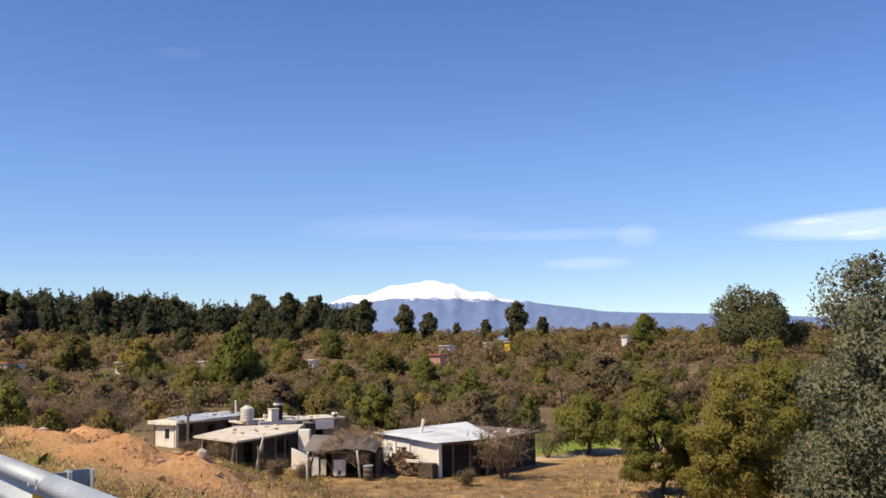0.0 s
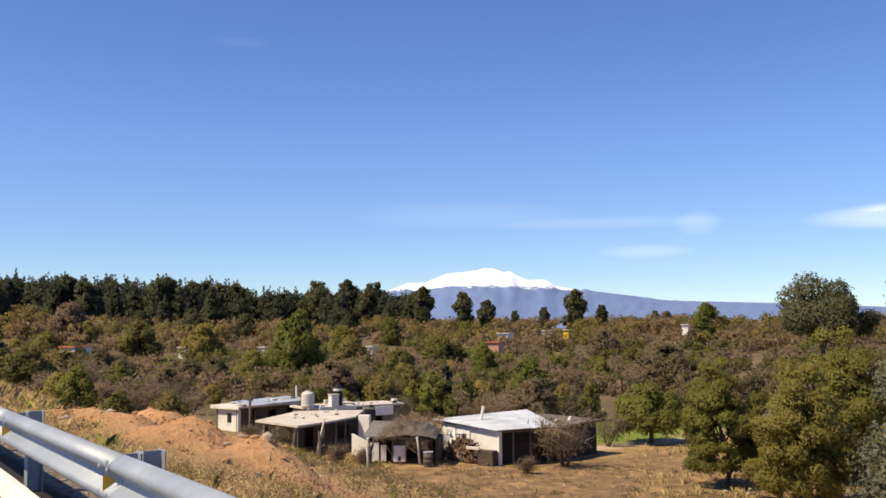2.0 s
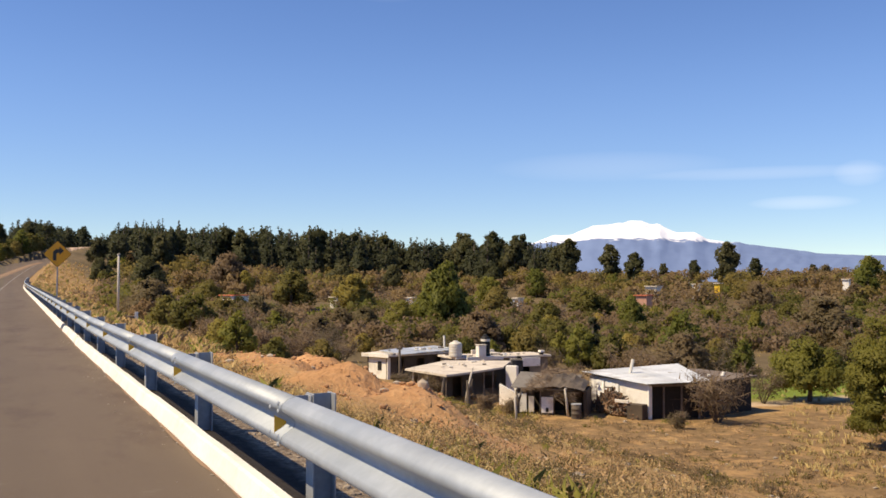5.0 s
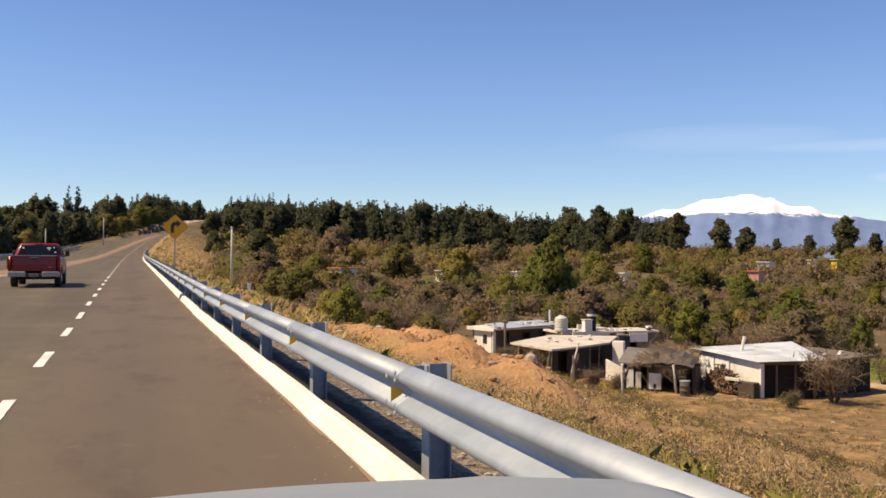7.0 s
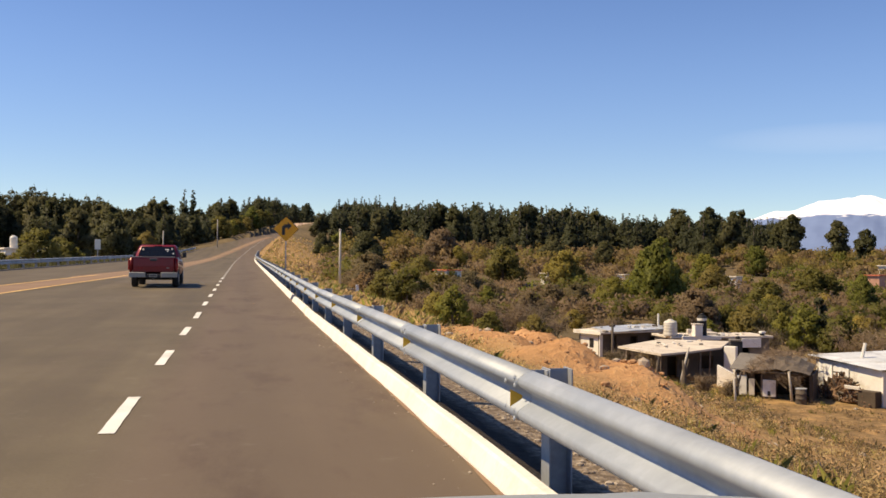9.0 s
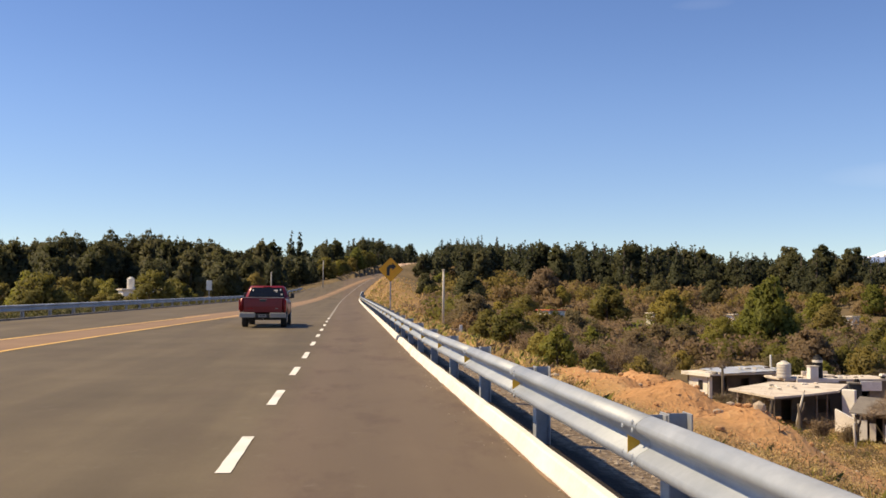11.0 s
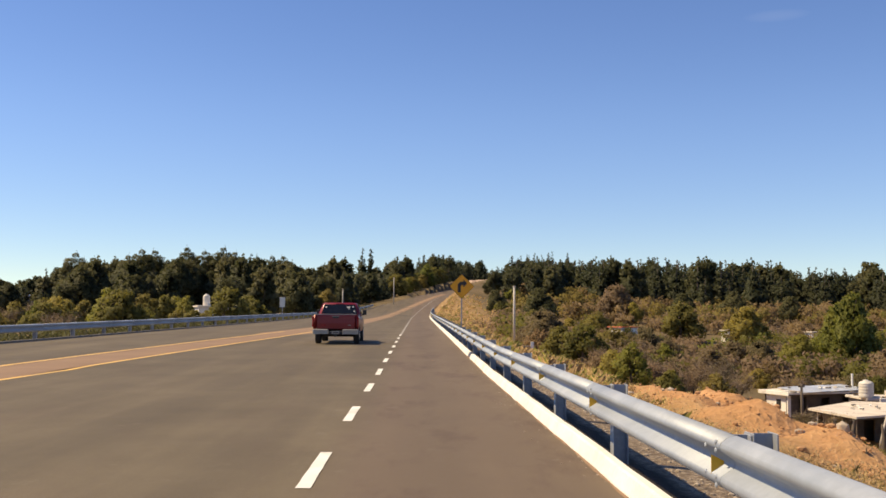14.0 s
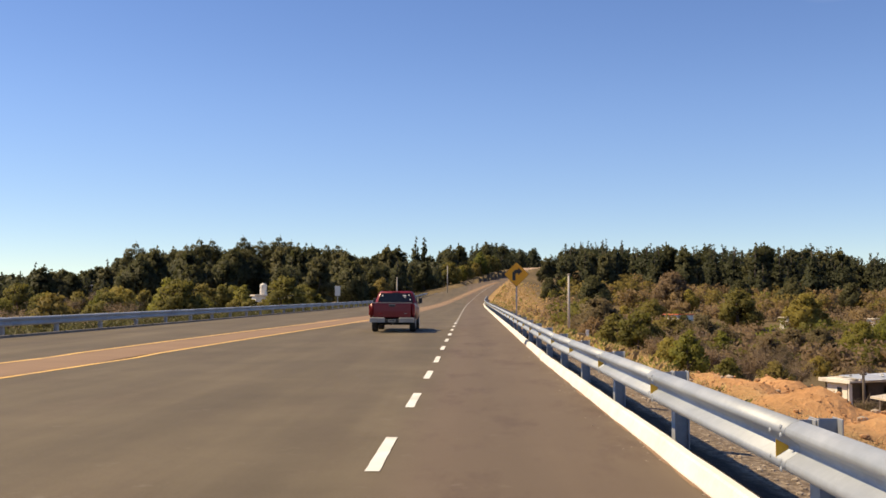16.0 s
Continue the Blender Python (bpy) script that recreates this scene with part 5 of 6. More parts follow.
# ---- the bonnet of the car the camera sits in ----
def own_car():
    t = thing("car_front", "silver car bonnet of the parked car at the kerb", "car", pose(0.52, 1.2, 0))
    hood, rows = Shape(), []
    for j in range(13):
        yy = -0.35 + 1.25 * j / 12
        row = []
        for i in range(21):
            xx = -0.80 + 1.6 * i / 20
            z = 0.815 - 0.062 * xx * xx - 0.10 * max(0.0, (yy - 0.55)) - 0.9 * max(0.0, yy - 0.62) ** 2 + 0.05 * max(0.0, 0.35 - yy)
            z -= 0.5 * max(0.0, abs(xx) - 0.7) ** 1.5
            z += 0.006 * math.exp(-((abs(xx) - 0.42) / 0.05) ** 2)
            row.append((xx, yy, z))
        rows.append(row)
    hood.v = [p for r_ in rows for p in r_] + [(p[0], p[1], p[2] - 0.02) for r_ in rows for p in r_]
    hood.f = [(j * 21 + i, j * 21 + i + 1, (j + 1) * 21 + i + 1, (j + 1) * 21 + i) for j in range(12) for i in range(20)]
    n = 21 * 13
    rim = [i for i in range(21)] + [j * 21 + 20 for j in range(1, 13)] + [12 * 21 + i for i in range(19, -1, -1)] + [j * 21 for j in range(11, 0, -1)]
    hood.f += [tuple(q + n for q in reversed(f)) for f in list(hood.f)]
    hood.f += [(rim[(k + 1) % len(rim)], rim[k], rim[k] + n, rim[(k + 1) % len(rim)] + n) for k in range(len(rim))]
    part("bonnet", hood, M_SILVER, t, "dusty silver bonnet", True)
    for sgn in (-1, 1):
        fender = Shape()
        fender.rings([[(sgn * px, yy, zz) for px, zz in ((0.805, top), (0.845, top - 0.05), (0.86, 0.5), (0.84, 0.3), (0.7, 0.3), (0.7, top - 0.06))][:: (1 if sgn < 0 else -1)] for yy, top in ((-0.35, 0.70), (0.3, 0.69), (0.62, 0.67), (0.9, 0.55))])
        part("fender", fender, M_SILVER, t, "silver front wing", True)
        wheel(t, sgn * 0.74, 0.35, 0.30, 0.19)
    part("bumper", Shape().box(-0.8, 0.8, 0.86, 1.02, 0.28, 0.6, cut=0.06), M_SILVER, t)


own_car()


# ---- plants ----
def scatter_leaves(centres, size, rnd, n, shell=0.55, long=1.6, up=0.0, one=True, rough=0.14):
    """Small leaf blades on and in a set of clumps (x, y, z, radius, flatness)."""
    g = np.random.default_rng(rnd)
    c = np.array(centres)
    w = c[:, 3] ** 2
    k = g.choice(len(c), n, p=w / w.sum())
    d = g.normal(size=(n, 3))
    d /= np.linalg.norm(d, axis=1)[:, None]
    r = c[k, 3] * (shell + (1 - shell) * g.random(n) ** 0.6) * (0.76 + 0.5 * g.random(n))
    p = c[k, :3] + d * r[:, None] * np.stack([np.ones(n), np.ones(n), c[k, 4]], 1)
    middle = np.average(c[:, :3], axis=0, weights=w)
    face = d + 0.65 * g.normal(size=(n, 3))
    a = np.cross(face, g.normal(size=(n, 3)))
    a /= np.linalg.norm(a, axis=1)[:, None]
    a[:, 2] += up
    b = np.cross(a, face)
    b /= np.linalg.norm(b, axis=1)[:, None]
    s = size * (0.6 + 0.8 * g.random(n))[:, None]
    a, b = a * s * long * 0.5, b * s * 0.5
    flip = np.sum(np.cross(a, b) * d, axis=1) < 0
    b[flip] *= -1
    s = Shape()
    s.v = np.stack([p - a + b, p - a - b, p + a], 1).reshape(-1, 3).tolist()
    s.f = [tuple(q) for q in np.arange(3 * n).reshape(-1, 3).tolist()]
    # leaves share the shading of the clump and crown that they sit on
    whole = p - middle
    whole /= np.linalg.norm(whole, axis=1)[:, None] + 1e-6
    soft = d * 0.50 + (whole * 0.60 if one else 0) + rough * g.normal(size=(n, 3)) + np.array((0, 0, 0.42))
    soft /= np.linalg.norm(soft, axis=1)[:, None]
    s.n = np.repeat(soft, 3, axis=0).tolist()
    return s


def limbs(height, r, rnd, spread, count=6, start=0.35, gnarl=0.12):
    """A tapered trunk that forks into limbs. Returns the shape and the limbs' ends."""
    s, ends = Shape(), []
    bend = [(rnd.uniform(-gnarl, gnarl) * height * k / 4, rnd.uniform(-gnarl, gnarl) * height * k / 4, height * 0.75 * k / 4) for k in range(5)]
    bend[0] = (0, 0, -0.3)
    s.tube(bend, [r * 1.25, r, r * 0.8, r * 0.6, r * 0.35], 7)
    for k in range(count):
        t = start + (0.95 - start) * k / max(1, count - 1)
        i = min(3, int(t * 4))
        u = t * 4 - i
        base = Vector(bend[i]).lerp(Vector(bend[i + 1]), u)
        a = k * 2.4 + rnd.uniform(-0.5, 0.5)
        reach = spread * rnd.uniform(0.55, 0.95) * (1.1 - 0.5 * t)
        rise = height * rnd.uniform(0.12, 0.3)
        mid = base + Vector((math.cos(a) * reach * 0.5, math.sin(a) * reach * 0.5, rise * 0.65))
        end = base + Vector((math.cos(a) * reach, math.sin(a) * reach, rise))
        s.tube([base, mid, end], [r * 0.5 * (1.1 - 0.6 * t), r * 0.3, r * 0.1], 5)
        ends.append(end)
    ends.append(Vector(bend[-1]))
    return s, ends


def broad_tree(name, label, seed, height, width, leaf, n=2600, clumps=16, low=0.25, trunk=0.14, size=0.24, bark=None, puff=1.0):
    """A spreading tree or bush: trunk, limbs, and a crown of uneven clumps with gaps."""
    rnd = random.Random(seed)
    t = thing(name, label, "tree")
    wood, ends = limbs(height, trunk, rnd, width * 0.4, 7, max(0.12, low))
    part("trunk", wood, bark or M_BARK, t, smooth=True)
    c = []
    for k in range(clumps):
        if k < len(ends):
            e = ends[k]
            x, y, z = e.x * 0.75, e.y * 0.75, e.z * 0.92
        else:
            a, q = rnd.uniform(0, 6.28), math.sqrt(rnd.random())
            x, y, z = math.cos(a) * q * width * 0.40, math.sin(a) * q * width * 0.40, 0
            z = height * (low + (0.9 - low) * rnd.random() * (1 - 0.55 * q * q))
        c.append((x, y, min(z, height * 0.88), width * puff * rnd.uniform(0.13, 0.25), rnd.uniform(0.65, 0.95)))
    s = scatter_leaves(c, size, seed, n)
    part("crown", s, leaf, t)
    return t


def soft_tree(name, label, seed, leaf, n=4600, height=6.0, width=6.0, size=0.25, lobes=15, skirt=0.12, column=False):
    """A dense rounded tree or tall bush whose crown reaches almost to the ground in overlapping lobes."""
    rnd = random.Random(seed)
    t = thing(name, label, "tree")
    wood, _ = limbs(height * 0.9, width * 0.028, rnd, width * 0.38, 6, 0.15)
    part("trunk", wood, M_BARK, t, smooth=True)
    c = []
    for k in range(lobes):
        u = (k + 0.5) / lobes
        a = k * 2.4 + rnd.uniform(-0.6, 0.6)
        z = skirt + (0.86 - skirt) * u
        out = width * 0.33 * math.sin(math.pi * min(0.97, 0.30 + 0.66 * u)) * rnd.uniform(0.55, 1.15)
        if column:
            out = width * 0.34 * (1.0 if u < 0.7 else 1.0 - 1.9 * (u - 0.7)) * rnd.uniform(0.5, 1.1)
        c.append((math.cos(a) * out, math.sin(a) * out, height * z, width * rnd.uniform(0.12, 0.21) * (1.15 - 0.45 * u), rnd.uniform(0.75, 1.1)))
    for k in range(lobes * 2):
        x, y, z, r, q = c[rnd.randrange(lobes)]
        a, e = rnd.uniform(0, 6.28), rnd.uniform(-0.4, 1.2)
        c.append((x + math.cos(a) * math.cos(e) * r * 0.8, y + math.sin(a) * math.cos(e) * r * 0.8, min(height * 0.93, z + math.sin(e) * r * 0.8), r * rnd.uniform(0.35, 0.6), 0.9))
    s = scatter_leaves(c, size, seed, n, 0.5)
    part("crown", s, leaf, t)
    return t


def conifer(name, label, seed, height, width, leaf, n=2400, size=0.42, low=0.12, point=1.0):
    """A dark pine or cypress: tiers of drooping boughs round a straight stem."""
    rnd = random.Random(seed)
    t = thing(name, label, "tree")
    part("trunk", Shape().tube([(0, 0, -0.4), (0.05, 0, height * 0.5), (0, 0, height * 0.97)], [width * 0.06, width * 0.045, 0.03], 7), M_BARK, t, smooth=True)
    c = []
    tiers = int(height * 1.5)
    for k in range(tiers):
        u = k / (tiers - 1)
        z = height * (low + (0.93 - low) * u)
        reach = width * 0.5 * (1 - u) ** point * rnd.uniform(0.75, 1.1) + 0.18
        for i in range(3 if u < 0.8 else 1):
            a = rnd.uniform(0, 6.28)
            c.append((math.cos(a) * reach * 0.6, math.sin(a) * reach * 0.6, z + rnd.uniform(-0.3, 0.3), max(0.40, reach * rnd.uniform(0.42, 0.62)), rnd.uniform(0.7, 1.2)))
    s = scatter_leaves(c, size, seed, n, 0.35, 1.5, 0.25)
    part("crown", s, leaf, t)
    return t


def bare_shrub(name, label, seed, height, width, n=230, leaf=None):
    """A leafless thorny shrub: a fan of grey twigs that fork twice, with a few withered leaves."""
    rnd = random.Random(seed)
    t = thing(name, label, "shrub")
    stems, tips = Shape(), []
    for k in range(9):
        a, lean = rnd.uniform(0, 6.28), rnd.uniform(0.15, 0.8)
        top = Vector((math.cos(a) * lean * width * 0.4, math.sin(a) * lean * width * 0.4, height * rnd.uniform(0.45, 0.75)))
        stems.tube([(0, 0, -0.2), tuple(top * 0.5 + Vector((rnd.uniform(-0.2, 0.2), rnd.uniform(-0.2, 0.2), 0))), tuple(top)], [0.06, 0.045, 0.025], 4)
        tips += [top, top * 0.6]
    part("trunk", stems, M_BARK, t)
    twigs = Shape()
    for k in range(n):
        b = rnd.choice(tips)
        d = Vector((rnd.gauss(0, 1), rnd.gauss(0, 1), rnd.gauss(0.5, 0.7)))
        d = d.normalized() * width * rnd.uniform(0.12, 0.34)
        if b.z + d.z > height:
            d.z = height - b.z
        w = Vector((rnd.uniform(-1, 1), rnd.uniform(-1, 1), rnd.uniform(-1, 1))) * 0.018
        m_, e = b + d * 0.5, b + d
        twigs.add([tuple(b - w), tuple(b + w), tuple(e)], [(0, 1, 2)])
        for _ in range(3):
            q = d.length * 0.5
            g = m_ + Vector((rnd.gauss(0, q), rnd.gauss(0, q), rnd.gauss(0.2, q))) * 0.8
            twigs.add([tuple(m_ - w * 0.7), tuple(m_ + w * 0.7), tuple(g)], [(0, 1, 2)])
    part("twig_crown", twigs, M_TWIG, t, "grey-brown bare twigs")
    c = [(p.x, p.y, p.z, width * 0.2, 0.8) for p in tips]
    s = scatter_leaves(c, 0.075, seed, int(n * 3.2), 0.2, 5.5)
    part("foliage", s, leaf or L_HAZE, t, "haze of fine dead twigs")
    return t


def plant(proto, x, y, scale, turn, sink=0.1):
    m = pose(x, y, ground_z(x, y) - sink, 0, 0, turn) @ Matrix.Diagonal((scale / proto.scale[0], scale / proto.scale[1], scale / proto.scale[2], 1))
    ob = copy_thing(proto, m)
    return ob


def moved(proto, x, y, scale=1.0, turn=0.0, sink=0.1):
    proto.matrix_basis = pose(x, y, ground_z(x, y) - sink, 0, 0, turn) @ Matrix.Diagonal((scale, scale, scale, 1))
    return proto


# named trees round the farmstead
moved(broad_tree("tree", "round green tree with a short trunk by the lawn", 11, 4.8, 5.2, L_GREEN, 13000, 46, 0.3, 0.16, 0.14, puff=0.75), 53.0, 54.2)
moved(broad_tree("tree", "tall yellow-green spreading tree on the dry slope", 12, 8.3, 5.2, L_YELLOW, 30000, 110, 0.12, 0.12, 0.10, puff=0.50), 42.2, 37.2)
moved(broad_tree("tree", "yellow-green many-stemmed tree on the dry slope", 13, 7.8, 5.6, L_YELLOW, 30000, 110, 0.12, 0.12, 0.10, puff=0.50), 40.3, 31.0)
moved(broad_tree("tree", "yellow-green bushy tree behind the slope trees", 14, 9.2, 6.0, L_YELLOW, 28000, 100, 0.14, 0.14, 0.105, puff=0.54), 47.2, 33.0)
moved(soft_tree("tree", "tall silver-grey leaved tree near the bank", 15, L_GREY, 70000, 12.0, 7.2, 0.085, 46, 0.05, True), *polar(62.0, 33))
moved(broad_tree("tree", "old grey-green tree with a broad flat crown", 16, 14.0, 9.6, L_SAGE, 22000, 30, 0.60, 0.3, 0.17, puff=0.75), *polar(53.9, 96))
moved(conifer("tree", "dark green young pine behind the houses", 17, 5.0, 4.4, L_PINE, 4200, 0.3, 0.05, 0.8), *polar(32.6, 100))

# kinds that repeat
OLIVES = [soft_tree("scrub_tree", lab, 30 + k, leaf, n, h, w, 0.238) for k, (h, w, leaf, n, lab) in enumerate((
    (4.6, 5.2, L_OLIVE, 2400, "olive-green thorn tree in the scrub"), (5.4, 5.6, L_OLIVE, 2600, "rounded olive-green tree among dry scrub"), (4.2, 5.6, L_YELLOW, 2400, "low yellow-green tree among dry scrub"), (6.0, 5.4, L_GREEN, 2600, "green scrub tree standing in the valley"), (3.4, 4.6, L_OLIVE, 1800, "wide low olive bush in dry scrub"), (3.0, 4.0, L_BROWN, 1800, "rust-brown withered bush in the scrub")))]
CLOUD = [soft_tree("thorn_bush", lab, 44 + k, leaf, 2500, 3.4, 4.6, 0.165) for k, (leaf, lab) in enumerate(((L_HAZE, "grey-brown hazy thorn bush in the scrub"), (L_BROWN, "brown withered thorn bush in the scrub")))]
GREENS = {kind: soft_tree("valley_tree", lab, seed, leaf, 5200, 6.0, 6.0, 0.21) for kind, leaf, seed, lab in (("o", L_OLIVE, 90, "large rounded olive-green tree over the scrub"), ("y", L_YELLOW, 91, "large yellow-green tree over the scrub"), ("g", L_GREEN, 92, "tall green tree over the scrub"), ("d", L_DARK, 93, "large dark olive tree by the wood"), ("b", L_HAZE, 94, "tall leafless grey-brown tree over the scrub"))}
BARES = [bare_shrub("bare_shrub", lab, 50 + k, h, w) for k, (h, w, lab) in enumerate(((3.4, 4.8, "bare grey thorn shrub in dry grass"), (4.2, 5.4, "leafless grey-brown shrub in dry grass"), (2.4, 3.8, "low bare brown shrub on dry ground")))]
PINES = [conifer("pine_tree", lab, 60 + k, h, w, L_PINE, 2000, 0.54, lo, pt) for k, (h, w, lo, pt, lab) in enumerate((
    (15.0, 7.0, 0.04, 0.7, "dark green pine in dense woodland"), (17.0, 6.5, 0.05, 0.9, "tall pointed dark conifer in the woodland"), (13.0, 8.5, 0.03, 0.45, "broad dark tree in the dense woodland"), (15.0, 8.0, 0.04, 0.55, "rounded dark pine at the woodland edge")))]
CYPRESS = conifer("cypress", "slim dark cypress above the woodland", 70, 19.0, 3.4, L_PINE, 2000, 0.55, 0.02, 0.45)
ROUND = soft_tree("pine_tree", "dark round-crowned tree at the wood's edge", 72, L_DARK, 3400, 10.0, 6.8, 0.36)
DOME = soft_tree("pine_tree", "dark dome-shaped tree standing alone over the valley", 73, L_DARK, 4600, 9.4, 5.0, 0.30, 34, 0.10, True)
UMBRELLA = broad_tree("pine_tree", "tall open-crowned tree on the skyline", 71, 17.0, 8.0, L_DARK, 3600, 26, 0.40, 0.26, 0.27, puff=0.72)
for proto in (*OLIVES, *CLOUD, *GREENS.values(), *BARES, *PINES, CYPRESS, UMBRELLA, ROUND, DOME):
    proto["group"] = {"s": "scrub trees in the valley", "b": "bare shrubs in the valley", "p": "woodland conifers", "c": "woodland conifers", "t": "thorn bushes in the valley", "v": "tall trees in the valley"}[proto.name[0]]

rnd = random.Random(21)
first = set()


def put(kind, x, y, scale, turn):
    """The first of a kind is moved into place, the rest are copies."""
    if kind.name in first:
        return plant(kind, x, y, scale, turn)
    first.add(kind.name)
    return moved(kind, x, y, scale, turn)


def near_road(x, y, gap):
    return left_x(y) - gap < x < kerb_x(y) + gap


# the woods' skyline: bearing and elevation of the tree tops
SKY_B = [-26, -24.2, -22.2, -20.4, -19.3, -18.3, -16.7, -15.5, -14, -12.9, -11.4, -9.6, -7.7, -6.7, -6.1, -4.8, -3.8, -1.9, -1.2, -0.2, 0.9, 1.9, 3.1, 3.9, 5.4, 6.9, 8.3, 10.7, 12, 13.8, 16.3, 19.0, 20, 21.2, 23, 25, 26.8, 28.3, 30.4, 31.2, 31.6]
SKY_E = [1.3, 1.9, 1.75, 2.2, 2.7, 2.95, 3.15, 3.25, 3.2, 3.4, 3.4, 3.3, 3.2, 2.9, 2.65, 3.2, 3.2, 2.8, 3.3, 3.1, 3.5, 3.45, 3.15, 3.25, 3.55, 3.2, 3.2, 3.4, 3.25, 3.25, 3.2, 3.1, 3.0, 2.7, 2.62, 2.68, 2.64, 2.6, 2.4, 2.6, 1.6]


def skyline(b):
    return float(np.interp(b, SKY_B, SKY_E))


def reach(d, e, x, y):
    """The height a tree needs at distance d for its top to stand at elevation e."""
    return d * math.tan(radians(e)) + 1.3 - ground_z(x, y)


TALL = {PINES[0]: 15.0, PINES[1]: 17.0, PINES[2]: 13.0, PINES[3]: 15.0, ROUND: 9.6, GREENS["d"]: 5.8, DOME: 8.9, UMBRELLA: 16.5, CYPRESS: 19.0}
# woodland on the rise: its near edge shows tree by tree
for k in range(150):
    b = 1.5 + 29.9 * (k + rnd.uniform(-0.8, 0.8)) / 150
    d = rnd.uniform(290, 390)
    x, y = polar(b, d)
    if near_road(x, y, 7) or not 1.5 < b < 31.4:
        continue
    kind = rnd.choice(PINES * 2 + [PINES[1], ROUND, ROUND])
    want = reach(d, skyline(b), x, y) * (rnd.uniform(0.98, 1.10) if k % 3 else rnd.uniform(0.62, 0.85))
    put(kind, x, y, max(0.45, want / TALL[kind]), rnd.uniform(0, 360))
for b, e in ((8.35, 3.35), (10.2, 3.45), (11.0, 3.5), (13.85, 3.5), (16.35, 3.5), (19.0, 3.5), (20.0, 3.3), (12.1, 3.4), (6.05, 3.6), (17.6, 3.35), (9.4, 3.4), (14.9, 3.35), (22.3, 2.9)):
    x, y = polar(b, 318)
    put(PINES[1], x, y, reach(318, e, x, y) / TALL[PINES[1]], b * 60)
for k in range(16):
    b, d = 4.4 + 0.28 * k, 262 + 31 * (k % 4)
    x, y = polar(b, d)
    if not near_road(x, y, 5):
        kind = (ROUND, PINES[2], PINES[3])[k % 3]
        put(kind, x, y, max(0.4, reach(d, rnd.uniform(2.7, 3.4), x, y) / TALL[kind]), k * 77)
for b, d, e in ((25.03, 320, 3.22), (26.77, 330, 3.28), (28.3, 335, 3.12), (31.15, 300, 2.86), (30.6, 305, 2.45)):
    x, y = polar(b, d)
    put(DOME, x, y, reach(d, e, x, y) / TALL[DOME], b * 40)
for b, d, e in ((33.5, 300, 2.5), (34.9, 270, 2.0), (40.0, 280, 2.6), (41.5, 300, 1.6), (38.2, 320, 1.5), (47.2, 230, 1.25), (44.5, 300, 1.2), (36.5, 330, 1.3)):
    x, y = polar(b, d)
    put(DOME if b != 47.2 else OLIVES[3], x, y, max(0.3, reach(d, e, x, y) / (8.9 if b != 47.2 else 6.0)), b * 31)
# the wood beyond the opposite verge
for k in range(125):
    b = -27 + 30.5 * (k + rnd.uniform(-0.8, 0.8)) / 125
    d = rnd.uniform(170, 300)
    x, y = polar(b, d)
    if near_road(x, y, 9):
        continue
    kind = rnd.choice([ROUND] * 5 + [GREENS["d"]] * 4 + [PINES[3]])
    want = reach(d, skyline(b), x, y) * (rnd.uniform(0.92, 1.06) if k % 2 else rnd.uniform(0.6, 0.85))
    put(kind, x, y, max(0.4, want / TALL[kind]), rnd.uniform(0, 360))
for b, d, e, kind in ((-24.2, 210, 2.25, PINES[1]), (-20.5, 210, 2.5, PINES[1]), (-19.1, 210, 3.45, UMBRELLA), (-18.3, 215, 3.2, UMBRELLA), (-16.4, 225, 3.4, UMBRELLA), (-15.5, 230, 3.75, UMBRELLA), (-14.7, 235, 3.7, UMBRELLA), (-13.0, 240, 3.9, UMBRELLA), (-12.2, 242, 3.7, UMBRELLA), (-11.3, 240, 3.95, UMBRELLA), (-10.7, 238, 3.7, UMBRELLA), (-9.6, 235, 3.6, PINES[1]), (-8.3, 240, 3.5, UMBRELLA), (-7.6, 240, 3.5, UMBRELLA),
                      (-4.8, 235, 3.4, ROUND), (-4.2, 240, 3.35, ROUND), (-3.2, 250, 4.0, PINES[1]), (-2.7, 252, 3.95, CYPRESS), (-1.2, 255, 3.55, PINES[3]), (-0.7, 260, 3.5, ROUND), (1.0, 330, 3.7, UMBRELLA), (1.9, 335, 3.6, UMBRELLA)):
    x, y = polar(b, d)
    put(kind, x, y, reach(d, e, x, y) / TALL[kind], b * 50)
# tall trees that come down to the opposite verge below the bend
for k in range(26):
    y = 150 + 8.0 * k + rnd.uniform(-3, 3)
    x = left_x(y) - rnd.uniform(5.5, 15)
    d = math.hypot(x, y)
    kind, h = ((ROUND, 9.6), (GREENS["d"], 5.8), (PINES[3], 15), (GREENS["o"], 5.8))[k % 4]
    want = d * math.tan(radians(rnd.uniform(2.1, 3.3) if k % 4 != 3 else rnd.uniform(1.0, 1.6))) + 1.3 - ground_z(x, y)
    put(kind, x, y, max(0.4, want / h), k * 71)
for k in range(16):
    y = 236 + 5.2 * k
    x = left_x(y) - rnd.uniform(2.6, 4.6)
    put((OLIVES[1], OLIVES[0], OLIVES[3])[k % 3], x, y, rnd.uniform(0.7, 1.15), k * 53)
# bushes behind the opposite barrier
for k in range(85):
    b, d = rnd.uniform(-34, -3), rnd.uniform(46, 165)
    x, y = polar(b, d)
    if near_road(x, y, 5):
        continue
    put(rnd.choice(OLIVES[:5] + BARES[:1]), x, y, (d * math.tan(radians(1.3)) + 2.2) / 5.0 * rnd.uniform(0.55, 1.0), rnd.uniform(0, 360))
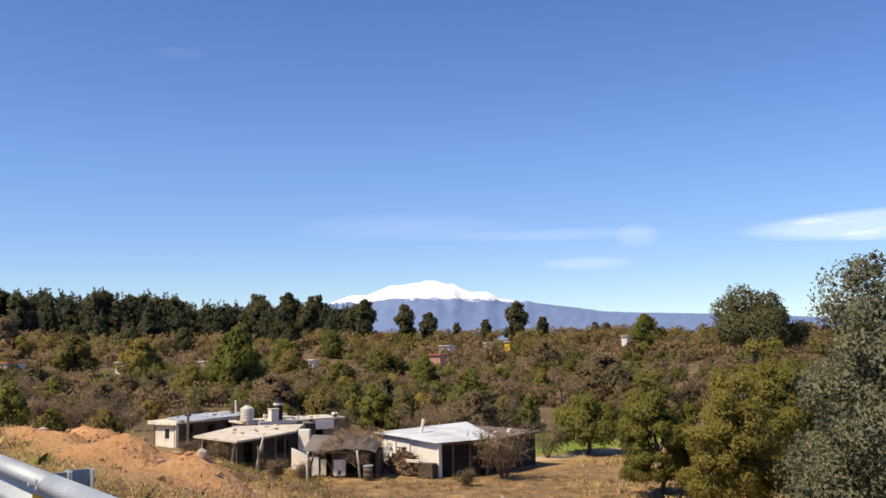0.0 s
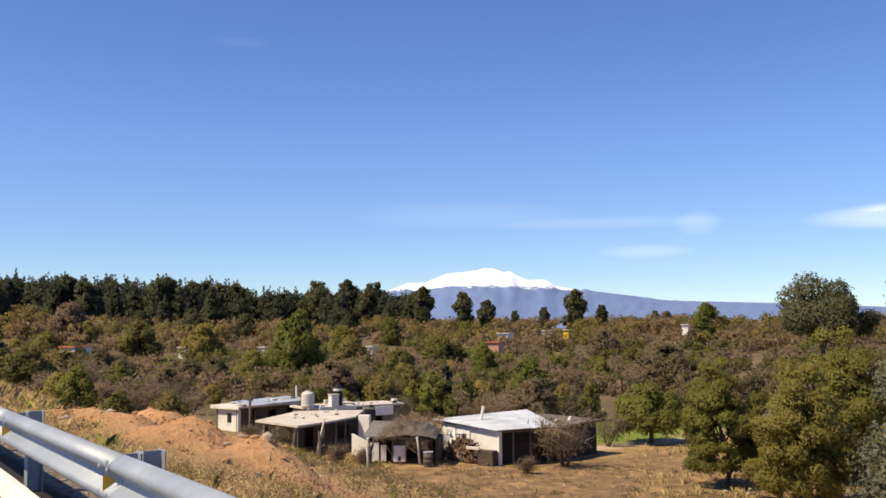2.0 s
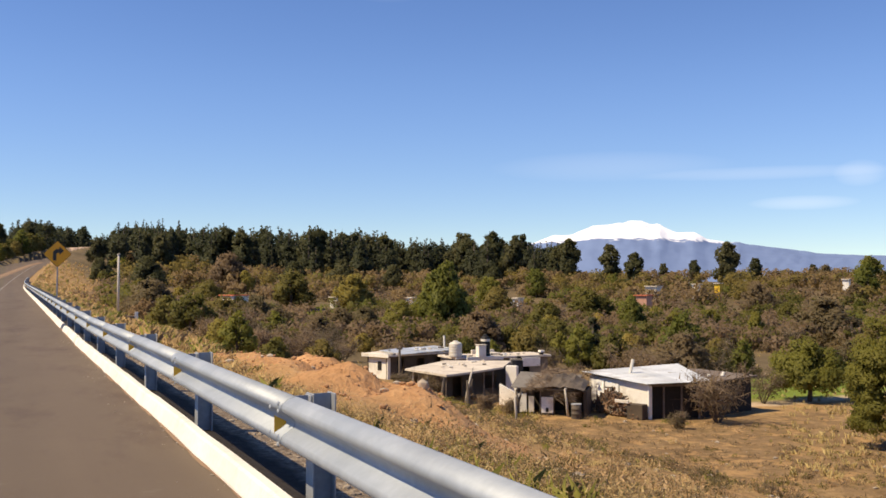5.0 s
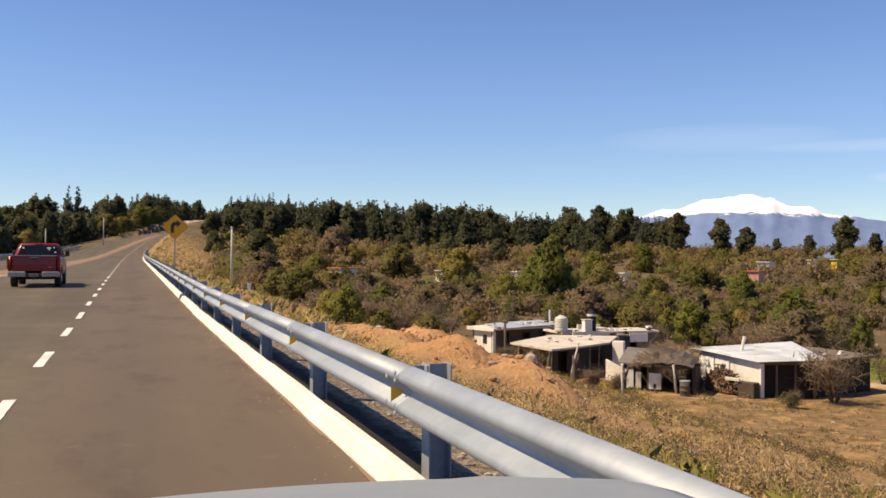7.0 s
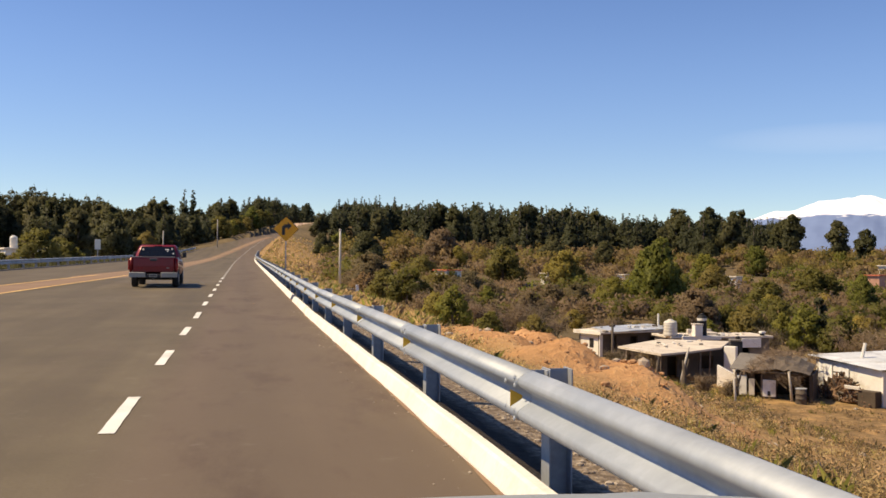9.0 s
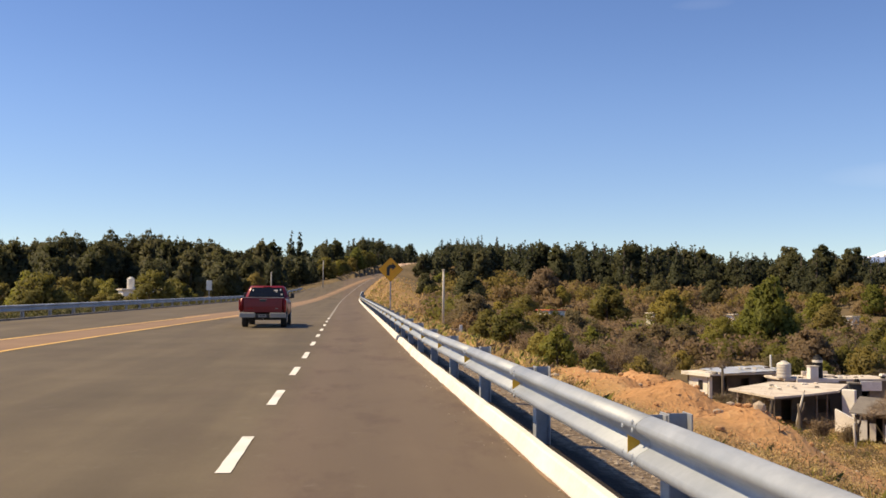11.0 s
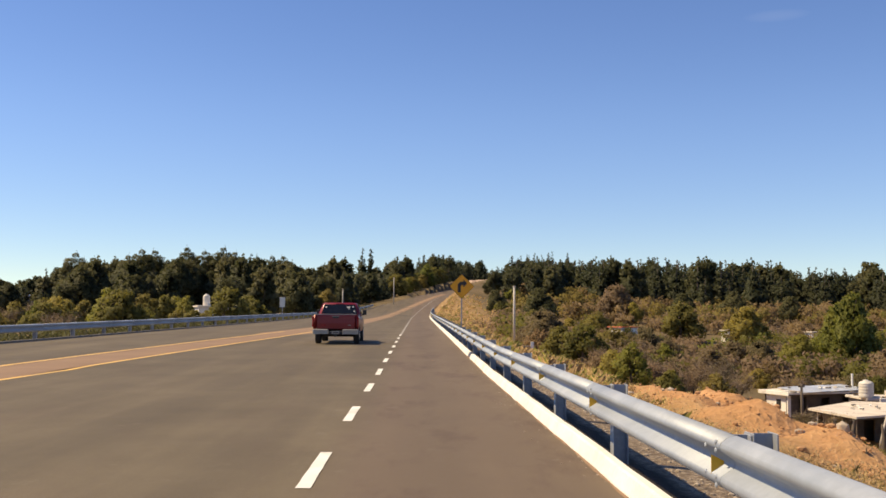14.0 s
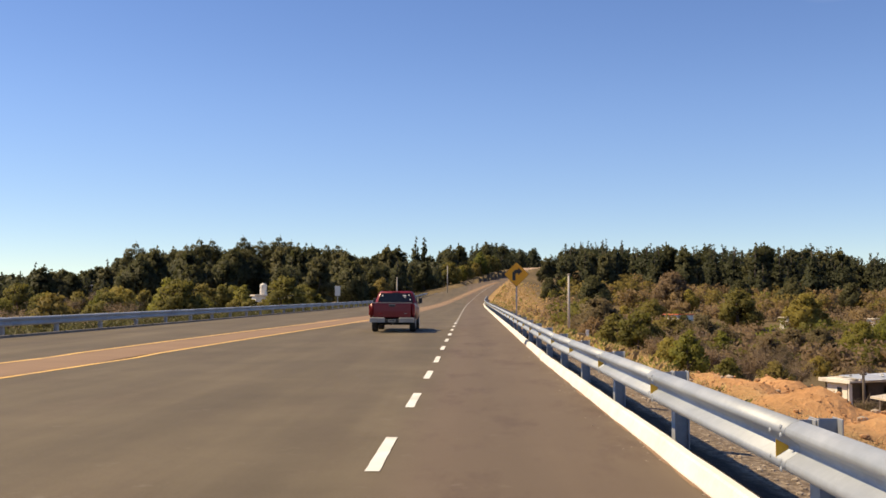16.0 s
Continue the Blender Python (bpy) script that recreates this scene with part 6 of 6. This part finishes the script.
# trees that close the view where the road goes over the rise
for k in range(40):
    b, d = rnd.uniform(6.2, 8.8) if k % 2 else rnd.uniform(-1.5, 2.5), rnd.uniform(470, 560)
    x, y = polar(b, d)
    put(PINES[k % 4], x, y, max(0.5, (d * math.tan(radians(3.5)) + 1.3 - ground_z(x, y)) / 15 * rnd.uniform(0.9, 1.06)), rnd.uniform(0, 360))
# tall single trees over the valley: bearing, distance, height, width
VALLEY = (
    ("o", ((15.1, 196, 8.4, 9.2), (27.1, 175, 6.7, 7.0), (32.3, 161, 7.2, 7.6), (29.8, 147, 5.6, 6.0), (11.9, 178, 4.8, 5.6), (43.3, 165, 4.6, 5.0), (11.3, 104, 4.9, 5.8), (10.4, 186, 6.4, 6.6), (6.6, 150, 5.0, 6.0))),
    ("y", ((12.5, 236, 5.4, 4.8), (18.7, 192, 7.8, 8.4), (21.4, 146, 5.2, 5.6), (39.0, 152, 3.8, 6.2), (37.1, 137, 4.2, 4.4), (14.2, 108, 2.8, 2.6), (8.9, 178, 5.0, 5.0))),
    ("g", ((23.2, 150, 9.0, 6.4), (24.1, 147, 11.0, 7.6), (29.3, 240, 7.2, 7.2), (34.7, 142, 6.2, 5.0), (12.2, 88, 2.4, 2.6), (41.6, 130, 4.6, 3.4), (47.3, 276, 8.6, 10.6), (24.9, 152, 7.2, 6.0), (26.6, 205, 7.0, 7.0))),
    ("d", ((12.1, 292, 9.0, 8.6), (26.8, 268, 7.2, 7.0), (7.2, 205, 8.6, 8.8), (4.6, 217, 5.4, 5.4), (18.0, 262, 8.0, 8.0), (21.0, 255, 7.5, 7.5), (15.3, 270, 7.0, 8.0))),
    ("b", ((16.7, 119, 4.5, 5.2), (18.0, 139, 4.6, 5.0), (14.3, 129, 4.8, 5.4), (26.1, 111, 5.7, 6.2), (19.4, 139, 4.8, 5.2), (37.6, 82, 4.9, 5.4), (45.2, 132, 6.8, 9.0), (41.6, 200, 6.4, 6.8), (46.6, 225, 5.0, 5.2), (45.1, 280, 7.0, 6.2), (11.5, 240, 9.4, 9.6), (7.4, 98, 4.6, 5.4), (13.2, 146, 5.8, 6.0))),
)
for kind, rows in VALLEY:
    for i, (b, d, h, w) in enumerate(rows):
        x, y = polar(b, d)
        ob = put(GREENS[kind], x, y, 1.0, i * 67 + b * 9)
        ob.matrix_basis = pose(x, y, ground_z(x, y) - 0.15, 0, 0, i * 67 + b * 9) @ Matrix.Diagonal((w / 5.6, w / 5.6, h / 5.9, 1))
# low brown scrub between them
count = 0
while count < 330:
    b = rnd.uniform(2.5, 66)
    d = 1 / rnd.uniform(1 / 210, 1 / 84)
    x, y = polar(b, d)
    if near_road(x, y, 5 + 0.045 * d) or (d < 98 and 16 < b < 33) or (d < 86 and b < 42) or (41 < b < 52 and d < 100):
        continue
    count += 1
    g = noise.noise(Vector((x * 0.03, y * 0.03, 9))) + 0.4 * noise.noise(Vector((x * 0.11, y * 0.11, 2)))
    if abs(g) < 0.06:
        continue
    brown = g + rnd.uniform(-0.4, 0.4) > -0.10
    kind = rnd.choice(CLOUD + CLOUD + BARES) if brown else rnd.choice(OLIVES)
    put(kind, x, y, rnd.uniform(0.55, 1.0) * (1 if brown else 0.8), rnd.uniform(0, 360))


def far_cover(name, label, seed, n, area, leaf, tall, wide, per, size, wood=False):
    """A distant stand of scrub or wood, too far off to tell its plants apart."""
    g, clumps = random.Random(seed), []
    for _ in range(n):
        b, d = area(g)
        x, y = polar(b, d)
        if near_road(x, y, 5 + (0.035 * d if not wood else 0)):
            continue
        z, h, w = ground_z(x, y), tall(g, b, d, ground_z(x, y)), wide * g.uniform(0.7, 1.3)
        if wood:
            clumps += [(x + g.gauss(0, w * 0.08), y, z + h * u, w * (0.46 * (1 - u) + 0.05), 1.1) for u in (0.12, 0.3, 0.48, 0.63, 0.76, 0.86)]
        else:
            clumps += [(x + g.gauss(0, w * 0.28), y + g.gauss(0, w * 0.28), z + h * g.uniform(0.25, 0.75), w * g.uniform(0.18, 0.32), 0.8) for _ in range(6)]
    s = scatter_leaves(clumps, size, seed, n * per, 0.5, one=False)
    return tagged(part(name, s, leaf, None, label), category="scrub" if not wood else "woodland", kind="stuff")


def scrub_area(g):
    return g.uniform(2, 68), 1 / g.uniform(1 / 330, 1 / 120)


far_cover("far_scrub", "distant olive thorn scrub over the valley", 81, 340, scrub_area, L_OLIVE, lambda g, b, d, z: g.uniform(1.6, 3.6), 4.5, 175, 0.364)
far_cover("far_scrub", "distant brown withered scrub over the valley", 82, 450, scrub_area, L_HAZE, lambda g, b, d, z: g.uniform(1.5, 3.4), 5.5, 175, 0.36)
far_cover("far_scrub", "distant green bushes over the valley", 83, 60, scrub_area, L_GREEN, lambda g, b, d, z: g.uniform(1.8, 4.0), 4.5, 175, 0.366)
far_cover("far_wood", "dense dark wood along the rise", 84, 330, lambda g: (g.uniform(0.5, 31.0), g.uniform(330, 520)), L_PINE, lambda g, b, d, z: max(4.0, (d * math.tan(radians(skyline(b) + 0.05)) + 1.3 - z) * g.uniform(0.8, 1.0)), 8.0, 420, 0.75, True)
far_cover("far_wood", "dense dark wood beyond the opposite verge", 85, 230, lambda g: (g.uniform(-33, 3.0), g.uniform(210, 380)), L_PINE, lambda g, b, d, z: max(4.0, (d * math.tan(radians(skyline(b) - 0.2)) + 1.3 - z) * g.uniform(0.6, 0.92)), 7.0, 330, 0.62, True)
far_cover("far_scrub", "mixed scrub at the foot of the wood", 86, 200, lambda g: (g.uniform(2, 68), g.uniform(225, 345)), L_OLIVE, lambda g, b, d, z: g.uniform(2.5, 5.5), 6.0, 240, 0.45)
far_cover("far_scrub", "brown scrub at the foot of the wood", 87, 240, lambda g: (g.uniform(2, 68), g.uniform(215, 345)), L_BROWN, lambda g, b, d, z: g.uniform(2.5, 5.0), 6.0, 240, 0.5)
# bare trees among the houses, weeds on the bank
for k, b, d, q in ((1, 39.6, 61.5, 0.98), (2, 37.4, 58.0, 0.5), (0, 31.3, 66.0, 0.95), (2, 26.5, 49.0, 0.5), (2, 27.9, 60.5, 0.55), (0, 23.4, 66.0, 0.6), (2, 21.8, 62, 0.6), (1, 42.0, 74, 0.7), (0, 36.0, 80, 1.0), (1, 39.0, 84, 1.1), (1, 34.4, 86, 0.9), (0, 30.0, 88, 0.9), (0, 21.2, 96, 0.9), (1, 17.5, 90, 0.9), (2, 13.9, 62, 0.8), (2, 10.6, 55, 0.7), (0, 12.2, 70, 0.9), (1, 15.6, 74, 0.8), (0, 9.0, 75, 0.8)):
    put(BARES[k], *polar(b, d), q, b * 37)
for k, b, d, q in ((3, 12.4, 40, 0.34), (4, 14.4, 44, 0.4), (2, 11.4, 50, 0.42), (1, 9.6, 66, 0.6), (0, 8.3, 70, 0.6), (4, 17.0, 70, 0.6), (0, 33.7, 92, 0.9), (3, 37.7, 92, 1.0), (1, 29.0, 95, 0.9), (0, 55.5, 62, 1.1), (2, 58.5, 50, 1.1), (1, 61.0, 44, 1.0), (0, 57.2, 75, 1.5)):
    put(OLIVES[k], *polar(b, d), q, b * 41)
for b, d, w, h, wall, roof, lab in (
        (34.9, 200, 2.5, 4.0, M_PINKWALL, M_TERRACOTTA, "salmon-pink house half hidden in the scrub"), (35.5, 225, 2.6, 4.2, M_CREAM, M_SLAB, "small white house half hidden in the scrub"),
        (38.1, 235, 1.5, 4.2, M_CREAM, M_SLAB, "white house at the far edge of the scrub"), (39.3, 240, 1.3, 4.1, M_YELLOWWALL, M_SLAB, "bright yellow house at the scrub's far edge"),
        (46.0, 250, 1.4, 4.3, M_CREAM, M_SLAB, "little white house beyond the scrub"), (13.3, 150, 2.2, 1.9, M_CREAM, M_SLAB, "low white hut in the thorn scrub"),
        (11.1, 178, 3.2, 3.9, M_CREAM, M_TERRACOTTA, "white hut with a red tiled roof"), (17.3, 200, 1.8, 2.7, M_CREAM, M_SLAB, "tiny white hut in the scrub"), (21.7, 205, 1.6, 2.7, M_CREAM, M_SLAB, "tiny white hut in the scrub"),
        (27.8, 200, 1.6, 2.8, M_CREAM, M_SLAB, "tiny white hut in the scrub"), (29.5, 180, 1.8, 2.5, M_CREAM, M_SLAB, "tiny white hut in the scrub"),
        (-12.4, 118, 5.0, 3.3, M_CREAM, M_SLAB, "white flat-roofed house beyond the opposite barrier"), (-22.2, 230, 3.6, 3.6, M_SLAB, M_SHEET, "long pale building behind the roadside trees")):
    dd = min(4.0, w + 1)
    far_house(b, d, w, dd, h, wall, roof, lab, -55 if b > 0 else 20)
for b, d in ((-13.5, 108), (-12.7, 106), (-11.9, 107), (-11.0, 109), (-10.2, 108)):
    x, y = polar(b, d)
    put(OLIVES[1], x, y, (d * math.tan(radians(0.3)) + 1.3 - ground_z(x, y)) / 5.2, b * 50)
water_tank(-12.0, 119.8, 0.42, 1.35, ground_z(*polar(-12.4, 118)) - 0.5 + 3.48, M_TANKWHITE, "cream water tank on the roadside house")


# ---- grass, weeds and stones on the bank ----
def blades(name, label, material, seed, spots, tall, wide, per, bend=0.75, fan=0.0):
    """Tufts of thin bent blades."""
    g = random.Random(seed)
    s, lit = Shape(), []
    for x, y, q in spots:
        z = ground_z(x, y)
        for _ in range(per):
            a, lean = g.uniform(0, 6.28), g.uniform(0.05, bend)
            h = tall * q * g.uniform(0.5, 1.15)
            bx, by = x + g.gauss(0, fan or wide * 3), y + g.gauss(0, fan or wide * 3)
            tx, ty = bx + math.cos(a) * lean * h, by + math.sin(a) * lean * h
            w = wide * g.uniform(0.12, 0.3) * (0.6 + q * 0.5) * (1 + 0.02 * math.hypot(x, y))
            px, py = -math.sin(a) * w, math.cos(a) * w
            mx, my = bx + (tx - bx) * 0.35, by + (ty - by) * 0.35
            lit.extend([(0.35 * math.cos(a), 0.35 * math.sin(a), 0.94)] * 5)
            s.add([(bx - px, by - py, z - 0.03), (bx + px, by + py, z - 0.03), (mx + px * 0.8, my + py * 0.8, z + h * 0.6), (tx, ty, z + h * (1 - 0.3 * lean)), (mx - px * 0.8, my - py * 0.8, z + h * 0.6)], [(0, 1, 2, 3, 4)])
    s.n = lit
    return tagged(part(name, s, material, None, label), category="grass", kind="stuff")


def bank_spots(n, seed, y_max, keep):
    g, out = random.Random(seed), []
    while len(out) < n:
        d = 1 / g.uniform(1 / 62, 1 / 6.5)
        b = g.uniform(6, 62)
        x, y = polar(b, d)
        if x < kerb_x(y) + 1.3 or y > y_max:
            continue
        c = noise.noise(Vector((x * 0.22, y * 0.22, 4))) + 0.5 * noise.noise(Vector((x * 0.8, y * 0.8, 1)))
        heap = math.exp(-((x - 6.9) / 1.6) ** 2) * step(11, 15, y) * (1 - step(24, 30, y))
        if c - 2.2 * heap + g.uniform(-0.25, 0.25) < keep:
            continue
        out.append((x, y, g.uniform(0.55, 1.2)))
    return out


blades("dry_grass", "dry straw-coloured grass over the bank and field", M_STRAW, 4, bank_spots(4200, 6, 58, -0.06), 0.10, 0.010, 9, 0.75, 0.06)


def tussocks(name, label, material, seed, spots, wide, per, size, long=2.6):
    """Low rounded tufts of fine blades, each a loose dome on the ground; the nearest have finer blades."""
    g, near, far = random.Random(seed), [], []
    for x, y, q in spots:
        r = wide * q * g.uniform(0.6, 1.3)
        z = ground_z(x, y)
        (near if math.hypot(x, y) < 15 else far).extend((x + g.gauss(0, r * 0.5), y + g.gauss(0, r * 0.5), z + r * 0.25 * k, r * (1 - 0.22 * k), g.uniform(0.55, 0.95)) for k in range(2))
    whole = Shape()
    whole.n = []
    for centres, fine, many in ((near, 0.5, 2.2), (far, 1.0, 1.0)):
        if centres:
            sh = scatter_leaves(centres, size * fine, seed, int(per * many * len(centres) / 2), 0.25, long, 0.5, one=False, rough=0.2)
            whole.add(sh.v, sh.f)
            whole.n += sh.n
    return tagged(part(name, whole, material, None, label), category="grass", kind="stuff")


tussocks("tussocks", "straw-coloured tussocks over the bank and the yard", M_STRAW, 15, bank_spots(1700, 16, 57, -0.02), 0.26, 60, 0.026)
tussocks("dead_weeds", "brown dead weeds over the bank and field", L_BROWN, 17, bank_spots(1000, 18, 60, -0.08), 0.25, 56, 0.028)
tussocks("green_weeds", "olive weeds between the straw tussocks", L_OLIVE, 19, bank_spots(420, 20, 60, 0.10), 0.17, 40, 0.028)
CLUMPS = [(*polar(rnd.uniform(22, 60), 1 / rnd.uniform(1 / 34, 1 / 7.0)), rnd.uniform(0.7, 1.5)) for _ in range(260)]
CLUMPS = [p for p in CLUMPS if p[0] > kerb_x(p[1]) + 2.2 and math.exp(-((p[0] - 6.9) / 1.8) ** 2) * step(10, 14, p[1]) * (1 - step(25, 31, p[1])) < 0.25]
tussocks("bank_clumps", "big straw clumps on the slope below the barrier", M_STRAW, 29, CLUMPS[::2], 0.36, 150, 0.030)
tussocks("bank_weeds", "big brown weed clumps on the slope below the barrier", L_BROWN, 30, CLUMPS[1::2], 0.34, 150, 0.030)
YARD = [(*polar(rnd.uniform(22.4, 29.5), rnd.uniform(56, 63.5)), rnd.uniform(0.7, 1.4)) for _ in range(150)]
tussocks("yard_grass", "tall pale straw in front of the low houses", M_STRAW, 21, YARD[:70], 0.46, 90, 0.045)
tussocks("yard_scrub", "yellow-green weeds among the straw by the low houses", L_YELLOW, 25, YARD[70:], 0.42, 90, 0.045)
FIELD = [(*polar(rnd.uniform(24, 52), 1 / rnd.uniform(1 / 61, 1 / 30)), rnd.uniform(0.5, 1.3)) for _ in range(1300)]
tussocks("field_weeds", "withered brown weeds over the fallow field", L_HAZE, 26, FIELD[:500], 0.32, 46, 0.04)
tussocks("field_green", "olive weeds over the fallow field", L_OLIVE, 28, FIELD[500:800], 0.28, 40, 0.04)
tussocks("field_straw", "pale straw stubble over the fallow field", M_STRAW, 27, FIELD[800:], 0.20, 36, 0.035)
tussocks("yard_weeds", "green weeds in front of the low houses", L_GREEN, 22, [(*polar(b, d), q) for b, d, q in ((22.9, 63.5, 1.2), (23.5, 63.0, 1.5), (24.0, 63.6, 1.0), (26.3, 62.0, 1.6), (26.0, 60.6, 1.2), (26.9, 60.4, 1.0), (21.9, 62.0, 1.3), (28.0, 59.5, 0.8), (33.0, 60.6, 0.7), (36.6, 60.5, 0.7), (38.0, 60.0, 0.6))], 0.42, 170, 0.05)
tussocks("bank_straw", "heaps of straw along the foot of the bank", M_STRAW, 23, [(kerb_x(y) + 2.4 + 3.4 * rnd.random(), y, rnd.uniform(0.7, 1.5)) for y in (rnd.uniform(4.5, 13) for _ in range(170))], 0.22, 90, 0.022)
blades("weeds", "sparse yellow-green weeds among the dry grass", M_GREENGRASS, 5, bank_spots(170, 7, 62, 0.1), 0.28, 0.013, 12)
SPOIL_WEEDS = [(*polar(b, d), q) for b, d, q in ((17.2, 21.0, 1.0), (17.4, 21.3, 0.8), (14.2, 27.5, 0.9), (14.4, 28.0, 0.8), (13.3, 29.0, 1.1), (13.1, 28.4, 0.9))]
tussocks("tall_weeds", "yellow-green weeds standing on the spoil heap", L_YELLOW, 6, [(x + 0.06 * k, y, q * (1 - 0.12 * k)) for x, y, q in SPOIL_WEEDS for k in range(2)], 0.26, 160, 0.03, 3.0)
tussocks("verge_bushes", "dark olive growth behind the opposite barrier", L_DARK, 24, [(left_x(y) - 1.0 - 3.2 * rnd.random(), y, rnd.uniform(0.6, 1.3)) for y in (4 + 190 * rnd.random() for _ in range(700))], 0.62, 70, 0.10, 1.6)
FAR_TUFTS = [(polar(b, d)[0], polar(b, d)[1], rnd.uniform(0.8, 1.6)) for b, d in ((rnd.uniform(3, 60), 1 / rnd.uniform(1 / 130, 1 / 45)) for _ in range(3000))]
VERGE_TUFTS = [(kerb_x(y) + 1.2 + 11 * rnd.random() ** 1.3 * (0.4 + y / 160), y, rnd.uniform(0.6, 1.3)) for y in (32 + 215 * rnd.random() ** 1.4 for _ in range(2600))]
blades("verge_grass", "tall dry grass on the slope beside the road", M_STRAW, 9, VERGE_TUFTS, 0.38, 0.028, 15)
blades("verge_weeds", "yellow-green weeds on the slope beside the road", M_GREENGRASS, 10, VERGE_TUFTS[::5], 0.45, 0.024, 14)
blades("far_grass", "dry tussocks over the valley floor", M_STRAW, 8, [p for p in FAR_TUFTS if not near_road(p[0], p[1], 3) and not (math.hypot(p[0], p[1]) < 92 and 19 < math.degrees(math.atan2(p[0], p[1])) < 43)], 0.24, 0.025, 10)


def stones(name, label, seed, spots, material):
    g, s = random.Random(seed), Shape()
    ico = [(0, 0, 1), (0.89, 0, 0.45), (0.28, 0.85, 0.45), (-0.72, 0.53, 0.45), (-0.72, -0.53, 0.45), (0.28, -0.85, 0.45), (0.72, 0.53, -0.45), (-0.28, 0.85, -0.45), (-0.89, 0, -0.45), (-0.28, -0.85, -0.45), (0.72, -0.53, -0.45), (0, 0, -1)]
    fs = [(0, 1, 2), (0, 2, 3), (0, 3, 4), (0, 4, 5), (0, 5, 1), (1, 6, 2), (2, 7, 3), (3, 8, 4), (4, 9, 5), (5, 10, 1), (2, 6, 7), (3, 7, 8), (4, 8, 9), (5, 9, 10), (1, 10, 6), (11, 7, 6), (11, 8, 7), (11, 9, 8), (11, 10, 9), (11, 6, 10)]
    for x, y, q in spots:
        z = road_z(y) if left_x(y) < x < kerb_x(y) else ground_z(x, y)
        sx, sy, sz = q * g.uniform(0.7, 1.3), q * g.uniform(0.7, 1.3), q * g.uniform(0.4, 0.8)
        s.add([(x + px * sx * g.uniform(0.8, 1.1), y + py * sy * g.uniform(0.8, 1.1), z + pz * sz + sz * 0.3) for px, py, pz in ico], fs)
    return tagged(part(name, s, material, None, label), category="stones", kind="stuff")


M_STONE = surface("field_stone", (0.20, 0.155, 0.115), (0.52, 0.44, 0.35), 2.2, 18, 0.92, bump=0.4, dist=0.01, space="world", vary=0)
M_CLOD = surface("ochre_clod", (0.30, 0.155, 0.07), (0.50, 0.28, 0.14), 2.2, 18, 0.95, bump=0.5, dist=0.01, space="world", vary=0)
g = random.Random(14)
stones("verge_gravel", "grey-brown gravel and stones behind the kerb", 1, [(kerb_x(y) + 0.72 + 1.5 * g.random(), y, 0.007 + 0.026 * g.random() ** 3) for y in (g.uniform(3.5, 26) for _ in range(2600))], M_STONE)
stones("clods", "ochre clods and rocks on the spoil heap", 2, [(g.gauss(6.5, 1.6), g.uniform(11.5, 29), 0.015 + 0.05 * g.random() ** 4) for _ in range(1800)], M_CLOD)
stones("field_stones", "pale stones scattered over the field", 3, [(x, y, 0.04 + 0.14 * g.random() ** 3) for x, y in (polar(g.uniform(12, 58), g.uniform(14, 60)) for _ in range(320)) if x > 4], M_STONE)
stones("kerb_grit", "small stones and grit lying along the kerb", 4, [(kerb_x(y) - 0.03 - 0.35 * g.random() ** 2, y, 0.005 + 0.011 * g.random() ** 3) for y in (g.uniform(3.0, 24) for _ in range(110))], M_STONE)
